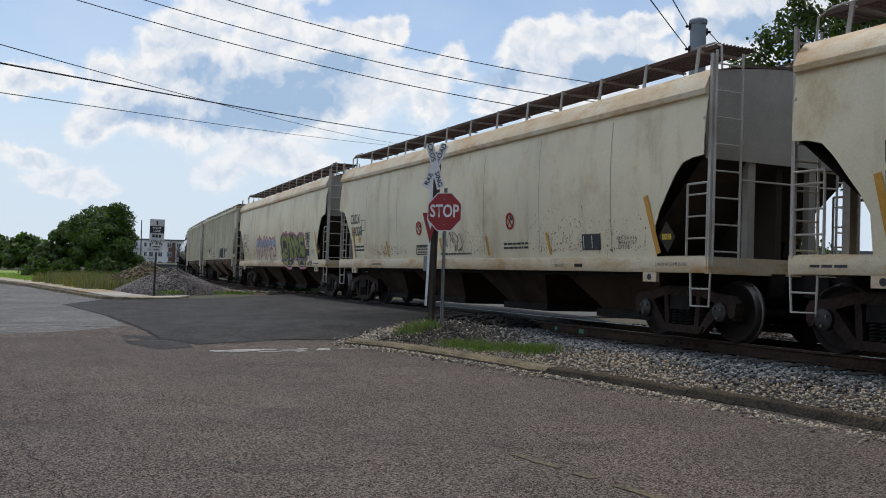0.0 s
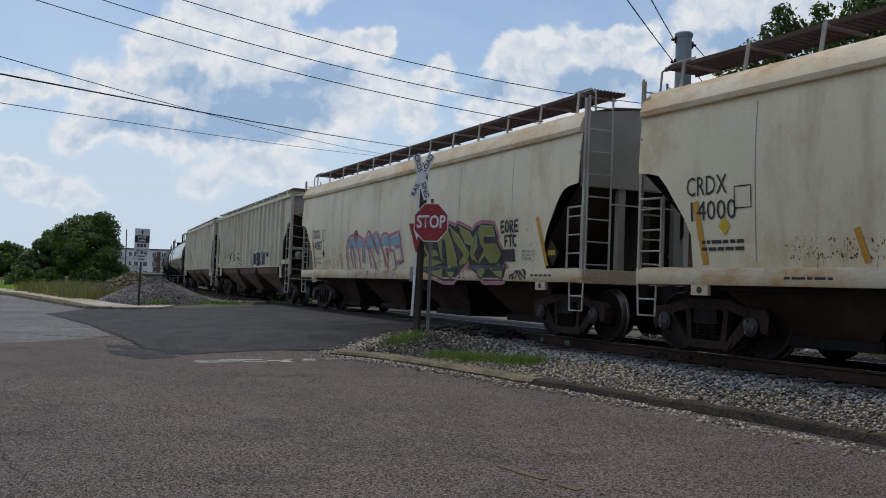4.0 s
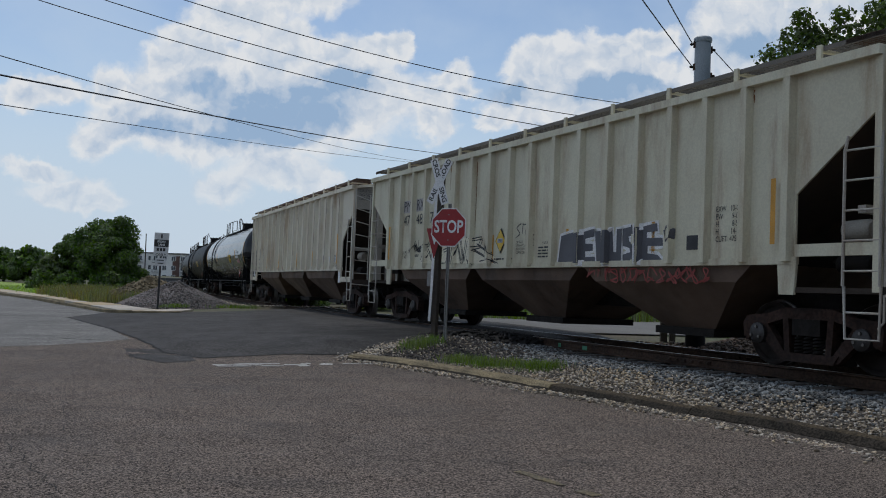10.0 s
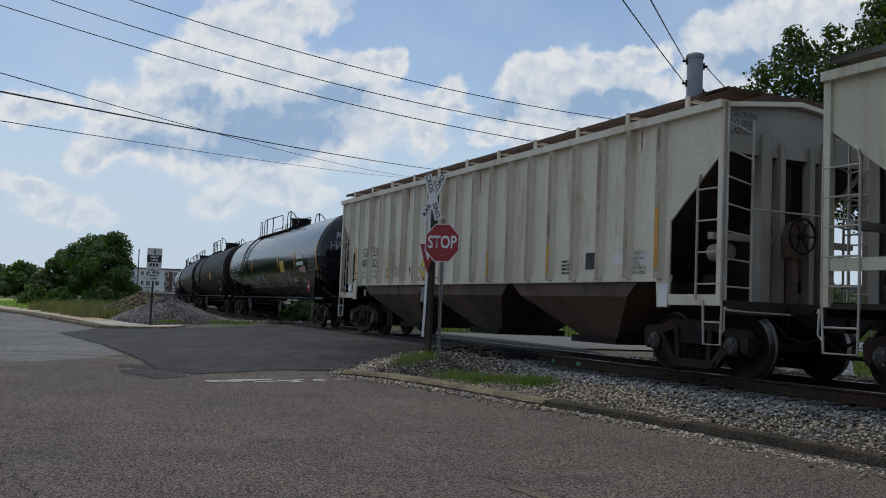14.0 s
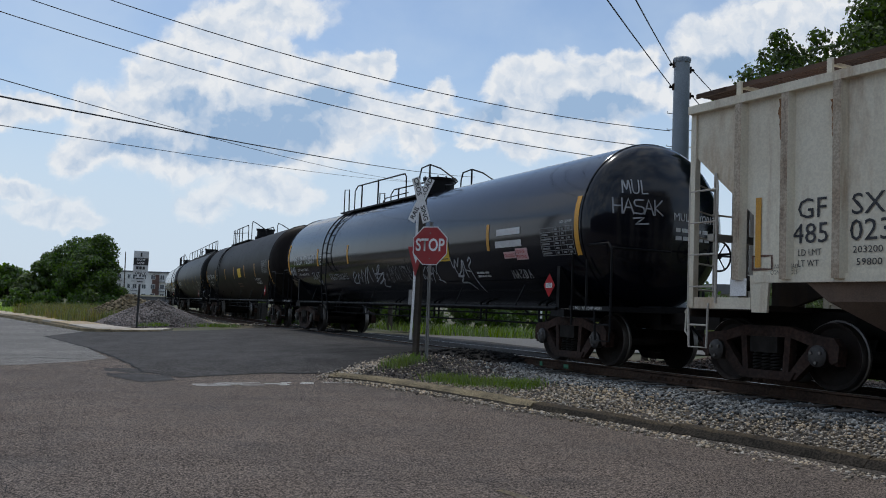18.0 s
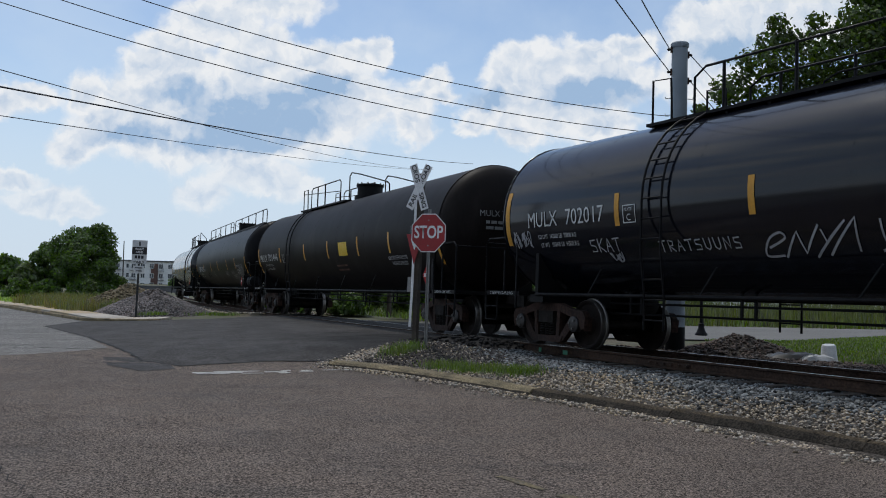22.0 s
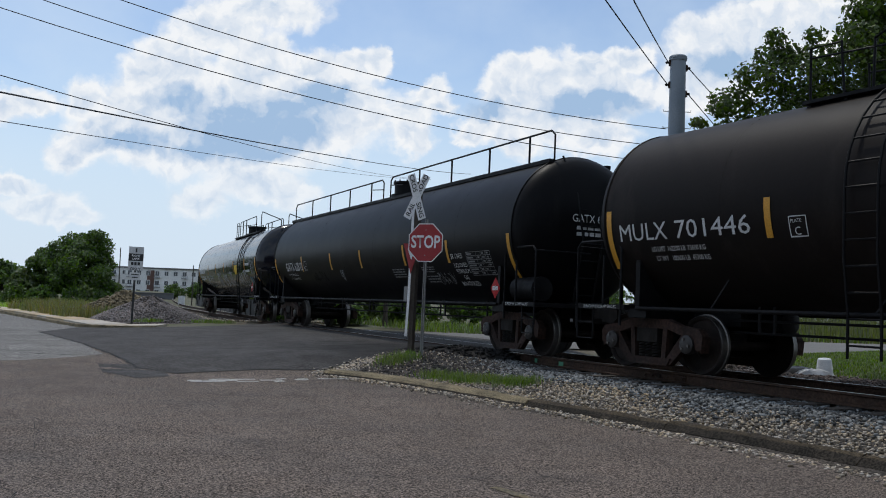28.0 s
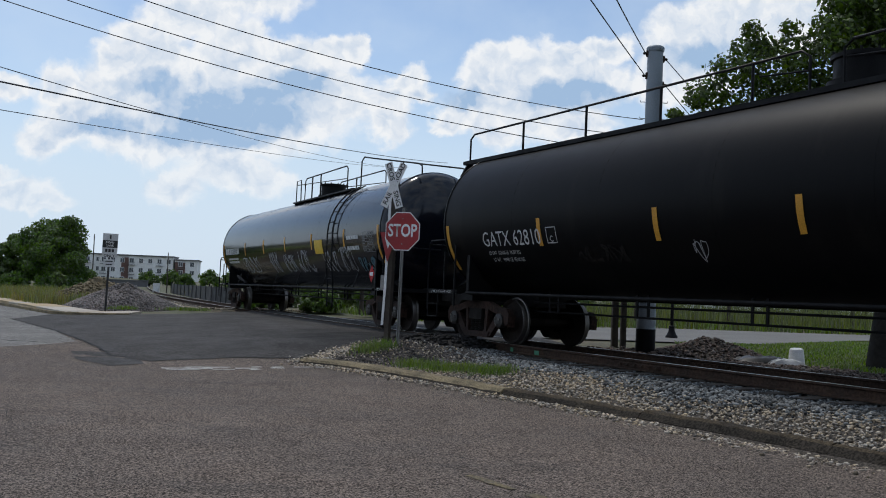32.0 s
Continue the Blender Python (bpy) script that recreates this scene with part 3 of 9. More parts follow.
SPRAY_BLACK = material("black_spray_paint", (0.022, 0.022, 0.026), None, 0.5, 1.0, 0.6, bump=0.0)
SPRAY_PINK = material("pink_spray_paint", (0.50, 0.19, 0.22), None, 0.5, 1.0, 0.6, bump=0.0)
SPRAY_BLUE = material("blue_spray_paint", (0.20, 0.36, 0.50), (0.28, 0.42, 0.52), 1.0, 1.0, 0.6, bump=0.0)
SPRAY_PALE = material("pale_spray_paint", (0.72, 0.71, 0.68), None, 0.5, 1.0, 0.6, bump=0.0)
SPRAY_WHITE = material("white_spray_paint", (0.42, 0.43, 0.45), (0.26, 0.27, 0.29), 1.0, 2.0, 0.6, bump=0.0)
SPRAY_BROWN = material("brown_spray_paint", (0.13, 0.060, 0.038), None, 0.5, 1.0, 0.6, bump=0.0)
SPRAY_TEAL = material("teal_spray_paint", (0.06, 0.14, 0.18), None, 0.5, 1.0, 0.6, bump=0.0)
SURVEY_GREEN = material("survey_green_paint", (0.05, 0.22, 0.13), None, 0.5, 1.0, 0.6, bump=0.0)
SPRAY_RED = material("red_spray_paint", (0.30, 0.05, 0.04), None, 0.5, 1.0, 0.6, bump=0.0)


# ---- ground, roads, kerbs ----
from mathutils import geometry

KERB = [(9.6, -2.0), (8.2, 1.0), (6.9, 3.6), (5.7, 6.0), (4.42, 8.18), (3.94, 9.08), (3.6, 9.7), (3.2, 10.37), (2.73, 11.12), (2.2, 11.95), (1.56, 12.81), (0.84, 13.87), (-0.01, 15.1), (-0.49, 15.74), (-1.01, 16.32), (-1.75, 16.85)]
SEAM = [(-11.58, 28.3), (-8.4, 23.1), (-6.45, 19.5), (-5.15, 16.95), (-4.22, 16.3), (-3.67, 16.85), (-2.85, 17.2), (-1.85, 17.3)]
SHOULDER = [(-1.45, 17.75), (-0.95, 18.35), (-0.35, 19.2), (0.55, 20.4), (1.3, 21.1)]
LEFT_KERB = [(-30.0, 58.0), (-24.0, 49.7), (-19.68, 44.2), (-14.87, 37.0), (-11.56, 31.75), (-10.7, 31.3), (-8.9, 31.3), (-7.3, 32.0), (-6.75, 33.0), (-5.9, 36.0)]
FAR_BACK = [(-3.6, 34.6), (-2.6, 32.6), (-0.5, 31.2), (3.3, 32.9), (6.6, 36.2), (11.4, 38.5), (19.2, 38.5), (40.0, 40.0), (70.0, 42.0)]
FAR_FRONT = [(70.0, 33.0), (40.0, 32.6), (16.6, 32.3), (12.7, 28.7), (10.1, 26.3), (8.9, 25.8), (6.9, 23.9), (4.9, 22.8), (3.4, 22.4)]


def sheet(name, outline, lift, mat_, step=0.8, kind="structure", label="", category=""):
    """A paved area that follows the ground, a little above it."""
    pts = [Vector(p) for p in outline]
    n = len(pts)
    xs, ys = [p.x for p in pts], [p.y for p in pts]
    edge = []
    for i in range(n):
        a, b = pts[i], pts[(i + 1) % n]
        k = max(1, int((b - a).length / step)) if (b - a).length < 40 else 12
        edge += [a + (b - a) * j / k for j in range(k)]
    m = len(edge)
    grid = [Vector((x, y)) for x in np.arange(max(min(xs), -24), min(max(xs), 24), step) for y in np.arange(max(min(ys), -6), min(max(ys), 48), step)]
    v, e, f, *_ = geometry.delaunay_2d_cdt(edge + grid, [(i, (i + 1) % m) for i in range(m)], [], 1, 1e-4)
    z = ground_z(np.array([p.x for p in v]), np.array([p.y for p in v])) + lift
    me = bpy.data.meshes.new(name)
    me.from_pydata([(p.x, p.y, float(q)) for p, q in zip(v, z)], [], [t if (v[t[1]] - v[t[0]]).cross(v[t[2]] - v[t[0]]) > 0 else t[::-1] for t in f])
    me.materials.append(mat_)
    me.polygons.foreach_set("use_smooth", [True] * len(me.polygons))
    return tagged(new(name, me), label, category, kind=kind)


def make_ground():
    xs = np.concatenate([-np.geomspace(2600, 27, 22), np.arange(-26, 26.1, 0.6), np.geomspace(27, 2600, 22)])
    ys = np.concatenate([-np.geomspace(1500, 7, 14), np.arange(-6, 50, 0.6), np.geomspace(50, 3200, 26)])
    X, Y = np.meshgrid(xs, ys)
    Z = ground_z(X.ravel(), Y.ravel()) - 0.04
    u, l = to_track(X.ravel(), Y.ravel())
    # under the paved areas the earth lies lower
    paved = ((u < -8.8) & (u > -26) & (np.abs(l) < 11)) | ((l > 4.2) & (u > -26))
    Z = np.where(paved, Z - 0.10, Z)
    n = len(xs)
    me = bpy.data.meshes.new("ground")
    me.from_pydata([(a, b, float(c)) for a, b, c in zip(X.ravel(), Y.ravel(), Z)], [], [(j * n + i, j * n + i + 1, (j + 1) * n + i + 1, (j + 1) * n + i) for j in range(len(ys) - 1) for i in range(n - 1)])
    me.materials.append(SOIL)
    me.polygons.foreach_set("use_smooth", [True] * len(me.polygons))
    tagged(new("ground", me), "grassy earth with bare patches around the roads", "ground", kind="structure")


make_ground()
sheet("road",
      KERB + [(-1.85, 17.3)] + SEAM[::-1][1:] + LEFT_KERB[4::-1] + [(-60.0, 99.0), (-60.0, -19.9), (16.0, -19.9)],
      0.0, ASPHALT, 0.8, label="worn brownish asphalt road with cracks", category="road")
def tarred(mat_, centre, reach, colour):
    """Fresh black binder spread over the asphalt around a spot, thinning out raggedly."""
    nd, ln = mat_.node_tree.nodes, mat_.node_tree.links
    bsdf = nd["Principled BSDF"]
    src = bsdf.inputs["Base Color"].links[0].from_socket
    tc = nd.new("ShaderNodeTexCoord")
    mp = nd.new("ShaderNodeVectorMath")
    mp.operation = "MULTIPLY_ADD"
    mp.inputs[1].default_value = (1 / reach[0], 1 / reach[1], 0)
    mp.inputs[2].default_value = (-centre[0] / reach[0], -centre[1] / reach[1], 0)
    ln.new(tc.outputs["Object"], mp.inputs[0])
    d = nd.new("ShaderNodeVectorMath")
    d.operation = "LENGTH"
    ln.new(mp.outputs[0], d.inputs[0])
    nz = nd.new("ShaderNodeTexNoise")
    nz.inputs["Scale"].default_value, nz.inputs["Detail"].default_value = 0.9, 5.0
    ln.new(tc.outputs["Object"], nz.inputs["Vector"])
    ad = nd.new("ShaderNodeMath")
    ad.operation = "MULTIPLY_ADD"
    ad.inputs[1].default_value = 0.9
    ln.new(nz.outputs["Fac"], ad.inputs[0])
    ln.new(d.outputs["Value"], ad.inputs[2])
    fac = nd.new("ShaderNodeMapRange")
    fac.interpolation_type = "SMOOTHSTEP"
    for i, q in enumerate((1.45, 0.55, 0.0, 0.85)):
        fac.inputs[i + 1].default_value = q
    ln.new(ad.outputs[0], fac.inputs[0])
    mx = nd.new("ShaderNodeMix")
    mx.data_type = "RGBA"
    ln.new(fac.outputs[0], mx.inputs[0])
    ln.new(src, mx.inputs[6])
    mx.inputs[7].default_value = (*colour, 1)
    ln.new(mx.outputs[2], bsdf.inputs["Base Color"])


tarred(NEW_ASPHALT, (-1.2, 20.6), (3.0, 4.2), (0.012, 0.0115, 0.0115))
CROSS = SEAM + SHOULDER + [tuple(beside(-4.6, 0.0)[:2]), tuple(beside(-4.4, -1.6)[:2]), (3.4, 22.4), (1.6, 27.5)] + [(-0.5, 31.2), (-2.6, 32.6), (-3.6, 34.6)] + [tuple(beside(-25.2, -0.4)[:2])] + LEFT_KERB[::-1][0:6]
sheet("crossing_road", CROSS, 0.004, NEW_ASPHALT, 0.6, label="dark newer asphalt on the level crossing", category="road")
sheet("far_road", FAR_BACK[2:] + FAR_FRONT + [(1.6, 27.5)], 0.0, GREY_ROAD, 1.0, label="pale grey road beyond the tracks", category="road")
sheet("side_road", [(-30.0, 2.0), (-13.0, 13.9), (-8.35, 17.4), (-7.65, 18.0), (-6.95, 18.8), (-6.62, 19.5)] + SEAM[:2][::-1] + LEFT_KERB[4:0:-1] + [(-40.0, 62.0), (-40.0, 2.0)], 0.004, SIDE_ROAD, 0.8, label="old grey asphalt of the side road", category="road")
sheet("verge", [(-29.0, 60.0), (-22.9, 51.2), (-18.5, 45.6), (-14.2, 38.9), (-14.6, 42.0), (-17.0, 50.0), (-22.0, 62.0), (-30.0, 76.0), (-60.0, 110.0), (-60.0, 103.0)], 0.02, LAWN, 1.0, label="green lawn beside the pavement, sunlight in its bright colour", category="lawn")
patch_out = [(-4.63, 15.26), (-4.21, 15.75), (-4.6, 16.75), (-5.2, 17.3), (-6.0, 17.4), (-5.5, 16.2)]
sheet("road_patch", patch_out, 0.005, NEW_ASPHALT, 0.5, label="dark asphalt repair patch in the road", category="road patch")


def flat_strip(name, pts, width, mat_, lift, label, category, wobble=0.0, seed=1, gaps=0.0):
    """A thin painted or tarred line that follows the ground."""
    rnd = random.Random(seed)
    fine = []
    for a, b in zip(pts[:-1], pts[1:]):
        k = max(1, int(math.hypot(b[0] - a[0], b[1] - a[1]) / 0.18))
        fine += [(a[0] + (b[0] - a[0]) * i / k, a[1] + (b[1] - a[1]) * i / k) for i in range(k)]
    fine.append(pts[-1])
    fine = [(x + rnd.uniform(-wobble, wobble), y + rnd.uniform(-wobble, wobble)) for x, y in fine]
    s = Shape()
    for i in range(len(fine) - 1):
        if rnd.random() < gaps:
            continue
        (x0, y0), (x1, y1) = fine[i], fine[i + 1]
        d = Vector((x1 - x0, y1 - y0)).normalized()
        w0, w1 = width * rnd.uniform(0.6, 1.1) / 2, width * rnd.uniform(0.6, 1.1) / 2
        q = [(x0 - d.y * w0, y0 + d.x * w0), (x0 + d.y * w0, y0 - d.x * w0), (x1 + d.y * w1, y1 - d.x * w1), (x1 - d.y * w1, y1 + d.x * w1)]
        s.add([(x, y, gz(x, y) + lift) for x, y in q], [(0, 1, 2, 3)])
    me = s.mesh(name, mat_)
    return tagged(new(name, me), label, category, kind="structure")


for k in range(3):
    flat_strip("stop_line", [(-3.80 + 0.05 * k, 15.25 - 0.15 * k), (-1.95 + 0.04 * k, 16.0 - 0.2 * k)], 0.13, LINE_PAINT, 0.008, "worn white stop line on the asphalt", "road marking", 0.035, 3 + 10 * k, 0.32)
flat_strip("stop_line", [(-1.75, 16.1), (-1.2, 16.25)], 0.12, LINE_PAINT, 0.008, "worn white paint by the kerb", "road marking", 0.02, 4, 0.2)
flat_strip("centre_line", [(2.6, 4.2), (1.35, 6.26), (1.11, 6.61), (0.6, 7.4)], 0.10, YELLOW_LINE, 0.006, "faded yellow centre line on the road", "road marking", 0.01, 5, 0.2)
for i, pts in enumerate(([(-3.72, 7.86), (-3.0, 6.9), (-2.26, 5.77), (-1.6, 4.6)], [(0.44, 7.74), (1.1, 7.0), (1.7, 6.5), (2.6, 5.6)], [(-8.3, 19.75), (-7.7, 19.55), (-7.1, 19.2), (-6.6, 19.3)],
                         [(-9.5, 19.0), (-8.2, 19.9)], [(-5.6, 16.2), (-4.63, 15.26), (-4.21, 15.75)], [(-2.4, 9.5), (-1.2, 8.8), (0.2, 8.4), (1.6, 7.6)], [(1.2, 11.2), (2.0, 9.8), (2.4, 8.6)], [(0.6, 9.6), (1.7, 8.9), (3.1, 7.9)], [(-6.5, 12.0), (-4.2, 10.4), (-3.4, 8.4)])):
    flat_strip("road_crack", pts, 0.009 if i not in (2, 3) else 0.07, TAR, 0.006, "dark crack in the asphalt", "crack", 0.05, 20 + i, 0.1)
flat_strip("asphalt_seam", SEAM, 0.07, TAR, 0.010, "dark joint between old and new asphalt", "joint", 0.04, 40)


def make_kerb(name, line, top, width, label, lengths=2.4, side=1, batter=0.0):
    """Worn concrete kerb stones laid end to end along a line; width: at the line's two ends."""
    kerb = thing(name, label, "kerb", kind="structure")
    pts = [Vector(p) for p in line]
    run_ = []
    for a, b in zip(pts[:-1], pts[1:]):
        k = max(1, int((b - a).length / 0.13))
        run_ += [a + (b - a) * i / k for i in range(k)]
    run_.append(pts[-1])
    per = max(2, int(lengths / 0.13))
    rnd = random.Random(5)
    n = len(run_)
    for i in range(0, n - 1, per):
        seg = run_[i:i + per + 1]
        s = Shape()
        rings = []
        dz = rnd.uniform(-0.012, 0.008)
        chip = 0.0
        for j, p in enumerate(seg):
            q, r = seg[max(0, j - 1)], seg[min(len(seg) - 1, j + 1)]
            d = (r - q).normalized()
            nrm = Vector((d.y, -d.x)) * side
            if j in (0, len(seg) - 1):
                p = p + d * (0.006 if j == 0 else -0.006)
            z = max(gz(p.x, p.y), 0.0)
            f = (i + j) / n
            w = width[0] + (width[1] - width[0]) * max(0.0, min(1.0, (f - 0.45) * 2.2))
            tp = top[0] + (top[1] - top[0]) * max(0.0, min(1.0, (f - 0.45) * 2.2))
            chip = 0.6 * chip + rnd.gauss(0, 0.010)
            deep = abs(rnd.gauss(0, 0.02)) if rnd.random() < 0.25 else 0.0
            prof = [(-batter, -0.15), (-batter * 0.8 + chip, 0.02), (0.0 + chip + deep * 0.6, tp - 0.05 - deep * 0.4), (0.03 + chip + deep, tp - 0.012 - deep * 0.6), (0.07 + chip, tp + rnd.uniform(-0.006, 0.006)), (w - 0.03 + chip, tp + 0.012 + rnd.uniform(-0.010, 0.006)), (w, tp - 0.01), (w, -0.15)]
            rings.append([(p.x + nrm.x * o, p.y + nrm.y * o, h + dz + 0.5 * min(z, 0.2)) for o, h in prof])
        s.loft(rings)
        # the face towards the road is darker: grime, with its shade in the colour
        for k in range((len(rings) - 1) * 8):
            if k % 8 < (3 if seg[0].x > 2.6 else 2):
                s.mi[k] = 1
        part("kerb_stone", s, [MID_CONCRETE if width[0] != width[1] and seg[0].x > 2.6 else CONCRETE, SHADED_KERB_FACE if width[0] != width[1] else CONCRETE], kerb, smooth=35)
    return kerb


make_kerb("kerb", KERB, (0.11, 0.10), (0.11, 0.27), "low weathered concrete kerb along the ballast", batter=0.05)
make_kerb("kerb", LEFT_KERB[:7], (0.12, 0.12), (0.18, 0.18), "concrete kerb of the pavement beyond the crossing")


def gutter():
    """A strip of dark dirt with an uneven edge at the kerb's foot."""
    rnd = random.Random(12)
    pts = [Vector(p) for p in KERB[2:]]
    s = Shape()
    vs = []
    w = 0.16
    for a, b in zip(pts[:-1], pts[1:]):
        d = (b - a).normalized()
        out = Vector((-d.y, d.x))
        k = max(1, int((b - a).length / 0.10))
        for i in range(k):
            p = a + (b - a) * i / k
            w = max(0.05, min(0.30, w + rnd.gauss(0, 0.025)))
            q = p + out * w
            vs += [(p.x - out.x * 0.02, p.y - out.y * 0.02, gz(p.x, p.y) + 0.014), (q.x, q.y, gz(q.x, q.y) + 0.006)]
    n = len(vs) // 2
    s.add(vs, [(2 * i, 2 * i + 1, 2 * i + 3, 2 * i + 2) for i in range(n - 1)])
    tagged(new("gutter_dirt", s.mesh("gutter_dirt", GUTTER)), "dark dirt strip along the kerb's foot", "gutter", kind="structure")


gutter()


def pavement_slabs():
    pv = thing("pavement", "tan concrete pavement slabs behind the far kerb", "pavement", kind="structure")
    line = [Vector(p) for p in ((-29.7, 58.2), (-23.75, 49.9), (-19.45, 44.4), (-14.65, 37.2), (-11.3, 31.95), (-10.6, 31.5), (-8.95, 31.5))]
    for a, b in zip(line[:-1], line[1:]):
        d = (b - a).normalized()
        n = Vector((-d.y, d.x))
        k = max(1, int((b - a).length / 1.5))
        for i in range(k):
            p, q = a + (b - a) * i / k + d * 0.01, a + (b - a) * (i + 1) / k - d * 0.01
            if n.y < 0:
                n = -n
            s = Shape()
            quad = [p + n * 0.05, q + n * 0.05, q + n * 1.35, p + n * 1.35]
            zs = [max(0.13, gz(c.x, c.y) + 0.05) for c in quad]
            s.add([(c.x, c.y, z) for c, z in zip(quad, zs)] + [(c.x, c.y, z - 0.12) for c, z in zip(quad, zs)], [(0, 1, 2, 3), (7, 6, 5, 4), (0, 4, 5, 1), (1, 5, 6, 2), (2, 6, 7, 3), (3, 7, 4, 0)])
            part("slab", s, WALK, pv)


pavement_slabs()


# ---- stones ----
def rock_field(name, places, size, mat_, label, category, seed=1, squash=0.75):
    """Many loose stones as one mesh; places: (x, y, z) rows, size: (least, most) across."""
    rng = np.random.default_rng(seed)
    ph = (1 + 5 ** 0.5) / 2
    ico = np.array([(-1, ph, 0), (1, ph, 0), (-1, -ph, 0), (1, -ph, 0), (0, -1, ph), (0, 1, ph), (0, -1, -ph), (0, 1, -ph), (ph, 0, -1), (ph, 0, 1), (-ph, 0, -1), (-ph, 0, 1)]) / 1.9
    tri = np.array([(0, 11, 5), (0, 5, 1), (0, 1, 7), (0, 7, 10), (0, 10, 11), (1, 5, 9), (5, 11, 4), (11, 10, 2), (10, 7, 6), (7, 1, 8), (3, 9, 4), (3, 4, 2), (3, 2, 6), (3, 6, 8), (3, 8, 9), (4, 9, 5), (2, 4, 11), (6, 2, 10), (8, 6, 7), (9, 8, 1)])
    P = np.asarray(places, float)
    n = len(P)
    V = ico[None] * rng.uniform(0.62, 1.25, (n, 12, 1))
    V = V * rng.uniform(0.6, 1.2, (n, 1, 3))
    a, b = rng.uniform(0, 6.283, n), rng.uniform(-0.9, 0.9, n)
    ca, sa, cb, sb = np.cos(a), np.sin(a), np.cos(b), np.sin(b)
    x, y, z = V[..., 0], V[..., 1], V[..., 2]
    y, z = y * cb[:, None] - z * sb[:, None], y * sb[:, None] + z * cb[:, None]
    x, y = x * ca[:, None] - y * sa[:, None], x * sa[:, None] + y * ca[:, None]
    sz = (rng.uniform(size[0], size[1], n) / 2)[:, None]
    V = np.stack([x * sz, y * sz, z * sz * squash], -1) + P[:, None, :]
    F = tri[None] + 12 * np.arange(n)[:, None, None]
    me = bpy.data.meshes.new(name)
    me.vertices.add(n * 12)
    me.vertices.foreach_set("co", V.astype(np.float32).ravel())
    me.loops.add(n * 60)
    me.loops.foreach_set("vertex_index", F.ravel().astype(np.int32))
    me.polygons.add(n * 20)
    me.polygons.foreach_set("loop_start", np.arange(0, n * 60, 3, dtype=np.int32))
    me.update(calc_edges=True)
    me.materials.append(mat_)
    return tagged(new(name, me), label, category, kind="stuff")


def strip_places(u0, u1, l0, l1, n, seed, keep=None, dz=0.0):
    rng = np.random.default_rng(seed)
    u, l = rng.uniform(u0, u1, n), rng.uniform(l0, l1, n)
    P = np.array([beside(a, b)[:2] for a, b in zip(u, l)])
    ok = np.ones(n, bool) if keep is None else keep(P[:, 0], P[:, 1], u, l)
    P = P[ok]
    return np.column_stack([P, ground_z(P[:, 0], P[:, 1]) + dz + rng.uniform(-0.02, 0.015, len(P))])


def behind_kerb(x, y, u, l):
    """Only points on the track's side of the kerb."""
    kx, ky = np.array([p[0] for p in KERB]), np.array([p[1] for p in KERB])
    o = np.argsort(ky)
    edge = np.interp(y, ky[o], kx[o])
    side = x > edge + np.interp(y, (8, 11, 14, 17), (0.12, 0.14, 0.22, 0.27))
    sx, sy = np.array([-1.75, -1.45, -0.95, -0.35, 0.55, 1.3]), np.array([16.85, 17.75, 18.35, 19.2, 20.4, 21.1])
    side &= ~((y > 16.85) & (x < np.interp(y, sy, sx) - 0.12))
    return side


sheet("ballast_bed", KERB[1:] + [(-1.7, 17.2)] + SHOULDER + [tuple(beside(a, b)[:2]) for a, b in ((-4.4, -1.6), (-3.0, -3.6), (2.0, -4.0), (8.0, -4.0), (15.0, -4.0), (15.0, 4.0))], -0.012, BED, 0.6, label="tan grit under the ballast", category="ballast bed")
near_places = strip_places(-5.5, 15.0, 0.82, 5.2, 60000, 11, behind_kerb)
nu_, nl_ = to_track(near_places[:, 0], near_places[:, 1])
tan_side = nl_ + np.random.default_rng(3).normal(0, 0.28, len(nl_)) + 0.25 * np.sin(nu_ * 1.3) > 2.25
by_posts = (near_places[:, 0] < 1.6) & (near_places[:, 1] > 16.6) & (np.random.default_rng(8).uniform(0, 1, len(nl_)) < 0.62)
rock_field("ballast", near_places[by_posts], (0.025, 0.06), DARK_STONE, "dark dusty stones round the sign posts", "ballast", 7)
near_places, tan_side = near_places[~by_posts], tan_side[~by_posts]
rock_field("ballast", near_places[tan_side], (0.022, 0.056), STONE, "tan crushed stone ballast behind the kerb", "ballast", 1)
rock_field("ballast", near_places[~tan_side], (0.03, 0.078), GREY_STONE, "blue-grey crushed stone ballast beside the rails", "ballast", 1)
rock_field("ballast", strip_places(-4.2, 15.0, -0.70, 0.70, 3500, 12), (0.05, 0.10), DARK_STONE, "dark ballast between the rails", "ballast", 2)
rock_field("ballast", strip_places(-4.0, 16.0, -4.2, -0.82, 9000, 13), (0.05, 0.10), BROWN_STONE, "brown ballast on the far side of the rails", "ballast", 3)
rock_field("ballast", strip_places(-60.0, -25.5, -2.3, 3.0, 9000, 14, lambda x, y, u, l: (np.abs(np.abs(l) - 0.76) > 0.06)), (0.06, 0.12), STONE, "pale ballast of the curving track", "ballast", 4)
# loose stones that spilled over the kerb on to the road
rng_ = np.random.default_rng(77)
kk = np.array(KERB[3:])
n_ = 2600
t_ = (len(kk) - 1.001) * rng_.uniform(0, 1, n_) ** 1.5
i_ = t_.astype(int)
sp_ = kk[i_] + (kk[i_ + 1] - kk[i_]) * (t_ - i_)[:, None] + (0.03 + np.abs(rng_.normal(0, 0.17, n_)))[:, None] * np.array([-0.82, -0.57])
rock_field("loose_stones", np.column_stack([sp_, np.full(n_, 0.012)]), (0.016, 0.06), STONE, "small stones spilled along the kerb on the road", "stones", 5)


q_ = rng_.uniform(0, 1, 650)
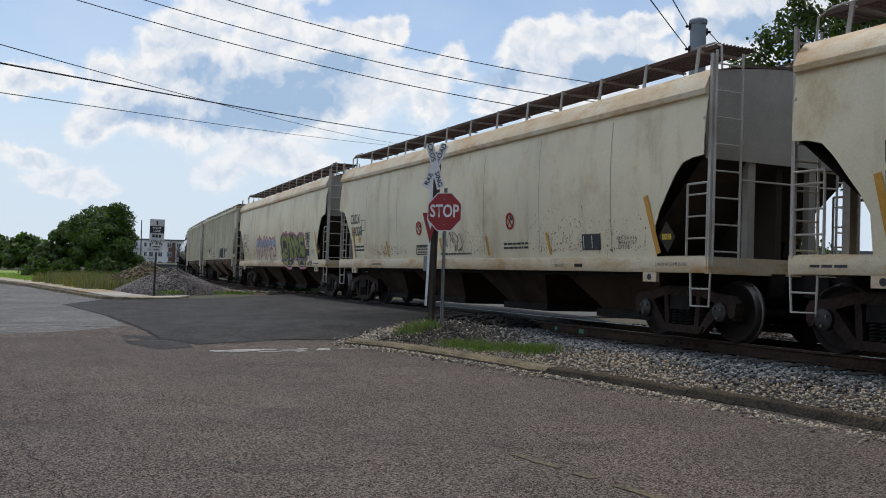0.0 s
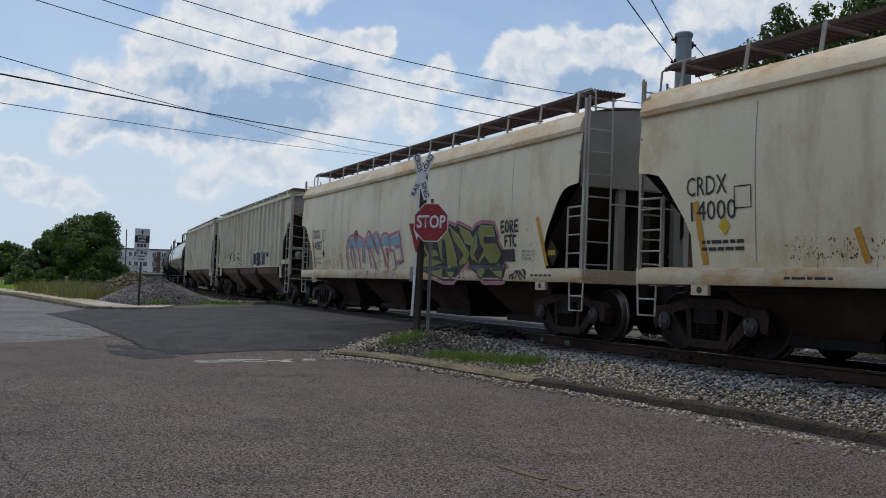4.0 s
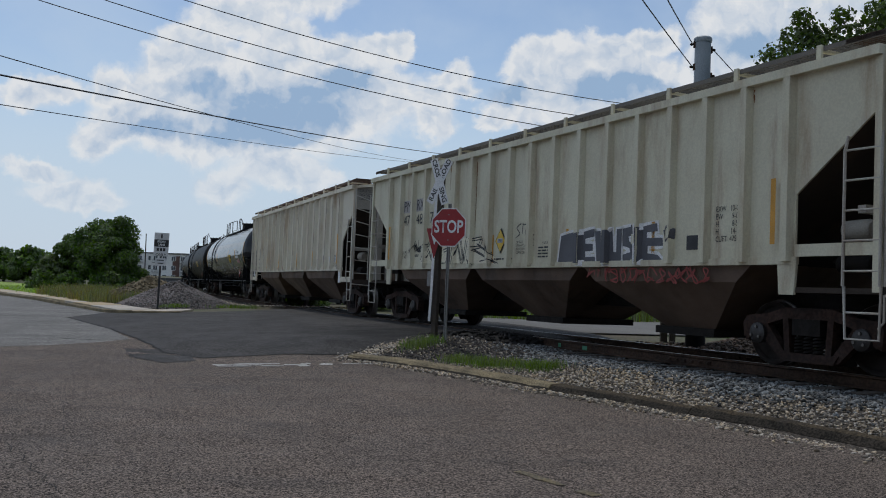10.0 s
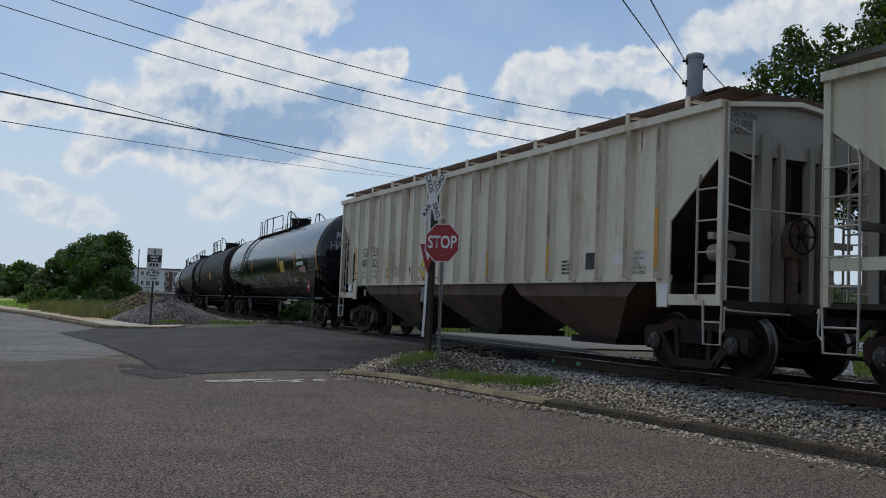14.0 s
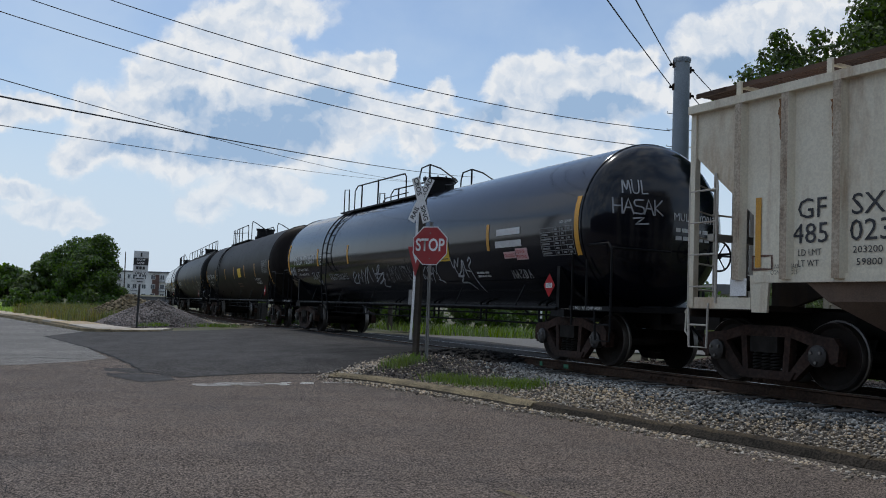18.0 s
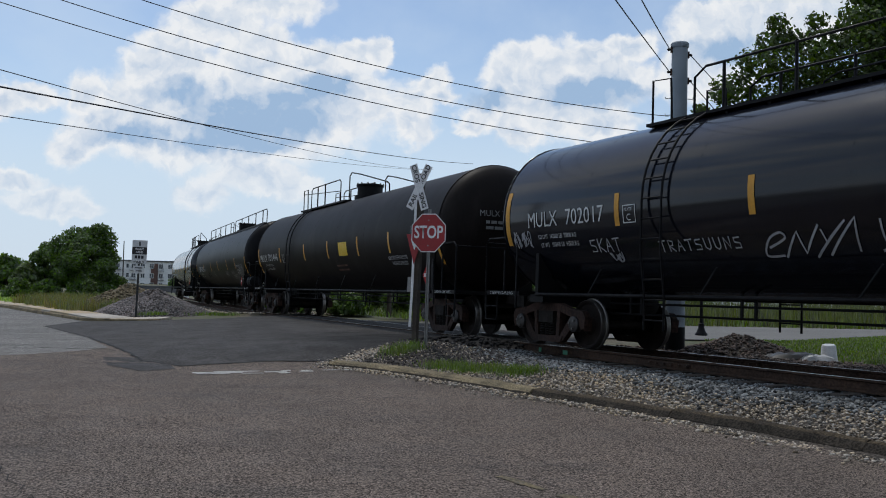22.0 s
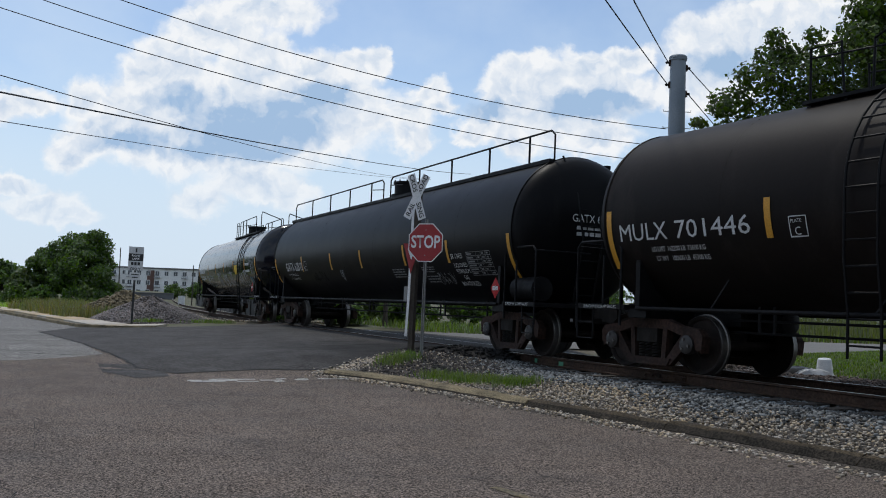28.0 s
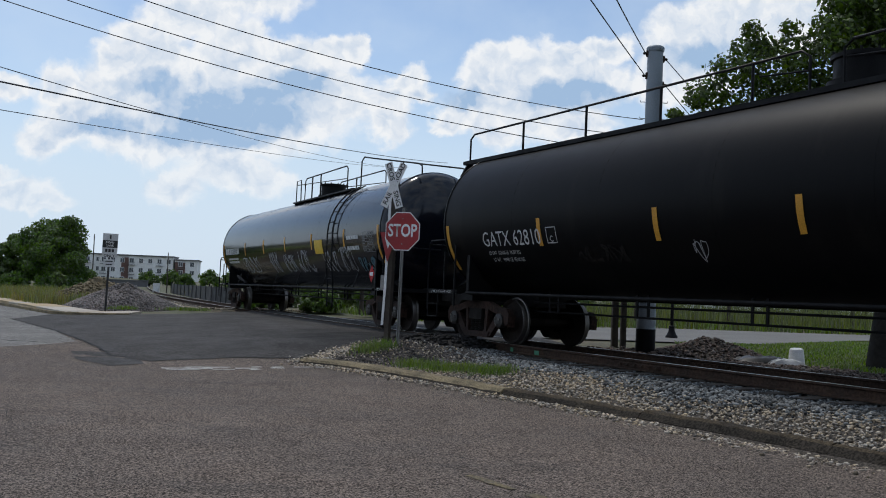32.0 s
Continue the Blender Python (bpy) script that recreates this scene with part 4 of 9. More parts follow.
ex_ = np.column_stack([-1.72 + 0.85 * q_ + rng_.normal(0, 0.13, 650), 16.98 + 1.25 * q_ + rng_.normal(0, 0.10, 650)])
rock_field("spilled_gravel", np.column_stack([ex_, ground_z(ex_[:, 0], ex_[:, 1]) + 0.005]), (0.03, 0.08), STONE, "gravel spilled at the kerb's end", "gravel", 6)


def heap(name, cx, cy, rx, ry, h, n, size, mat_, base_mat, label, seed, spread=1.0):
    """A heap: a core and the stones that cover it."""
    hp = thing(name, label, "heap", m=Matrix.Translation((cx, cy, gz(cx, cy))))
    rng = np.random.default_rng(seed)

    def z_at(x, y):
        r = np.sqrt((x / rx) ** 2 + (y / ry) ** 2)
        return h * np.clip(1 - r, -0.05, 1) ** 0.9 * (1 + 0.12 * np.sin(3 * np.arctan2(y, x) + seed)) if np.all(r < 1) else np.where(r < 1, h * np.clip(1 - r, 0, 1) ** 0.9 * (1 + 0.12 * np.sin(3 * np.arctan2(y, x) + seed)), -0.03)
    s = Shape()
    rings = []
    for f in (1.05, 0.9, 0.7, 0.5, 0.3, 0.12, 0.02):
        ring = []
        for k in range(28):
            a = 6.28319 * k / 28
            x, y = rx * f * math.cos(a), ry * f * math.sin(a)
            ring.append((x, y, float(z_at(np.array([x]), np.array([y]))[0]) - 0.03))
        rings.append(ring)
    s.loft(rings)
    part("core", s, base_mat, hp, smooth=60)
    r, a = np.sqrt(rng.uniform(0, 1.15, n)), rng.uniform(0, 6.283, n)
    x, y = rx * r * np.cos(a), ry * r * np.sin(a)
    ob = rock_field("stone_cover", np.column_stack([x, y, z_at(x, y)]), size, mat_, "", "", seed)
    ob.parent = hp
    return hp


# ---- track ----
def make_track():
    tr = thing("railway_track", "rusty rails with worn bright heads on timber ties", "railway track", kind="structure")
    head = [(-0.036, 0.0), (0.036, 0.0), (0.038, -0.028), (0.010, -0.042), (0.008, -0.135), (0.070, -0.155), (0.070, -0.170), (-0.070, -0.170), (-0.070, -0.155), (-0.008, -0.135), (-0.010, -0.042), (-0.038, -0.028)]
    for L in (0.755, -0.755):
        for a, b, st in ((-165.0, -30.0, 1.5), (-30.0, -6.0, 1.0), (-6.0, 45.0, 0.75)):
            s = Shape()
            rings = []
            for u in np.arange(a, b + 0.01, st):
                rings.append([beside(u, L + y, z + L * LEAN) for y, z in head])
            s.loft(rings)
            part("rail", s, RAIL, tr, "rust-brown steel rail", 30)
            t = Shape()
            rings = [[beside(u, L + y, z + L * LEAN) for y, z in ((-0.030, 0.0015), (0.030, 0.0015), (0.030, -0.004), (-0.030, -0.004))] for u in np.arange(a, b + 0.01, st)]
            t.loft(rings)
            part("rail_head", t, RAIL_TOP, tr, "polished running surface")
    for u in (0.9, 13.0):
        for L in (0.755, -0.755):
            j = Shape()
            for k in range(6):
                p = beside(u - 0.45 + k * 0.18, L + 0.045, -0.085)
                j.lathe([(-0.03, 0.018), (0.03, 0.018)], 8, "y", p)
            rings = [[beside(u + d, L + y, z) for y, z in ((0.012, -0.05), (0.034, -0.06), (0.034, -0.125), (0.014, -0.135))] for d in (-0.5, 0.5)]
            j.loft(rings)
            part("joint_bar", j, RAIL, tr)
    for u in np.arange(-3.6, 16.0, 0.54):
        s = Shape()
        c = beside(u, 0)
        h = track(u)[2]
        s.box(-0.11, 0.11, -1.28, 1.28, -0.36, -0.168, m=Matrix.Translation(c) @ Matrix.Rotation(h, 4, "Z"))
        part("tie", s, TIE, tr)
    for u in np.arange(-60, -27.0, 0.54):
        s = Shape()
        s.box(-0.11, 0.11, -1.28, 1.28, -0.36, -0.168, m=Matrix.Translation(beside(u, 0)) @ Matrix.Rotation(track(u)[2], 4, "Z"))
        part("tie", s, TIE, tr)
    # green paint dabs on the rail's web
    for u, w in ((-2.95, 0.10), (-2.1, 0.16)):
        s = Shape()
        rings = [[beside(u + d, 0.755 + 0.045, z) for z in (-0.13, -0.05)] for d in (0, w)]
        s.loft(rings, closed=False)
        part("paint_dab", s, SURVEY_GREEN, tr, "faded green survey paint")


make_track()
heap("gravel_heap", -11.5, 39.5, 2.5, 2.2, 1.0, 10000, (0.05, 0.115), HEAP_STONE, BED, "heap of grey crushed stone beside the track", 5)
heap("dirt_heap", -13.9, 43.4, 2.9, 2.5, 1.25, 1500, (0.08, 0.2), DIRT, DIRT, "heap of brown dirt with rubble and weeds", 8)
heap("gravel_heap", 6.75, 20.0, 1.35, 1.1, 0.42, 1600, (0.05, 0.10), BROWN_STONE, BED, "low heap of brown ballast by the pole", 9)
heap("dark_spoil", 0.85, 19.5, 1.5, 0.8, 0.17, 700, (0.05, 0.12), TAR, TAR, "broken black asphalt lumps at the crossing's edge", 10)


# ---- plants ----
def blades(name, places, height, width, mat_, label, category, seed, lean=0.35):
    """Many thin blades as one mesh."""
    rng = np.random.default_rng(seed)
    P = np.asarray(places, float)
    n = len(P)
    h = rng.uniform(height[0], height[1], n)
    a = rng.uniform(0, 6.283, n)
    w = width * rng.uniform(0.6, 1.3, n)
    dx, dy = np.cos(a), np.sin(a)
    bx, by = rng.normal(0, lean, n) * h, rng.normal(0, lean, n) * h
    v0 = P + np.column_stack([-dx * w / 2, -dy * w / 2, np.full(n, -0.02)])
    v1 = P + np.column_stack([dx * w / 2, dy * w / 2, np.full(n, -0.02)])
    v2 = P + np.column_stack([bx * 0.4 + dx * w * 0.35, by * 0.4 + dy * w * 0.35, h * 0.6])
    v3 = P + np.column_stack([bx * 0.4 - dx * w * 0.35, by * 0.4 - dy * w * 0.35, h * 0.6])
    v4 = P + np.column_stack([bx, by, h])
    V = np.stack([v0, v1, v2, v3, v4], 1).reshape(-1, 3)
    me = bpy.data.meshes.new(name)
    F = []
    for i in range(n):
        b = 5 * i
        F += [(b, b + 1, b + 2, b + 3), (b + 3, b + 2, b + 4)]
    me.from_pydata(V.tolist(), [], F)
    me.materials.append(mat_)
    return tagged(new(name, me), label, category, kind="stuff")


def scatter(box, n, seed, keep=None):
    rng = np.random.default_rng(seed)
    x, y = rng.uniform(box[0], box[1], n), rng.uniform(box[2], box[3], n)
    if keep is not None:
        ok = keep(x, y)
        x, y = x[ok], y[ok]
    return np.column_stack([x, y, ground_z(x, y)])


def clumps(centres, r, n, seed):
    rng = np.random.default_rng(seed)
    C = np.array(centres)[rng.integers(0, len(centres), n)]
    x, y = C[:, 0] + rng.normal(0, r, n), C[:, 1] + rng.normal(0, r, n)
    return np.column_stack([x, y, ground_z(x, y)])


blades("grass_tuft", clumps([(-0.62, 17.75), (-0.45, 17.9), (-0.25, 18.1)], 0.13, 700, 1), (0.06, 0.17), 0.012, GRASS, "bright green grass tuft at the foot of the posts", "grass", 1)
blades("grass_tuft", clumps([(0.25, 16.75), (0.55, 16.4), (0.85, 16.0), (1.15, 15.75), (1.45, 15.35), (1.7, 15.1)], 0.14, 2600, 2), (0.05, 0.15), 0.012, GRASS, "bright green grass growing through the ballast", "grass", 2)
blades("grass_tuft", clumps([(-10.9, 36.6), (-10.6, 36.7), (-8.6, 35.9), (-8.0, 35.7), (-7.6, 35.6)], 0.22, 420, 3), (0.05, 0.16), 0.03, GRASS, "grass tufts beside the far pavement", "grass", 3)


def left_field(x, y):
    kx, ky = np.array([p[0] for p in LEFT_KERB[:7]][::-1]), np.array([p[1] for p in LEFT_KERB[:7]][::-1])
    line = np.interp(x, np.concatenate([[-60], kx[::-1]]), np.concatenate([[100], ky[::-1]]))
    u, l = to_track(x, y)
    return (y > line + 1.7) & (l > 5.0)


blades("roadside_grass", scatter((-38, -14.5, 36, 72), 30000, 4, left_field), (0.05, 0.20), 0.05, SUN_GRASS, "mown green grass beside the road", "grass", 4)
blades("tall_weeds", scatter((-23, -13, 39, 58), 30000, 5, lambda x, y: left_field(x, y) & (x > -0.415 * y - 0.6 - 1.2 * np.sin(y * 2.1) - 0.8 * np.sin(x * 5.0)) & (x < -0.32 * y)), (0.2, 0.75), 0.028, WEED, "tall dry weeds before the trees", "weeds", 5, 0.2)


def far_field(x, y):
    fx, fy = np.array([p[0] for p in FAR_BACK]), np.array([p[1] for p in FAR_BACK])
    u, l = to_track(x, y)
    return (y > np.interp(x, fx, fy) + 0.3) & (l < -3.0)


blades("tall_grass", scatter((6, 40, 32, 60), 17000, 6, far_field), (0.5, 1.25), 0.045, FIELD_GRASS, "tall yellowish grass beyond the far road", "grass", 6, 0.15)
blades("verge_grass", scatter((-8, 40, 31, 43), 12000, 7, lambda x, y: far_field(x, y) & ((x < 7) | ~far_field(x, y - 2.5))), (0.15, 0.45), 0.05, GRASS, "green verge along the far road", "grass", 7)


def near_far_verge(x, y):
    fx, fy = np.array([p[0] for p in FAR_FRONT][::-1]), np.array([p[1] for p in FAR_FRONT][::-1])
    u, l = to_track(x, y)
    return (y < np.interp(x, fx, fy) - 0.2) & (l < -4.3) & (x > 7.2)


blades("lawn", scatter((7, 22, 15, 31), 45000, 8, near_far_verge), (0.02, 0.07), 0.03, GRASS, "short green grass between the track and far road", "grass", 8)
blades("bank_grass", scatter((-22, -8, 50, 100), 3500, 9, lambda x, y: (to_track(x, y)[1] < -2.6) & (to_track(x, y)[1] > -9)), (0.3, 0.8), 0.06, WEED, "dry grass on the bank by the curve", "grass", 9)


def leaf_cloud(centres, radii, n, size, seed, out=0.45):
    """Leaves, each a folded quad, gathered in clumps."""
    rng = np.random.default_rng(seed)
    C, R = np.array(centres, float), np.array(radii, float)
    w = R.prod(1) ** (2 / 3)
    i = rng.choice(len(C), n, p=w / w.sum())
    d = rng.normal(size=(n, 3))
    d /= np.linalg.norm(d, axis=1)[:, None]
    r = rng.uniform(out ** 3, 1.0, n) ** (1 / 3) * rng.normal(1.0, 0.07, n)
    P = C[i] + d * R[i] * r[:, None]
    t = rng.normal(size=(n, 3))
    t -= d * (t * d).sum(1)[:, None] * 0.5
    t /= np.linalg.norm(t, axis=1)[:, None]
    b = np.cross(t, d + rng.normal(0, 0.5, (n, 3)))
    b /= np.linalg.norm(b, axis=1)[:, None]
    s = (rng.uniform(0.55, 1.25, n) * size)[:, None]
    nrm = np.cross(t, b)
    V = np.stack([P - t * s * 0.5, P + b * s * 0.42 + nrm * s * 0.1, P + t * s * 0.6, P - b * s * 0.42 + nrm * s * 0.1], 1).reshape(-1, 3)
    return V, [(4 * k, 4 * k + 1, 4 * k + 2, 4 * k + 3) for k in range(n)]


def tree(name, x, y, label, trunk, limbs, clumps_, leaves, size, mat_, seed, category="tree"):
    z = gz(x, y) - 0.05
    t = thing(name, label, category, m=Matrix.Translation((x, y, z)))
    s = Shape()
    s.tube(trunk[0], trunk[1], 9, r1=trunk[2])
    for pts, r0, r1 in limbs:
        s.tube(pts, r0, 6, r1=r1)
    part("trunk", s, BARK, t, "dark bark trunk and limbs", 60)
    V, F = leaf_cloud([c[:3] for c in clumps_], [c[3:] for c in clumps_], leaves, size, seed)
    me = bpy.data.meshes.new("crown")
    me.from_pydata(V.tolist(), [], F)
    me.materials.append(mat_)
    o = new("crown", me)
    o.parent = t
    tagged(o, "green leafy crown")
    return t


def crown_clumps(cx, cy, cz, rx, ry, rz, n, r, seed):
    """Clumps spread over an uneven ellipsoid."""
    rng = random.Random(seed)
    out = []
    for k in range(n):
        u, a = rng.uniform(-0.75, 1), rng.uniform(0, 6.283)
        q = math.sqrt(max(0, 1 - u * u))
        f = rng.uniform(0.55, 1.0)
        rr = r * rng.uniform(0.6, 1.3)
        out.append((cx + rx * q * math.cos(a) * f, cy + ry * q * math.sin(a) * f, cz + rz * u * f, rr, rr, rr * 0.75))
    return out


# the tree behind the track, seen over the cars
tree("tree", 9.6, 17.9, "leafy green tree with a dark trunk beside the track",
     ([(0, 0, 0), (0.15, 0.1, 1.2), (0.5, 0.2, 2.6), (0.9, 0.3, 4.2)], 0.34, 0.16),
     [([(0.5, 0.2, 2.6), (-0.4, 0.1, 3.8), (-1.6, 0.2, 4.9)], 0.13, 0.04), ([(0.9, 0.3, 4.2), (0.4, 0.6, 5.6), (-0.4, 0.6, 6.8)], 0.13, 0.04),
      ([(0.9, 0.3, 4.2), (1.8, 0.0, 5.6), (2.8, -0.3, 7.0)], 0.13, 0.04), ([(0.6, 0.2, 3.0), (1.8, 0.9, 4.2), (3.2, 1.4, 5.4)], 0.12, 0.04)],
     crown_clumps(1.9, 1.0, 3.6, 2.9, 2.0, 1.6, 40, 0.70, 6) + crown_clumps(2.4, 0.6, 6.3, 3.0, 2.4, 2.7, 120, 0.66, 4) + crown_clumps(2.0, 0.6, 5.8, 2.0, 1.6, 2.0, 40, 0.8, 9) + crown_clumps(1.2, 0.9, 4.7, 3.0, 1.8, 1.7, 70, 0.75, 12)
     + [(x, 0.3 + 0.35 * math.sin(7 * x), z, r, r * 0.9, r * 0.72) for x, z, r in ((-2.6, 6.42, 0.50), (-3.1, 5.85, 0.55), (-3.55, 5.40, 0.48), (-2.2, 5.9, 0.75), (-3.85, 5.22, 0.30), (-2.75, 6.72, 0.25), (-2.05, 6.72, 0.26),
                                                                                    (-1.2, 6.1, 0.75), (-0.7, 7.0, 0.60), (-1.6, 5.5, 0.85), (-0.5, 7.55, 0.70), (-4.15, 5.0, 0.20), (-2.6, 5.1, 0.8), (-3.3, 4.8, 0.6), (-2.4, 6.5, 0.36), (-1.7, 6.45, 0.5), (-1.1, 6.65, 0.6), (-0.9, 7.3, 0.45), (-0.4, 6.3, 0.8), (0.2, 5.3, 0.9), (-1.0, 4.7, 0.9), (0.3, 8.2, 0.6))],
     300000, 0.095, LEAF_NEAR, 31)


def pointed(clumps_, h, by):
    """Draws the clumps of a crown in towards its top."""
    return [(x * (1 - by * max(0.0, z / h - 0.25)), y * (1 - by * max(0.0, z / h - 0.25)), z, a, b, c) for x, y, z, a, b, c in clumps_]


def bushy(name, x, y, h, w, label, n, seed, mat_=LEAF_FAR, size=0.34, by=0.55):
    tree(name, x, y, label, ([(0, 0, 0), (0.1, 0, h * 0.4)], 0.16, 0.09), [([(0.1, 0, h * 0.35), (w * 0.2, 0.2, h * 0.65)], 0.07, 0.03), ([(0.1, 0, h * 0.3), (-w * 0.2, 0.1, h * 0.6)], 0.07, 0.03)],
         pointed(crown_clumps(0, 0, h * 0.46, w * 0.46, w * 0.42, h * 0.50, 60, w * 0.12, seed), h, by), n, size, mat_, seed)


bushy("tree", -24.2, 66.0, 5.8, 6.2, "dense dark green tree in the roadside grass", 36000, 41, LEAF_FAR, 0.17)
bushy("tree", -27.3, 67.0, 3.9, 3.6, "green tree beside a taller one", 16000, 42, LEAF_FAR, 0.17)
bushy("tree", -28.4, 66.0, 2.6, 2.6, "pale green shrub before the trees", 2600, 43, LEAF_PALE)
bushy("tree", -23.0, 66.5, 3.2, 3.0, "dark green tree at the edge of the field", 12000, 44, LEAF_FAR, 0.17)
bushy("shrub", -21.9, 60.5, 1.7, 1.2, "pale young shrub in tall weeds", 700, 45, LEAF_PALE, 0.2)
for i, (x, y, h, w) in enumerate(((-41.5, 92, 3.6, 5.0), (-47, 98, 3.4, 6.0), (-54, 100, 3.8, 8.0), (-50, 112, 3.8, 8.0), (-62, 110, 4.2, 10.0))):
    bushy("tree", x, y, h, w, "far dark tree at the field's edge", 2400, 50 + i, LEAF_FAR, 0.5)
for i, (x, y, h, w) in enumerate(((-39.5, 148, 2.5, 4.0), (-36.2, 149, 2.7, 4.0), (-33.8, 147, 2.4, 3.2), (-30.9, 152, 3.2, 4.2), (-27.5, 152, 2.6, 4.0))):
    bushy("tree", x, y, h, w, "far green tree before the apartments", 1500, 60 + i, LEAF_FAR, 0.35)
for i, (x, y, h, w) in enumerate(((-2.0, 48.0, 2.2, 4.0), (3.5, 50.0, 3.0, 5.5), (-6.5, 56.0, 2.2, 4.0), (9.5, 54.0, 3.4, 5.0), (-10.5, 70.0, 5.0, 5.5), (16.0, 60.0, 4.0, 7.0), (24.0, 62.0, 4.4, 8.0), (34.0, 66.0, 5.0, 9.0), (46.0, 72.0, 6.0, 10.0))):
    bushy("shrub", x, y, h, w, "green shrub in the tall grass beyond the road", 2200, 70 + i, LEAF_FAR if i % 2 else LEAF_PALE, 0.3)

for i, (x, y, h, w) in enumerate(((-6.6, 44.0, 0.9, 2.2), (-3.4, 41.0, 0.9, 2.2), (-0.6, 40.0, 1.5, 2.8), (2.2, 41.5, 2.0, 3.2), (5.0, 44.0, 2.4, 3.4), (8.4, 47.0, 2.2, 3.6))):
    bushy("shrub", x, y, h, w, "dark green shrub beyond the far road", 2600, 90 + i, LEAF_FAR, 0.2)
# shrubs added to cover pale ground where the trees' shadow would lie
for i, (x, y, h, w) in enumerate(((-26.0, 63.8, 1.5, 2.6), (-23.6, 63.4, 1.4, 2.4), (-28.2, 64.5, 1.5, 2.8), (-21.8, 64.0, 1.2, 2.0))):
    bushy("shrub", x, y, h, w, "low green shrub added over the shadowed gap under the trees", 1400, 100 + i, LEAF_FAR, 0.2)


# ---- signs and posts ----
def octagon(r):
    return [(r * math.cos(math.radians(22.5 + 45 * k)) / math.cos(math.radians(22.5)), r * math.sin(math.radians(22.5 + 45 * k)) / math.cos(math.radians(22.5))) for k in range(8)]


def sign_letters(body, size, mat_, parent, x, z, y, narrow=1.0, rot=0.0):
    cu = bpy.data.curves.new("letters", "FONT")
    cu.body, cu.size, cu.resolution_u, cu.align_x, cu.align_y, cu.offset = body, size, 3, "CENTER", "CENTER", 0.022 * size
    ob = bpy.data.objects.new("letters", cu)
    me = bpy.data.meshes.new_from_object(ob)
    c, s = math.cos(rot), math.sin(rot)
    for v in me.vertices:
        a, b = v.co.x * narrow, v.co.y
        v.co = (x + a * c - b * s, y, z + a * s + b * c)
    me.materials.clear()
    me.materials.append(mat_)
    bpy.data.objects.remove(ob)
    bpy.data.curves.remove(cu)
    o = new("lettering", me)
    o.parent = parent
    return tagged(o, kind="stuff")


def stop_sign():
    base = Matrix.Translation((0.0, 18.3, gz(0.0, 18.3) - 0.25)) @ pose(0, 0, 0, 0, 0.6, -28)
    st = thing("stop_sign", "red octagonal stop sign on a galvanised post in the ballast", "stop sign", m=base)
    p = Shape()
    p.prism([(-0.03, 0.02), (-0.03, -0.012), (-0.016, -0.012), (-0.010, 0.010), (0.010, 0.010), (0.016, -0.012), (0.03, -0.012), (0.03, 0.02)], 0, 2.95, "xy")
    part("post", p, GALV, st, "galvanised steel channel post")
    z = 2.48
    w = Shape()
    w.prism([(a, b + z) for a, b in octagon(0.381)], -0.020, -0.024)
    part("border", w, SIGN_WHITE, st, "thin white border")
    r = Shape()
    r.prism([(a, b + z) for a, b in octagon(0.362)], -0.024, -0.0275)
    part("face", r, SIGN_RED, st, "red reflective face")
    bk = Shape()
    bk.prism([(a, b + z) for a, b in octagon(0.380)], -0.0165, -0.020)
    part("plate", bk, GALV, st)
    sign_letters("STOP", 0.345, SIGN_WHITE, st, 0, z + 0.005, -0.030, 0.78)
    for dz in (-0.25, 0.25):
        b = Shape()
        b.lathe([(-0.036, 0.011), (-0.026, 0.013)], 8, "y", (0, 0, z + dz))
        part("bolt", b, GALV, st)


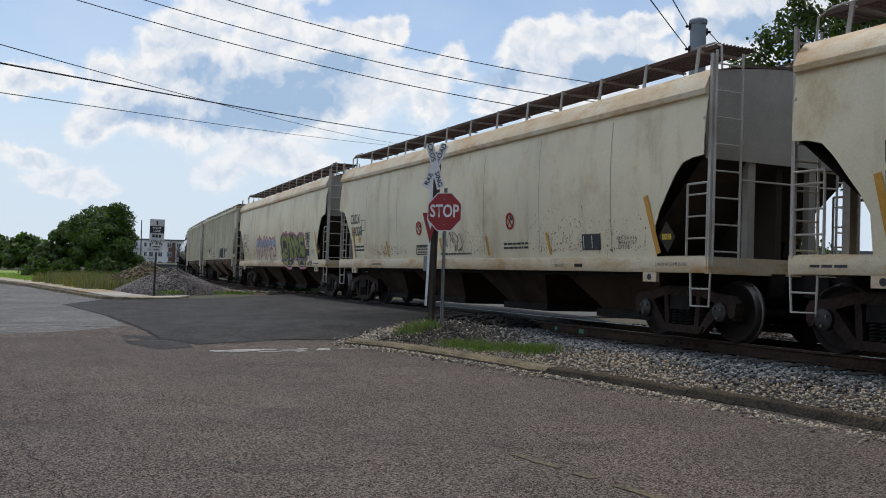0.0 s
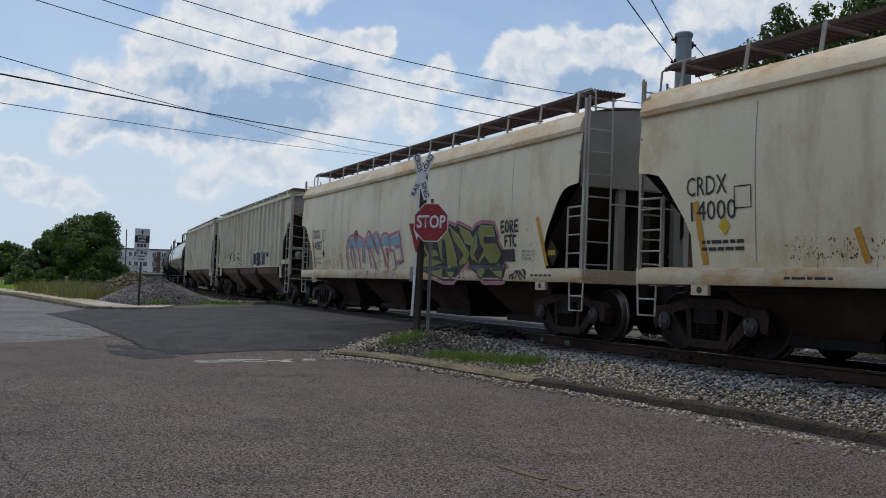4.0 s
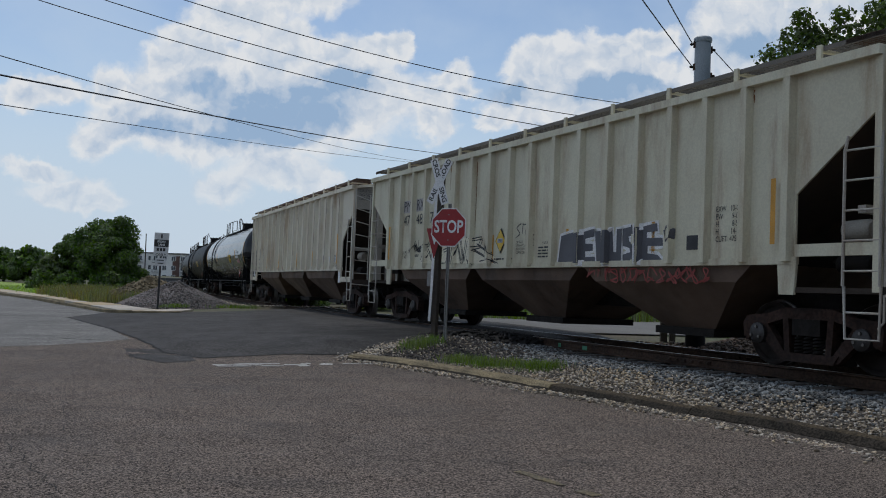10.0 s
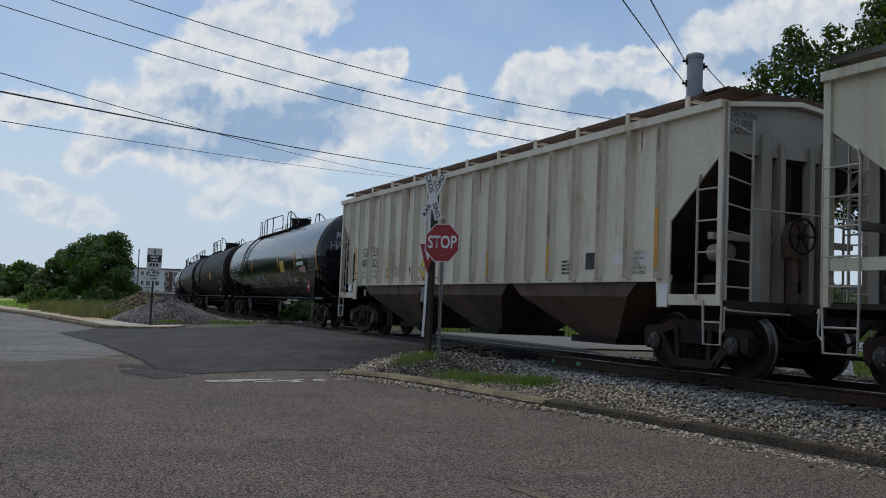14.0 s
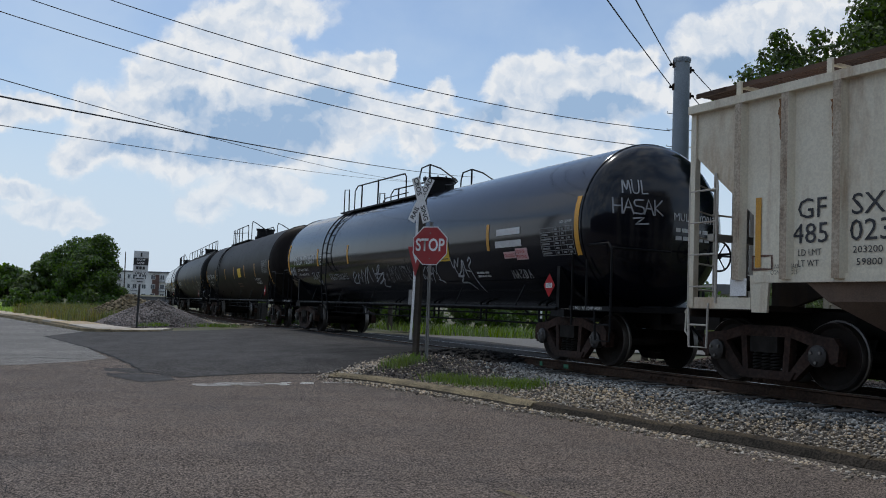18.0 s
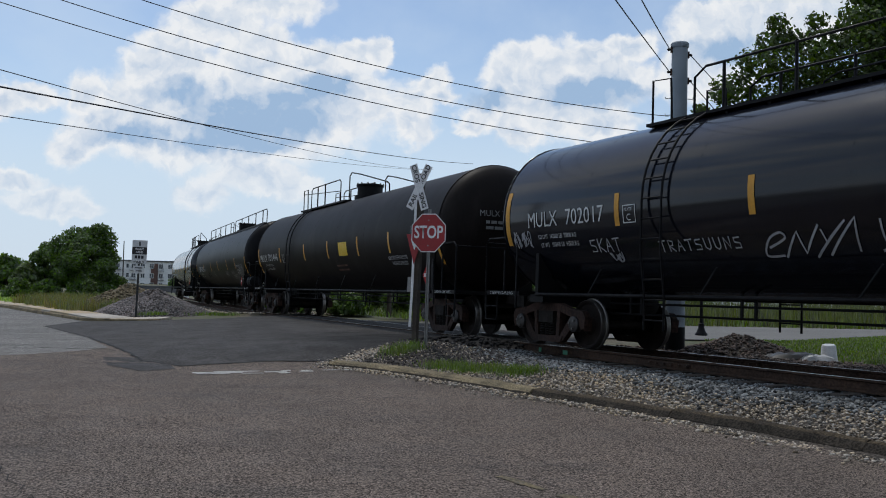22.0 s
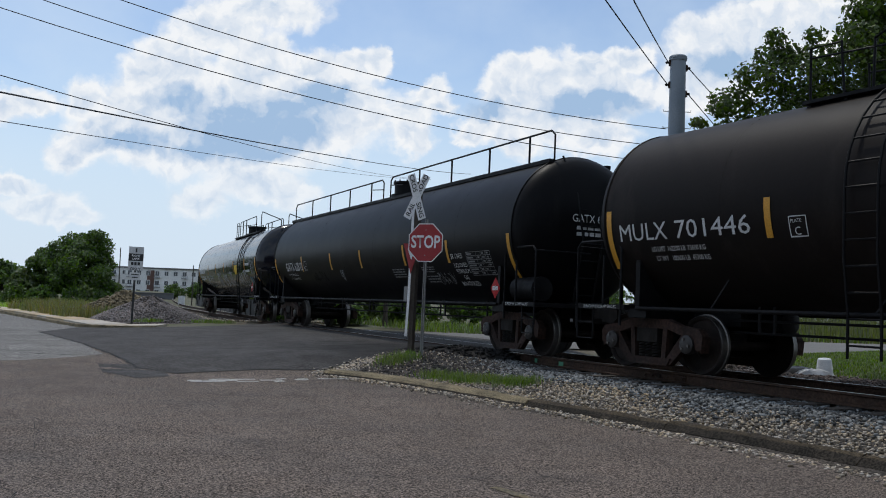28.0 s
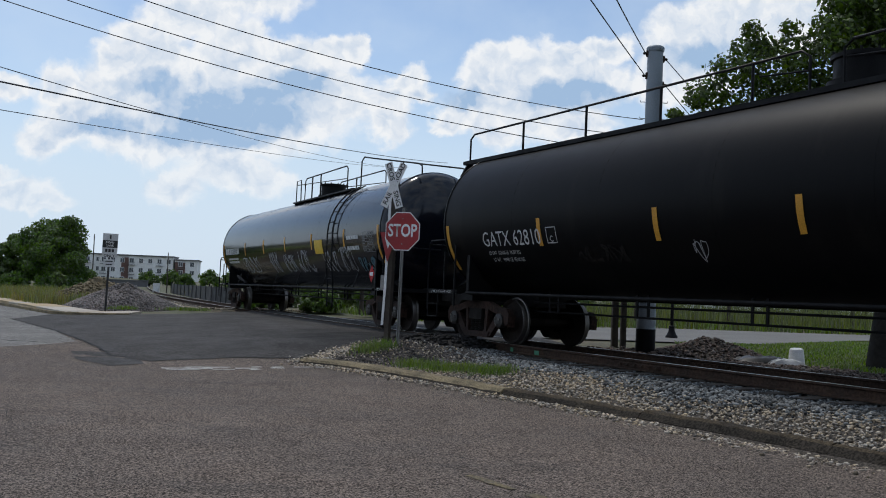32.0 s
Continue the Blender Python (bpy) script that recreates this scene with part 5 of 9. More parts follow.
def crossbuck():
    base = Matrix.Translation((-0.22, 18.72, gz(-0.22, 18.72) - 0.3)) @ pose(0, 0, 0, 0, 1.4, -30)
    cb = thing("railroad_crossing_sign", "white crossbuck with a red yield sign on a leaning timber post", "crossing sign", m=base)
    p = Shape()
    p.prism([(-0.048, -0.06), (0.048, -0.06), (0.05, 0.05), (-0.05, 0.05)], 0, 3.72, "xy")
    part("post", p, WOOD, cb, "weathered square timber post")
    st = Shape()
    zs = np.linspace(0.62, 3.6, 30)
    rings = []
    for z in zs:
        off = 0.035 * math.sin((z - 0.6) * 2.3) if z < 2.1 else 0.0
        x = -0.070 + off * 0.6 - 0.03 * max(0, (2.0 - z)) * 0.5
        rings.append([(x - 0.028, -0.082 - abs(off) * 0.6, z), (x + 0.028, -0.082 - abs(off) * 0.6, z), (x + 0.028, -0.088 - abs(off) * 0.6, z), (x - 0.028, -0.088 - abs(off) * 0.6, z)])
    st.loft(rings)
    part("reflective_strip", st, SIGN_WHITE, cb, "bent white reflective strip", 30)
    zc = 3.44
    for i, (rot, words) in enumerate(((math.radians(64), ("RAIL", "ROAD")), (math.radians(-71), ("CROS", "SING")))):
        b = Shape()
        m = Matrix.Translation((0, 0, zc)) @ Matrix.Rotation(-rot, 4, "Y")
        b.box(-0.48, 0.48, -0.098 - 0.006 * i, -0.094 - 0.006 * i, -0.088, 0.088, m=m)
        bl = part("blade", b, SIGN_WHITE, cb, "white crossbuck blade with black letters")
        for sgn, w in ((-1, words[0]), (1, words[1])):
            sign_letters(w, 0.145, SIGN_BLACK, bl, sgn * 0.285 * math.cos(rot), zc + sgn * 0.285 * math.sin(rot), -0.102 - 0.006 * i, 1.0, rot)
    y = Shape()
    zy = 2.24
    y.prism([(-0.25, zy + 0.25), (0.15, zy + 0.25), (-0.05, zy - 0.36)], -0.094, -0.098)
    yy = part("yield_plate", y, SIGN_RED, cb, "red and white yield sign partly hidden")
    w = Shape()
    w.prism([(-0.14, zy + 0.15), (0.04, zy + 0.15), (-0.05, zy - 0.08)], -0.099, -0.102)
    part("yield_centre", w, SIGN_WHITE, yy)
    bx = Shape()
    bx.box(-0.20, -0.085, -0.06, 0.06, 1.32, 1.62)
    part("junction_box", bx, GALV, cb, "small grey box strapped to the post")


def lane_sign():
    base = Matrix.Translation((-11.3, 36.3, gz(-11.3, 36.3) - 0.1)) @ pose(0, 0, 0, 0, 1.2, 12)
    ls = thing("lane_sign", "faded white and black lane sign on a thin post", "road sign", m=base)
    p = Shape()
    p.prism([(-0.04, 0.0), (0.04, 0.0), (0.04, 0.04), (-0.04, 0.04)], 0, 2.9, "xy")
    part("post", p, DUSTY_STEEL, ls, "dark grey steel post")
    f = Shape()
    f.box(-0.28, 0.28, -0.006, 0.0, 2.10, 3.02)
    part("face", f, SIGN_GREY, ls, "faded white sign face")
    k = Shape()
    k.box(-0.275, 0.275, -0.010, -0.006, 2.47, 2.75)
    part("black_band", k, SIGN_BLACK, ls)
    a = Shape()
    a.box(-0.03, 0.03, -0.010, -0.006, 2.80, 2.96)
    part("arrow", a, SIGN_BLACK, ls)
    sign_letters("RIGHT", 0.11, SIGN_WHITE, ls, 0, 2.67, -0.012)
    sign_letters("LANE", 0.11, SIGN_WHITE, ls, 0, 2.55, -0.012)
    sign_letters("ONLY", 0.15, SIGN_BLACK, ls, 0, 2.15, -0.012)
    b = Shape()
    for i in range(3):
        b.box(-0.17 + 0.12 * i, -0.08 + 0.12 * i, -0.010, -0.006, 2.30, 2.42)
    part("sign_print", b, SIGN_BLACK, ls)
    lo = Shape()
    lo.box(-0.20, 0.20, -0.006, 0.0, 1.72, 2.02)
    part("lower_plate", lo, SIGN_GREY, ls, "small faded plate below")
    b = Shape()
    b.box(-0.14, 0.14, -0.010, -0.006, 1.92, 1.96).box(-0.10, 0.12, -0.010, -0.006, 1.80, 1.84)
    part("lower_print", b, SIGN_BLACK, ls)


stop_sign()
crossbuck()
lane_sign()


def steel_pole():
    x, y = 5.45, 20.2
    z = gz(x, y) - 0.2
    p = thing("utility_pole", "grey steel utility pole with a dark base band", "utility pole", m=Matrix.Translation((x, y, z)) @ pose(0, 0, 0, 0, 0.3, 0))
    s = Shape()
    s.lathe([(0.0, 0.215), (0.72, 0.213)], 22, "z")
    part("base_band", s, BLACK, p, "dark tar-coated base", 40)
    s = Shape()
    s.lathe([(0.72, 0.208), (6.90, 0.172)], 22, "z")
    part("shaft", s, POLE_PAINT, p, "grey painted steel shaft", 40)
    s = Shape()
    s.lathe([(6.88, 0.185), (6.92, 0.198), (6.97, 0.198), (7.00, 0.17), (7.01, 0.05)], 22, "z")
    part("cap", s, POLE_PAINT, p, smooth=40)
    for zz, a in ((6.84, 180), (6.34, 180), (6.73, 0), (6.15, 0)):
        s = Shape()
        d = 1 if a == 0 else -1
        s.box(d * 0.17 - 0.03, d * 0.17 + 0.04, -0.04, 0.04, zz - 0.07, zz + 0.07)
        part("bracket", s, RAIL, p, "rusty wire bracket")
        i = Shape()
        i.lathe([(d * 0.20, 0.018), (d * 0.23, 0.030), (d * 0.26, 0.030), (d * 0.28, 0.014)], 10, "x", (0, 0, zz))
        part("insulator", i, DUSTY_BLACK, p, smooth=40)
    for k in range(6):
        zz = 5.75 - 0.37 * k
        for d in (-1, 1):
            s = Shape()
            s.tube([(d * 0.17, 0, zz), (d * 0.30, -0.02, zz - 0.01), (d * 0.31, -0.02, zz + 0.03)], 0.009, 5)
            part("step", s, GALV, p)


steel_pole()
for dx, w in ((5.02, 0.07), (5.22, 0.06)):
    o = thing("timber_post", "short weathered timber post beside the steel pole", "post", "timber posts", Matrix.Translation((dx, 21.3, gz(dx, 21.3) - 0.2)))
    s = Shape()
    s.prism([(-w, -w), (w, -w), (w, w), (-w, w)], 0, 1.75, "xy")
    part("shaft", s, WOOD, o)
    c = Shape()
    c.prism([(-w + 0.01, -w + 0.01), (w - 0.01, -w + 0.01), (w - 0.01, w - 0.01), (-w + 0.01, w - 0.01)], 1.75, 1.77, "xy")
    part("cut_top", c, WOOD, o)


def lamp_base():
    o = thing("lamp_post", "slim black post with a flared bell base", "post", m=Matrix.Translation((8.6, 28.8, gz(8.6, 28.8))))
    s = Shape()
    s.lathe([(0.0, 0.19), (0.05, 0.19), (0.10, 0.15), (0.22, 0.10), (0.34, 0.085), (0.36, 0.10), (0.40, 0.055)], 16, "z")
    part("bell_base", s, BLACK, o, smooth=40)
    s = Shape()
    s.lathe([(0.40, 0.055), (1.9, 0.045)], 12, "z")
    part("shaft", s, BLACK, o, smooth=40)


lamp_base()


def far_posts():
    for x, y, h in ((15.0, 41.5, 1.2), (10.5, 40.6, 1.2), (-1.5, 37.5, 1.1), (21.0, 42.0, 1.3)):
        o = thing("fence_post", "brown timber post in the tall grass", "post", "fence posts", Matrix.Translation((x, y, gz(x, y))))
        s = Shape()
        s.lathe([(0, 0.10), (h, 0.09), (h + 0.02, 0.05)], 10, "z")
        part("shaft", s, WOOD, o, smooth=40)


far_posts()


def marker_post():
    o = thing("marker_post", "thin white marker post by the far road", "post", m=Matrix.Translation((4.2, 34.2, gz(4.2, 34.2))))
    s = Shape()
    s.box(-0.04, 0.04, -0.012, 0.012, 0, 0.75)
    part("shaft", s, BLACK, o)
    s = Shape()
    s.box(-0.045, 0.045, -0.016, 0.016, 0.75, 1.15)
    part("reflector", s, SIGN_WHITE, o)


marker_post()


def litter():
    b = thing("bucket", "crumpled white plastic bucket upside down on the ground", "bucket", m=Matrix.Translation((8.05, 18.36, gz(8.05, 18.36) - 0.01)) @ pose(0, 0, 0, 5, -7, 20))
    s = Shape()
    s.lathe([(0.0, 0.165), (0.02, 0.17), (0.05, 0.16), (0.30, 0.135), (0.325, 0.12), (0.33, 0.02)], 18, "z")
    part("shell", s, SIGN_WHITE, b, smooth=40)
    s = Shape()
    s.tube([(0.165 * math.cos(a), 0.165 * math.sin(a), 0.03 - 0.0 * a) for a in np.linspace(0.2, 2.9, 12)], 0.006, 5)
    part("handle", s, GALV, b)
    rnd = random.Random(9)
    for name, x, y, w, l, mat_, lab in (("tarpaulin", 7.55, 18.75, 0.55, 0.32, SIGN_BLACK, "crumpled black plastic sheet on the gravel"), ("rag", 7.72, 18.05, 0.30, 0.16, SIGN_GREY, "pale dirty rag on the gravel")):
        n = 11
        z = gz(x, y)
        s = Shape()
        for k, lift in ((0, 0.0), (1, -0.008)):
            vs = []
            for i in range(n):
                for j in range(n):
                    p, q = i / (n - 1) - 0.5, j / (n - 1) - 0.5
                    e = 1 - 4 * max(p * p, q * q)
                    rnd2 = random.Random(i * 31 + j)
                    vs.append((x + p * 2 * w + 0.05 * math.sin(9 * q), y + q * 2 * l + 0.05 * math.sin(8 * p), z + 0.015 + lift + max(0, e) ** 0.5 * (0.07 + 0.07 * rnd2.random())))
            s.add(vs, [(i * n + j, i * n + j + 1, (i + 1) * n + j + 1, (i + 1) * n + j) for i in range(n - 1) for j in range(n - 1)])
        me = s.mesh(name, mat_, 50)
        tagged(new(name, me), lab, "litter")


litter()


# ---- wires ----
def wire(p, q, sag, r, label):
    p, q = Vector(p), Vector(q)
    s = Shape()
    pts = []
    for i in range(41):
        f = i / 40
        a = p.lerp(q, f)
        a.z -= sag * 4 * f * (1 - f)
        pts.append(a)
    s.tube(pts, r, 5)
    tagged(new("overhead_wire", s.mesh("overhead_wire", WIRE, 60)), label, "wire", "overhead wires")


for p_, q_, sag_ in (((5.25, 20.2, 5.36), (-8.1, 14.76, 7.09), 0.48), ((5.3, 20.2, 4.96), (-9.37, 14.76, 7.05), 0.54), ((5.3, 20.2, 4.58), (-9.9, 14.76, 6.8), 0.49)):
    wire(p_, q_, sag_, 0.0085, "thin black overhead wire to the steel pole")
POLE_FOOT = gz(5.45, 20.2) - 0.2
wire((5.27, 20.20, POLE_FOOT + 6.34), (0.23, 7.80, 5.80), 0.05, 0.011, "black wire running up from the pole")
wire((5.27, 20.20, POLE_FOOT + 6.84), (1.11, 7.80, 5.23), 0.05, 0.011, "black wire running up from the pole")
wire((5.72, 20.20, POLE_FOOT + 6.73), (10.51, 25.20, 4.66), 0.05, 0.011, "guy wire from the pole into the tree")
wire((5.72, 20.20, POLE_FOOT + 6.15), (9.85, 25.20, 4.43), 0.05, 0.011, "guy wire from the pole into the tree")
wire((3.3, 70.0, 10.85), (-8.27, 8.0, 3.9), 0.30, 0.016, "heavy black overhead cable over the crossing")
wire((0.3, 70.0, 10.33), (-8.32, 8.0, 4.49), 0.53, 0.009, "thin black overhead cable over the crossing")
wire((-0.13, 70.0, 10.31), (-8.23, 8.0, 3.47), 0.25, 0.008, "thin black overhead cable over the crossing")


# ---- distance ----
def sky_block_wall():
    """An unseen wall added behind the viewer closes the place and blocks sky light."""
    s = Shape()
    s.box(-40.0, 70.0, -21.0, -20.0, -0.2, 13.0)
    tagged(new("wall_south", s.mesh("wall_south", DARK_BRICK)), "unseen dark brick wall added behind the viewer to block sky light", "wall", kind="structure")


sky_block_wall()

def apartment(x, y, w, d, h, floors, brick_span, label, rz=0.0):
    b = thing("apartment_building", label, "building", m=Matrix.Translation((x, y, -2.2)) @ pose(0, 0, 0, 0, 0, rz))
    s = Shape()
    s.box(-w / 2, w / 2, 0, d, 0, h)
    part("wall", s, RENDER, b, "white rendered walls")
    r = Shape()
    r.box(-w / 2 - 0.4, w / 2 + 0.4, -0.5, d + 0.4, h, h + 0.45)
    part("roof", r, ROOF_GREY, b, "flat dark roof edge")
    for x0, x1 in brick_span:
        k = Shape()
        k.box(x0, x1, -0.25, 0.3, 0, h - 0.6)
        part("brick_bay", k, BRICK, b, "red-brown brick bay")
    fh = h / floors
    wm, pm = Shape(), Shape()
    wm.box(-0.75, 0.75, -0.10, 0.05, 0.0, 1.7)
    pm.box(-0.65, -0.04, -0.13, -0.09, 0.1, 1.6).box(0.04, 0.65, -0.13, -0.09, 0.1, 1.6)
    wmesh, pmesh = wm.mesh("window", SIGN_WHITE), pm.mesh("pane", GLASS_DARK)
    n = int(w / 3.0)
    for f in range(floors):
        for i in range(n):
            xx = -w / 2 + (i + 0.5) * w / n
            off = -0.26 if any(a - 0.7 < xx < c + 0.7 for a, c in brick_span) else 0.0
            o = part("window", wmesh, None, b, m=pose(xx, off, f * fh + 0.9))
            part("pane", pmesh, None, o)
    for i in range(0, n, 3):
        for f in range(1, floors):
            xx = -w / 2 + (i + 0.5) * w / n
            q = Shape()
            q.box(xx - 1.1, xx + 1.1, -1.1, 0, f * fh + 0.1, f * fh + 0.25)
            for k in range(8):
                q.box(xx - 1.08 + k * 0.3, xx - 1.04 + k * 0.3, -1.1, -1.06, f * fh + 0.25, f * fh + 1.2)
            q.box(xx - 1.1, xx + 1.1, -1.1, -1.05, f * fh + 1.15, f * fh + 1.22)
            part("balcony", q, ROOF_GREY, b)
    return b


apartment(-92.8, 330.0, 25.0, 16.0, 10.0, 3, ((-5.0, -2.6),), "white three-storey apartment block with brick bays", 8)
apartment(-75.6, 331.0, 7.8, 14.0, 9.0, 3, ((-3.9, -0.4),), "white and brick end block of the apartments", 8)
apartment(-110.5, 344.0, 11.0, 14.0, 10.4, 3, (), "far white apartment wing set back", 14)


def warehouse():
    """A long low shed far off beyond the grass."""
    b = thing("warehouse", "long low white warehouse with a dark roof edge", "building", m=Matrix.Translation((26.0, 84.0, gz(26.0, 84.0) - 0.3)))
    w = Shape()
    w.box(0, 52.0, 0, 18.0, 0, 3.2)
    part("wall", w, RENDER, b, "pale sheet metal wall")
    r = Shape()
    r.box(-0.6, 52.6, -0.8, 18.6, 3.2, 4.1)
    part("roof", r, ROOF_GREY, b, "dark overhanging roof edge")
    for i in range(6):
        d = Shape()
        d.box(3.0 + 8.2 * i, 6.2 + 8.2 * i, -0.05, 0.02, 0.1, 2.7)
        part("loading_door", d, GLASS_DARK if i % 2 else SIGN_GREY, b)


warehouse()


def mesh_fence():
    fe = thing("fence", "dark screened fence along the curving track", "fence")
    pts = [Vector((-24.3, 100.0)), Vector((-18.4, 82.0)), Vector((-12.4, 62.0)), Vector((-9.3, 54.0))]
    for a, b in zip(pts[:-1], pts[1:]):
        k = 5
        for i in range(k):
            p, q = a + (b - a) * i / k, a + (b - a) * (i + 1) / k
            z0, z1 = gz(p.x, p.y), gz(q.x, q.y)
            s = Shape()
            s.add([(p.x, p.y, z0), (q.x, q.y, z1), (q.x, q.y, z1 + 1.0), (p.x, p.y, z0 + 1.0), (p.x + 0.03, p.y + 0.01, z0), (q.x + 0.03, q.y + 0.01, z1), (q.x + 0.03, q.y + 0.01, z1 + 1.0), (p.x + 0.03, p.y + 0.01, z0 + 1.0)],
                  [(0, 1, 2, 3), (7, 6, 5, 4), (0, 4, 5, 1), (1, 5, 6, 2), (2, 6, 7, 3), (3, 7, 4, 0)])
            part("screen", s, SCREEN, fe)
            t = Shape()
            t.lathe([(z0, 0.035), (z0 + 1.08, 0.035)], 8, "z", (p.x - 0.05, p.y, 0))
            part("post", t, SCREEN, fe)


mesh_fence()


def far_poles():
    for x, y, h, r in ((-39.2, 120.0, 6.9, 0.09), (-24.8, 100.0, 4.6, 0.07)):
        o = thing("far_pole", "distant timber utility pole", "utility pole", "distant poles", Matrix.Translation((x, y, gz(x, y) - 0.3)))
        s = Shape()
        s.lathe([(0, r), (h, r * 0.7)], 8, "z")
        part("shaft", s, WOOD, o, smooth=40)


far_poles()


def relay_box():
    o = thing("relay_cabinet", "small pale metal cabinet beside the far track", "cabinet", m=Matrix.Translation((-25.9, 100.0, gz(-25.9, 100.0))))
    s = Shape()
    s.box(-0.30, 0.30, -0.25, 0.25, 0, 0.95)
    part("body", s, SIGN_GREY, o)
    s = Shape()
    s.box(-0.33, 0.33, -0.28, 0.28, 0.95, 1.0)
    part("lid", s, SIGN_GREY, o)


relay_box()


def low_wall():
    """Grey parapet beyond the curve."""
    w = thing("low_wall", "long low grey parapet beyond the curving track", "wall")
    for i in range(3):
        x = -45.0 + 2.5 * i
        p = Shape()
        p.box(x, x + 2.46, 140.0, 140.3, -0.6, 0.45)
        part("panel", p, ROOF_GREY, w)
        c = Shape()
        c.box(x, x + 2.46, 139.9, 140.4, 0.45, 0.6)
        part("coping", c, ROOF_GREY, w)


low_wall()


# ---- the train ----
def text_mesh(body, size, put, mat_, name="lettering", narrow=1.0, align="LEFT", width=None):
    """Flat letters from the built-in font, laid on a surface by put(x, z)."""
    cu = bpy.data.curves.new("letters", "FONT")
    cu.body, cu.size, cu.resolution_u, cu.align_x = body, size, 2, align
    ob = bpy.data.objects.new("letters", cu)
    me = bpy.data.meshes.new_from_object(ob)
    if width:
        xs = [v.co.x for v in me.vertices]
        narrow = width / (max(xs) - min(xs))
    for v in me.vertices:
        v.co = put(v.co.x * narrow, v.co.y)
    me.materials.clear()
    me.materials.append(mat_)
    me.name = name
    bpy.data.objects.remove(ob)
    bpy.data.curves.remove(cu)
    return me


def ribbon(shape, pts, width, put, lift, mi=0, step=0.10):
    """A painted stroke along pts (x, z), laid on a surface."""
    fine = []
    for (x0, z0), (x1, z1) in zip(pts[:-1], pts[1:]):
        n = max(1, int(math.hypot(x1 - x0, z1 - z0) / step))
        fine += [(x0 + (x1 - x0) * i / n, z0 + (z1 - z0) * i / n) for i in range(n)]
    fine.append(pts[-1])
    vs, fs = [], []
    k = len(fine)
    for i, (x, z) in enumerate(fine):
        a, b = fine[max(0, i - 1)], fine[min(k - 1, i + 1)]
        d = Vector((b[0] - a[0], b[1] - a[1]))
        d = d.normalized() if d.length > 1e-6 else Vector((1, 0))
        ex = -1 if i == 0 else (1 if i == k - 1 else 0)
        x, z = x + d.x * ex * width * 0.35, z + d.y * ex * width * 0.35
        for s in (-1, 1):
            vs.append(put(x - d.y * s * width / 2, z + d.x * s * width / 2, lift))
    for i in range(k - 1):
        shape.add([vs[2 * i], vs[2 * i + 1], vs[2 * i + 3], vs[2 * i + 2]], [(0, 1, 2, 3)], mi)


def panel(shape, x0, x1, z0, z1, put, lift, mi=0, n=4):
    for i in range(n):
        a, b = z0 + (z1 - z0) * i / n, z0 + (z1 - z0) * (i + 1) / n
        shape.add([put(x0, a, lift), put(x1, a, lift), put(x1, b, lift), put(x0, b, lift)], [(0, 1, 2, 3)], mi)


def decal(name, parent, mat_, strokes, put, lift, width=0.05, label=""):
    s = Shape()
    for st in strokes:
        ribbon(s, st, width, put, lift)
    ob = part(name, s, mat_, parent, label)
    return tagged(ob, label, kind="stuff") if len(strokes) > 3 else ob


def painted(name, parent, mat_, outlines, put, lift, label="", step=0.10):
    """Flat painted areas with the given outlines (x, z), laid on a surface."""
    s = Shape()
    for line in outlines:
        edge = []
        for a, b in zip(line, line[1:] + line[:1]):
            k = max(1, int(math.hypot(b[0] - a[0], b[1] - a[1]) / step))
            edge += [Vector((a[0] + (b[0] - a[0]) * i / k, a[1] + (b[1] - a[1]) * i / k)) for i in range(k)]
        m = len(edge)
        xs, zs = [p.x for p in edge], [p.y for p in edge]
        grid = [Vector((x, z)) for x in np.arange(min(xs) + step / 2, max(xs), step) for z in np.arange(min(zs) + step / 2, max(zs), step)]
        v, e, f, *_ = geometry.delaunay_2d_cdt(edge + grid, [(i, (i + 1) % m) for i in range(m)], [], 1, 1e-4)
        s.add([put(p.x, p.y, lift) for p in v], f)
    return tagged(part(name, s, mat_, parent), label, kind="stuff" if len(outlines) > 3 else "")


def words(parent, lines, x, z, size, put, mat_, gap=1.2, narrow=0.85):
    """Several lines of stencilled print."""
    for i, w in enumerate(lines):
        lettering(parent, w, x, z - i * size * gap * 0.75, size, put, mat_, narrow)


def lettering(parent, body, x, z, size, put, mat_, narrow=1.0, lift=0.012, width=None):
    me = text_mesh(body, size, lambda a, b: put(x + a, z + b, lift), mat_, narrow=narrow, width=width)
    ob = new("lettering", me)
    ob.parent = parent
    return tagged(ob, kind="stuff")


def bars(parent, x0, x1, zs, h, put, mat_, gap=0.0, seed=1):
    """Small writing that cannot be read: rows of short bars."""
    rnd = random.Random(seed)
    s = Shape()
    for z in zs:
        x = x0
        while x < x1 - 0.02:
            w = min(rnd.uniform(0.06, 0.22), x1 - x)
            panel(s, x, x + w, z, z + h, put, 0.012, n=1)
            x += w + 0.03 + gap
    return part("small_lettering", s, mat_, parent)


def scrawl(x0, x1, z0, z1, n, seed):
    """A looping hand-drawn tag inside a rectangle."""
    rnd = random.Random(seed)
    out = []
    w = (x1 - x0) / n
    for i in range(n):
        cx = x0 + w * (i + 0.5)
        pts = []
        for k in range(rnd.randint(6, 9)):
            pts.append((cx + rnd.uniform(-0.6, 0.6) * w, rnd.uniform(z0, z1) if k % 2 else (z0 if rnd.random() < 0.5 else z1) + rnd.uniform(-0.03, 0.03)))
        out.append(curved(pts))
    return out


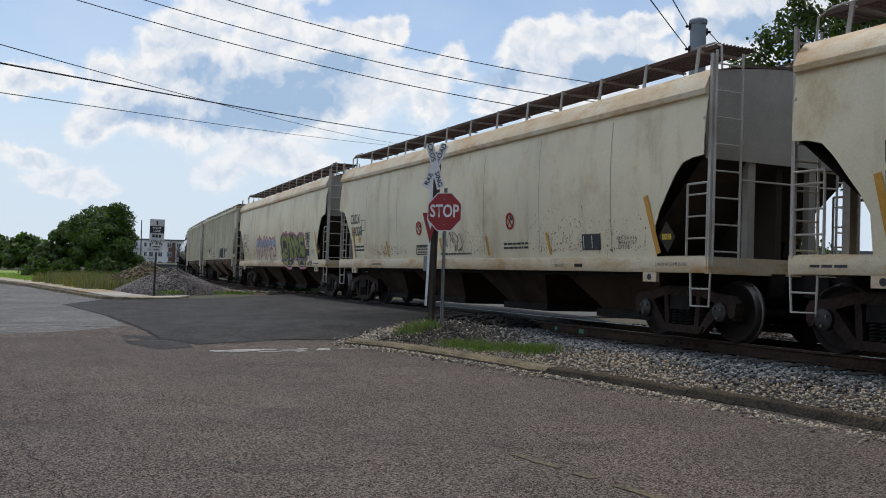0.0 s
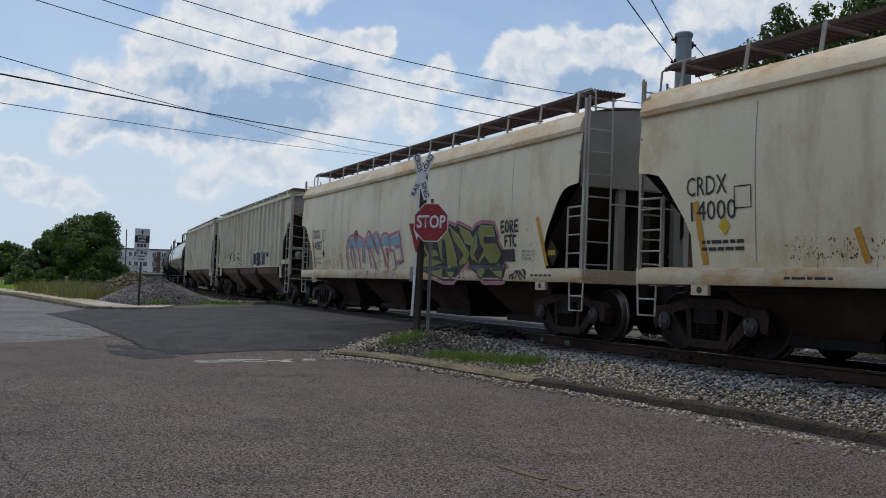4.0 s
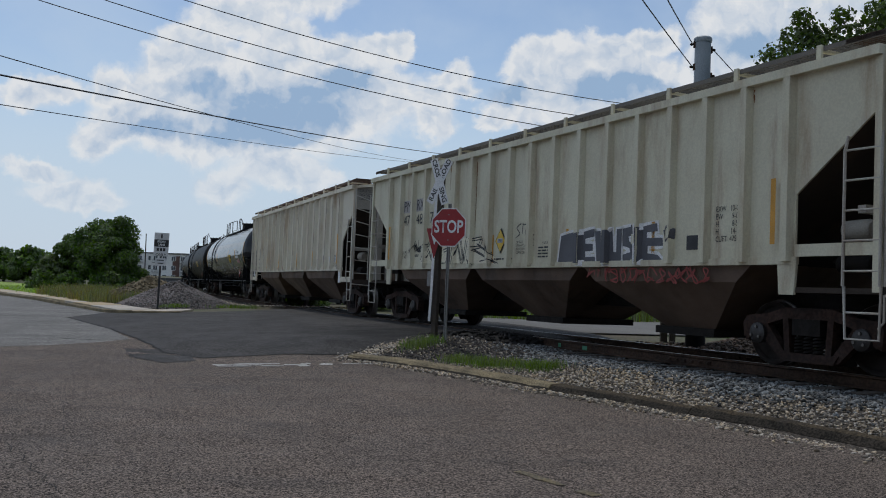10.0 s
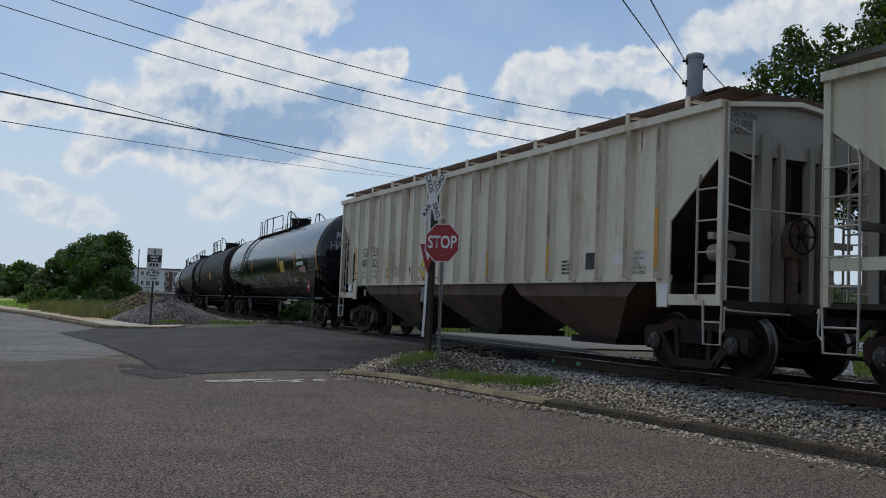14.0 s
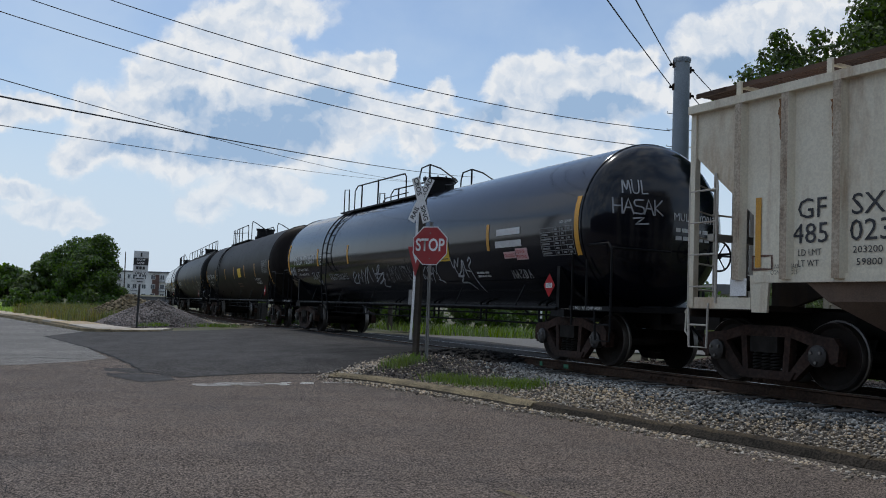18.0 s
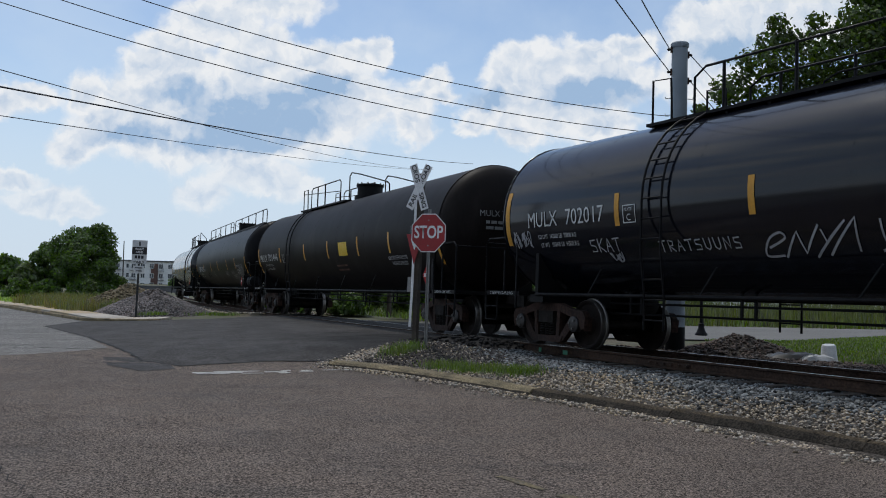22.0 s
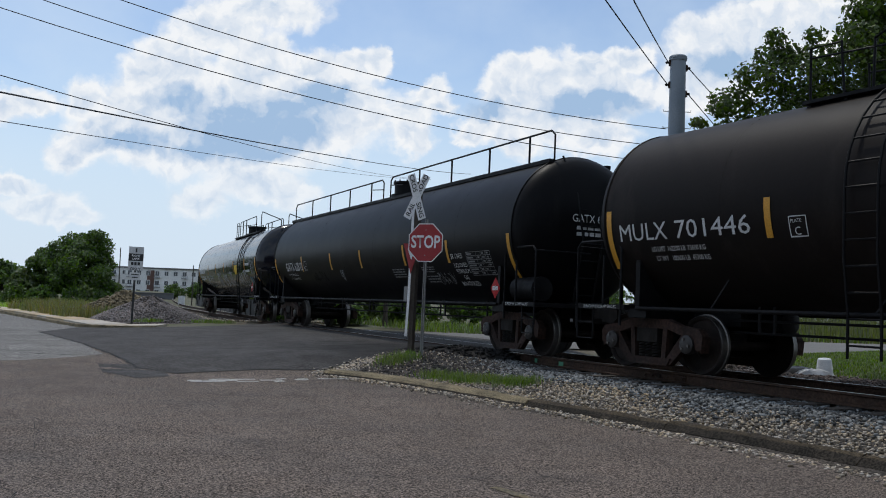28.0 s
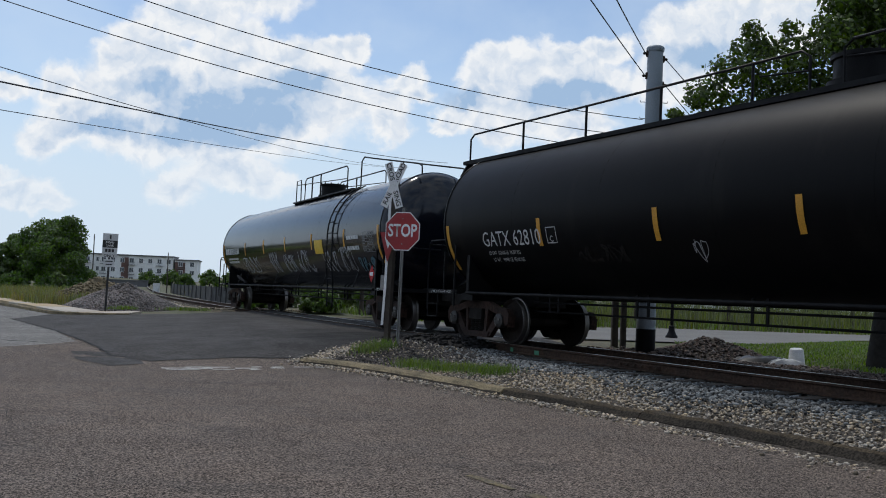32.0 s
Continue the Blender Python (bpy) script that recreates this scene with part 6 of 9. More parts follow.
def curved(pts, n=5):
    """A smooth hand stroke through the points."""
    q = [pts[0]] + list(pts) + [pts[-1]]
    out = []
    for a, b, c, d in zip(q[:-3], q[1:-2], q[2:-1], q[3:]):
        for i in range(n):
            t = i / n
            out.append(tuple(0.5 * (2 * b[k] + (c[k] - a[k]) * t + (2 * a[k] - 5 * b[k] + 4 * c[k] - d[k]) * t * t + (3 * b[k] - a[k] - 3 * c[k] + d[k]) * t ** 3) for k in (0, 1)))
    return out + [pts[-1]]


GLYPHS = {
    "R": [[(0.1, 0), (0.1, 1), (0.8, 0.9), (0.75, 0.55), (0.15, 0.5), (0.9, 0)]],
    "F": [[(0.9, 1), (0.1, 0.95), (0.1, 0)], [(0.1, 0.5), (0.75, 0.52)]],
    "T": [[(0.0, 0.95), (1.0, 1)], [(0.5, 1), (0.45, 0)]],
    "C": [[(0.9, 0.9), (0.2, 1), (0.05, 0.4), (0.3, 0), (0.95, 0.1)]],
    "A": [[(0.0, 0), (0.45, 1), (0.9, 0)], [(0.2, 0.4), (0.75, 0.4)]],
    "K": [[(0.1, 0), (0.1, 1)], [(0.85, 1), (0.12, 0.45), (0.9, 0)]],
    "L": [[(0.1, 1), (0.1, 0), (0.85, 0.05)]],
    "Y": [[(0.05, 1), (0.45, 0.5)], [(0.9, 1), (0.3, 0)]],
    "H": [[(0.1, 0), (0.1, 1)], [(0.85, 0), (0.85, 1)], [(0.1, 0.5), (0.85, 0.5)]],
    "E": [[(0.9, 1), (0.1, 0.95), (0.05, 0), (0.95, 0.05)], [(0.1, 0.5), (0.75, 0.52)]],
    "N": [[(0.05, 0), (0.1, 1), (0.8, 0.05), (0.9, 1)]],
    "S": [[(0.9, 0.95), (0.1, 0.9), (0.15, 0.55), (0.85, 0.45), (0.85, 0.05), (0.05, 0.05)]],
    "Z": [[(0.1, 0.95), (0.9, 0.95), (0.15, 0.5), (0.8, 0.42), (0.1, 0.0), (0.9, 0.05)]],
    "M": [[(0.0, 0), (0.15, 0.95), (0.5, 0.25), (0.8, 0.95), (1.0, 0)]],
    "O": [[(0.5, 1), (0.1, 0.8), (0.05, 0.25), (0.5, 0), (0.9, 0.25), (0.9, 0.75), (0.5, 1)]],
    "I": [[(0.5, 0), (0.5, 1)]],
    "G": [[(0.9, 0.85), (0.45, 1), (0.08, 0.7), (0.08, 0.25), (0.5, 0), (0.92, 0.2), (0.9, 0.5), (0.55, 0.5)]],
    "D": [[(0.1, 0), (0.1, 1), (0.7, 0.85), (0.85, 0.45), (0.6, 0.05), (0.1, 0)]],
    "U": [[(0.05, 1), (0.1, 0.2), (0.5, 0), (0.85, 0.2), (0.9, 1)]],
}


def glyphs(word, x0, x1, z0, z1, shrink=0.86):
    w = (x1 - x0) / len(word)
    return [[(x0 + w * (i + 0.5 + (p - 0.5) * shrink), z0 + q * (z1 - z0)) for p, q in st] for i, c in enumerate(word) for st in GLYPHS[c]]


# -- trucks, shared by all cars --
def truck_meshes():
    side = Shape()
    t = 0.13
    side.prism([(-1.2, 0.60), (-1.12, 0.70), (-0.72, 0.74), (-0.40, 0.83), (0.40, 0.83), (0.72, 0.74), (1.12, 0.70), (1.2, 0.60), (1.18, 0.40),
                (1.08, 0.36), (0.98, 0.55), (0.70, 0.60), (0.42, 0.68), (-0.42, 0.68), (-0.70, 0.60), (-0.98, 0.55), (-1.08, 0.36), (-1.18, 0.40)], -t / 2, t / 2)
    for s in (-1, 1):
        side.prism([(s * 0.98, 0.56), (s * 0.74, 0.60), (s * 0.36, 0.16), (s * 0.50, 0.12)], -t / 2 + 0.01, t / 2 - 0.01)
        side.prism([(s * 0.44, 0.70), (s * 0.34, 0.70), (s * 0.30, 0.18), (s * 0.40, 0.18)], -t / 2 - 0.004, t / 2 + 0.004)
        side.prism([(s * 1.19, 0.58), (s * 0.74, 0.58), (s * 0.74, 0.50), (s * 1.16, 0.34)], -t / 2 + 0.02, t / 2 + 0.05)
    side.prism([(-0.52, 0.22), (0.52, 0.22), (0.44, 0.10), (-0.44, 0.10)], -t / 2 - 0.01, t / 2 + 0.01)
    bol = Shape()
    bol.box(-0.24, 0.24, -1.12, 1.12, 0.46, 0.68)
    bol.lathe([(0.68, 0.34), (0.80, 0.34), (0.84, 0.22)], 16, "z")
    wh = Shape()
    for s in (-1, 1):
        pr = [(0.675, 0.12), (0.69, 0.36), (0.675, 0.41), (0.665, 0.46), (0.675, 0.487), (0.705, 0.480), (0.715, 0.458), (0.80, 0.452), (0.815, 0.44), (0.80, 0.40), (0.765, 0.38), (0.745, 0.20), (0.80, 0.15), (0.84, 0.11)]
        wh.lathe([(s * a, r) for a, r in pr[:5]], 32, "y", caps=False)
        wh.lathe([(s * a, r) for a, r in pr[4:9]], 32, "y", mi=1, caps=False)
        wh.lathe([(s * a, r) for a, r in pr[8:]], 32, "y", caps=False)
        for k in range(5):
            a = k * 1.2566
            wh.box(-0.02, 0.02, s * 0.735 - 0.02, s * 0.755 + 0.02, 0.22, 0.36, m=Matrix.Rotation(a, 4, "Y"))
    wh.lathe([(-1.06, 0.075), (1.06, 0.075)], 12, "y")
    for s in (-1, 1):
        wh.lathe([(s * (1.0 + a), r) for a, r in ((0.0, 0.145), (0.12, 0.145), (0.135, 0.12), (0.15, 0.06))], 14, "y", mi=2)
        for k in range(3):
            a = k * 2.0944 + 0.5
            wh.lathe([(s * 1.13, 0.022), (s * 1.165, 0.022)], 6, "y", (0.085 * math.cos(a), 0, 0.085 * math.sin(a)), mi=1)
    spr = Shape()
    n = 44
    spr.tube([(0.062 * math.cos(i * 0.78), 0.062 * math.sin(i * 0.78), 0.215 + 0.245 * i / n) for i in range(n + 1)], 0.017, 5)
    brake = Shape()
    brake.box(-0.98, 0.98, -0.60, -0.52, 0.30, 0.40)
    brake.box(-0.55, -0.45, -0.9, 0.9, 0.28, 0.40).box(0.45, 0.55, -0.9, 0.9, 0.28, 0.40)
    return (side.mesh("side_frame", TRUCK, 35), bol.mesh("truck", DUSTY_BLACK, 35), wh.mesh("wheelset", [WHEEL, TREAD, BEARING], 40),
            spr.mesh("spring", DUSTY_BLACK, 60), brake.mesh("brake_rigging", DUSTY_BLACK))


SIDE_M, BOLSTER_M, WHEEL_M, SPRING_M, BRAKE_M = truck_meshes()
spinners = []


def add_truck(car, x, uc):
    tr = part("truck", BOLSTER_M, None, car, m=pose(x, 0, 0))
    for s in (-1, 1):
        part("side_frame", SIDE_M, None, tr, "rust-brown cast steel side frame", m=pose(0, s * 1.02, 0))
        for dx in (-0.16, 0.0, 0.16):
            part("spring", SPRING_M, None, tr, m=pose(dx, s * 1.04, 0))
    part("brake_rigging", BRAKE_M, None, tr)
    for dx in (-0.889, 0.889):
        w = part("wheelset", WHEEL_M, None, tr, "steel wheels with worn bright treads", m=pose(dx, 0, 0.457))
        spinners.append((w, dx, uc))
    return tr


def coupler(car, x):
    s = 1 if x > 0 else -1
    c = Shape()
    c.box(min(x, x + s * 0.75), max(x, x + s * 0.75), -0.10, 0.10, 0.78, 0.98)
    c.prism([(x + s * 0.70, 0.16), (x + s * 1.02, 0.20), (x + s * 1.05, 0.02), (x + s * 0.93, -0.02), (x + s * 0.95, -0.17), (x + s * 0.70, -0.17)], 0.72, 1.02, "xy")
    c.box(min(x, x - s * 0.25), max(x, x - s * 0.25), -0.32, 0.32, 0.68, 1.05)
    part("coupler", c, DUSTY_BLACK, car, "dusty steel knuckle coupler", 30)
    h = Shape()
    h.tube([(x, 0.35, 0.75), (x + s * 0.3, 0.38, 0.5), (x + s * 0.7, 0.3, 0.35), (x + s * 1.0, 0.15, 0.38)], 0.025, 6)
    part("air_hose", h, BLACK, car, smooth=60)


def ladder(car, pts_a, pts_b, n, mat_, name="ladder", r=0.020, rung=0.014, flat=False):
    """Two stiles and n rungs between them."""
    s = Shape()
    for pts in (pts_a, pts_b):
        if flat:
            for p, q in zip(pts[:-1], pts[1:]):
                d = Vector(q) - Vector(p)
                s.box(min(p[0], q[0]) - 0.03, max(p[0], q[0]) + 0.03, p[1] - 0.02, p[1] + 0.02, min(p[2], q[2]), max(p[2], q[2]))
        else:
            s.tube(pts, r, 6)

    def at(pts, f):
        L = [0.0]
        for p, q in zip(pts[:-1], pts[1:]):
            L.append(L[-1] + (Vector(q) - Vector(p)).length)
        d = f * L[-1]
        for i in range(len(pts) - 1):
            if d <= L[i + 1] + 1e-9:
                return Vector(pts[i]).lerp(Vector(pts[i + 1]), (d - L[i]) / max(1e-6, L[i + 1] - L[i]))
        return Vector(pts[-1])
    for i in range(n):
        f = (i + 0.5) / n
        s.tube([at(pts_a, f), at(pts_b, f)], rung, 6)
    return part(name, s, mat_, car, smooth=40)


def stirrup(car, x0, x1, y, z0, z1, mat_):
    s = Shape()
    s.tube([(x0, y, z0), (x0 + 0.03, y, z1), (x1, y, z1), (x1 + 0.02, y, z0)], 0.018, 6)
    s.tube([(x0 + 0.015, y, (z0 + z1) / 2), (x1 + 0.01, y, (z0 + z1) / 2)], 0.014, 6)
    part("step", s, mat_, car, smooth=40)


def grating(name, car, x0, x1, y0, y1, z, gap=0.11, mat_=None):
    s = Shape()
    for y in np.linspace(y0, y1, max(2, int((y1 - y0) / 0.07) + 1)):
        s.box(x0, x1, y - 0.006, y + 0.006, z - 0.022, z + 0.012)
    for x in np.arange(x0, x1 + 0.01, gap):
        s.box(x - 0.006, x + 0.006, y0, y1, z - 0.016, z + 0.008)
    for y in (y0, y1):
        s.box(x0, x1, y - 0.012, y + 0.012, z - 0.05, z + 0.015)
    return part(name, s, mat_ or GRATE, car)


def brake_wheel(car, x, y, z, mat_=None):
    s = Shape()
    ring = [(x, y + 0.26 * math.cos(a), z + 0.26 * math.sin(a)) for a in np.linspace(0, 6.28319, 25)]
    s.tube(ring, 0.018, 6)
    for k in range(6):
        a = k * 1.0472
        s.tube([(x - 0.03, y, z), (x, y + 0.26 * math.cos(a), z + 0.26 * math.sin(a))], 0.012, 5)
    s.lathe([(x - 0.12, 0.05), (x + 0.02, 0.05)], 10, "x", (0, y, z))
    part("brake_wheel", s, mat_ or DUSTY_BLACK, car, "dark spoked hand brake wheel", 40)


def no_hammer(car, x, z, put):
    s = Shape()
    ribbon(s, [(x + 0.15 * math.cos(a), z + 0.15 * math.sin(a)) for a in np.linspace(0, 6.28319, 21)], 0.045, put, 0.012)
    ribbon(s, [(x - 0.11, z + 0.11), (x + 0.11, z - 0.11)], 0.035, put, 0.016)
    part("warning_mark", s, LETTER_R, car, "red round no-hammer mark")
    k = Shape()
    ribbon(k, [(x - 0.08, z - 0.09), (x + 0.06, z + 0.07)], 0.025, put, 0.014)
    ribbon(k, [(x + 0.02, z + 0.10), (x + 0.10, z + 0.03)], 0.05, put, 0.014)
    part("hammer_mark", k, LETTER, car)


def diamond(car, x, z, r, put, outer, inner, mark, tall=1.0):
    s = Shape()
    for (a, b) in (((-r, 0), (0, r * tall)), ((0, r * tall), (r, 0)), ((r, 0), (0, -r * tall)), ((0, -r * tall), (-r, 0))):
        s.add([put(x, z, 0.014), put(x + a[0], z + a[1], 0.012), put(x + b[0], z + b[1], 0.012)], [(0, 1, 2)])
    pl = part("placard", s, outer, car, "diamond hazard placard")
    k = Shape()
    panel(k, x - r * 0.55, x + r * 0.55, z - r * 0.22, z + r * 0.22, put, 0.020, n=2)
    part("placard_panel", k, inner, pl)
    if mark:
        me = text_mesh(mark, r * 0.5, lambda a, b: put(x + a * 0.85, z - r * 0.17 + b, 0.026), LETTER, align="CENTER")
        part("placard_number", me, None, pl)
    return pl


# -- smooth-sided hopper --
ACF_Y = ([1.27, 1.5, 1.8, 2.2, 2.6, 3.0, 3.3, 3.55, 3.68], [1.50, 1.525, 1.553, 1.585, 1.60, 1.595, 1.577, 1.55, 1.525])


def acf_put(x, z, lift=0.01):
    if z < 1.29:
        return Vector((x, -(1.535 + lift), z))
    return Vector((x, -(float(np.interp(z, *ACF_Y)) + lift), z))


def smooth_hopper(name, label, uc, marks):
    car = thing(name, label, "hopper car", "freight train")
    E0, E1 = 8.38, 7.22
    zs = [1.27, 1.40, 1.6, 1.76, 2.0, 2.25, 2.5, 2.68, 2.74, 2.76, 3.0, 3.3, 3.55, 3.68]

    def xe(z):
        return float(np.interp(z, [1.27, 1.76, 1.9, 2.6, 2.70, 2.745, 2.76], [E1, E1 + 0.01, E1 + 0.06, 7.80, 7.93, 8.15, E0]))
    cols = np.concatenate([[-1, -0.985, -0.95, -0.9], np.linspace(-0.8, 0.8, 9), [0.9, 0.95, 0.985, 1]])
    for s in (-1, 1):
        sh = Shape()
        rows_ = [[Vector((c * xe(z), s * float(np.interp(z, *ACF_Y)), z)) for c in cols] for z in zs]
        inner = [[Vector((p.x, p.y - s * 0.012, p.z)) for p in r] for r in rows_]
        n = len(cols)
        for grid in (rows_, inner):
            sh.add([p for r in grid for p in r], [(i * n + j, i * n + j + 1, (i + 1) * n + j + 1, (i + 1) * n + j) for i in range(len(zs) - 1) for j in range(n - 1)])
        part("side_sheet", sh, CREAM, car, "smooth bulging cream steel side with rust streaks", 50)
    # weld seams on the near side
    for x in (-6.0, -3.65, -1.2, 1.35, 3.67, 6.03):
        sm = Shape()
        for i in range(16):
            a, b = 1.35 + 2.2 * i / 16, 1.35 + 2.2 * (i + 1) / 16
            w = 0.022 * math.sin(3.14159 * i / 16)
            sm.add([acf_put(x - 0.008 + w, a, 0.003), acf_put(x + 0.008 + w, a, 0.003), acf_put(x + 0.008 + w, b, 0.003), acf_put(x - 0.008 + w, b, 0.003)], [(0, 1, 2, 3)])
        part("weld_seam", sm, END_GREY, car)
    # eave cap and roof
    for s in (-1, 1):
        cap = Shape()
        pr = [(1.50, 3.64), (1.60, 3.66), (1.61, 3.74), (1.53, 3.92), (1.40, 4.06), (1.34, 4.05)]
        cap.loft([[Vector((x, s * a, b)) for a, b in pr] for x in (-E0, -4, 0, 4, E0)])
        part("eave", cap, CREAM_SILL, car, "cream eave cap stained by rust", 30)
    roof = Shape()
    pr = [(-1.36, 4.04), (-0.9, 4.16), (0, 4.24), (0.9, 4.16), (1.36, 4.04), (0.9, 4.12), (0, 4.20), (-0.9, 4.12)]
    roof.loft([[Vector((x, a, b)) for a, b in pr] for x in (-E0, E0)])
    part("roof", roof, GRATE, car, smooth=30)
    hatch = Shape()
    hatch.box(-6.9, 6.9, -0.26, 0.26, 4.24, 4.36)
    part("roof_hatch", hatch, END_GREY, car)
    for s in (-1, 1):
        grating("running_board", car, -8.25, 8.25, s * 0.90 - 0.32, s * 0.90 + 0.32, 4.47, 0.12)
        for x in np.linspace(-7.8, 7.8, 13):
            st = Shape()
            st.prism([(x - 0.035, 4.02), (x + 0.035, 4.02), (x + 0.105, 4.47), (x + 0.035, 4.47)], s * 1.30 - 0.01, s * 1.30 + 0.01)
            st.box(x + 0.02, x + 0.10, min(s * 0.5, s * 1.30), max(s * 0.5, s * 1.30), 4.40, 4.43)
            part("bracket", st, LADDER, car)
        for xx in (-1, 1):
            rl = Shape()
            rl.tube([(xx * 8.33, s * 1.25, 4.05), (xx * 8.30, s * 1.24, 4.42), (xx * 8.10, s * 1.2, 4.52), (xx * 7.6, s * 1.2, 4.52)], 0.018, 6)
            part("grab_rail", rl, LADDER, car, smooth=40)
    # side sills, pipe, jacking pads
    for s in (-1, 1):
        sl = Shape()
        pr = [(1.40, 1.03), (1.53, 1.03), (1.545, 1.06), (1.54, 1.22), (1.52, 1.27), (1.40, 1.29)]
        sl.loft([[Vector((x, s * a, b)) for a, b in pr] for x in (-8.42, -4, 0, 4, 8.42)])
        part("side_sill", sl, CREAM_SILL, car, "cream side sill with rust along its edge", 30)
        for x in (-7.05, 7.09):
            pad = Shape()
            pad.prism([(x - 0.17, 1.03), (x - 0.17, 0.88), (x + 0.17, 0.88), (x + 0.17, 1.03)], s * 1.50 - 0.03, s * 1.50 + 0.03)
            pp = part("jacking_pad", pad, CREAM_SILL, car)
            hole = Shape()
            hole.lathe([(s * 1.532, 0.05), (s * 1.540, 0.05)], 12, "y", (x, 0, 0.955))
            part("pad_hole", hole, SIGN_BLACK, pp)
        pipe = Shape()
        pipe.tube([(-7.0, s * 1.38, 0.985), (7.0, s * 1.38, 0.985)], 0.025, 6)
        part("brake_pipe", pipe, DUSTY_BLACK, car, smooth=40)
    # hopper bays
    for x in (-5.5, -1.9, 1.9, 5.5):
        b = Shape()
        top, bot = [(-1.68, -1.38), (1.68, -1.38), (1.68, 1.38), (-1.68, 1.38)], [(-0.80, -0.72), (0.80, -0.72), (0.80, 0.72), (-0.80, 0.72)]
        b.loft([[Vector((x + p, q, 1.25)) for p, q in top], [Vector((x + p, q, 0.36)) for p, q in bot]])
        bay = part("hopper_bay", b, BAY_BROWN, car, "brown outlet hopper, grime and under-car shade in its colour", 20)
        g = Shape()
        g.box(x - 0.92, x + 0.92, -0.80, 0.80, 0.22, 0.36).box(x - 1.15, x - 0.92, -0.5, 0.5, 0.24, 0.33)
        part("outlet_gate", g, DUSTY_BLACK, bay)
    sp = Shape()
    for s in (-1, 1):
        sp.box(-8.7, 8.7, s * 0.30 - 0.02, s * 0.30 + 0.02, 0.72, 1.05)
    part("centre_sill", sp, DUSTY_BLACK, car)
    # ends: slope sheets, end posts, ladders
    for e in (-1, 1):
        sl = Shape()
        y0, y1 = 1.52, 1.40
        sl.add([(e * 8.30, -y0, 2.75), (e * 8.30, y0, 2.75), (e * 6.55, y1, 1.20), (e * 6.55, -y1, 1.20),
                (e * 8.27, -y0, 2.75), (e * 8.27, y0, 2.75), (e * 6.52, y1, 1.20), (e * 6.52, -y1, 1.20)], [(0, 1, 2, 3), (4, 5, 6, 7)])
        part("slope_sheet", sl, SLOPE_DARK, car, "end slope sheet, grime and shade in its dark colour")
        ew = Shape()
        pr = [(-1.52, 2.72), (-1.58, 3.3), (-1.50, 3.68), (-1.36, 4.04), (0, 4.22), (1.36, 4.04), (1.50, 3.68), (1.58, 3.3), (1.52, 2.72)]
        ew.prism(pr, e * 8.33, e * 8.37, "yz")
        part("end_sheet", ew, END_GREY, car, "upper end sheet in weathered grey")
        fr = Shape()
        fr.box(min(e * 7.3, e * 8.45), max(e * 7.3, e * 8.45), -1.50, 1.50, 1.05, 1.12)
        fr.box(min(e * 8.38, e * 8.46), max(e * 8.38, e * 8.46), -1.53, 1.53, 1.02, 1.27)
        part("end_platform", fr, CREAM_SILL, car)
        for y in (-0.62, 0.62):
            po = Shape()
            po.box(min(e * 8.20, e * 8.32), max(e * 8.20, e * 8.32), y - 0.07, y + 0.07, 1.12, 4.05)
            part("end_post", po, END_GREY, car)
        web = Shape()
        web.prism([(e * 8.25, 2.70), (e * 8.25, 1.12), (e * 7.9, 1.12), (e * 6.75, 1.35)], -0.06, 0.06)
        part("gusset", web, SLOPE_DARK, car)
        for s in (-1, 1):
            ladder(car, [(e * 7.93, s * 1.50, 1.05), (e * 7.93, s * 1.50, 2.36)], [(e * 8.40, s * 1.52, 1.05), (e * 8.40, s * 1.52, 2.36)], 4, LADDER)
            top = Shape()
            top.tube([(e * 7.93, s * 1.50, 2.36), (e * 8.40, s * 1.52, 2.36)], 0.018, 6)
            part("grab_bar", top, LADDER, car)
            st = Shape()
            st.box(min(e * 8.39, e * 8.45), max(e * 8.39, e * 8.45), s * 1.50 - 0.025, s * 1.50 + 0.025, 1.05, 4.25)
            part("corner_post", st, LADDER, car)
            ladder(car, [(e * 8.47, s * 1.47, 1.15), (e * 8.47, s * 1.47, 4.30)], [(e * 8.47, s * 0.98, 1.15), (e * 8.47, s * 0.98, 4.30)], 8, LADDER, "end_ladder")
            stirrup(car, e * 8.03 if e > 0 else e * 8.45, e * 8.45 if e > 0 else e * 8.03, s * 1.50, 1.05, 0.54, LADDER)
        rail = Shape()
        rail.tube([(e * 8.47, -0.98, 2.42), (e * 8.47, 0.98, 2.42)], 0.016, 6)
        part("end_rail", rail, LADDER, car)
        coupler(car, e * 8.45)
    brake_wheel(car, -8.62, 0.55, 2.0)
    for x in (-7.35, 7.35):
        add_truck(car, x, uc)
    tk = Shape()
    tk.lathe([(6.7, 0.2), (7.8, 0.2)], 14, "x", (0, 0.75, 1.4))
    part("air_reservoir", tk, DUSTY_BLACK, car, smooth=40)
    marks(car)
    return car


def hopper_common(car, put):
    for x0, x1 in ((-7.10, -6.95), (7.03, 7.28)):
        decal("reflective_stripe", car, STRIPE, [[(x0, 2.2), (x1, 1.36)]], put, 0.010, 0.11, "faded yellow reflective stripe")
    for x in (-4.4, -0.9, 1.45, 3.95):
        decal("reflective_stripe", car, STRIPE, [[(x, 1.72), (x + 0.12, 1.36)]], put, 0.010, 0.09, "faded yellow reflective stripe")


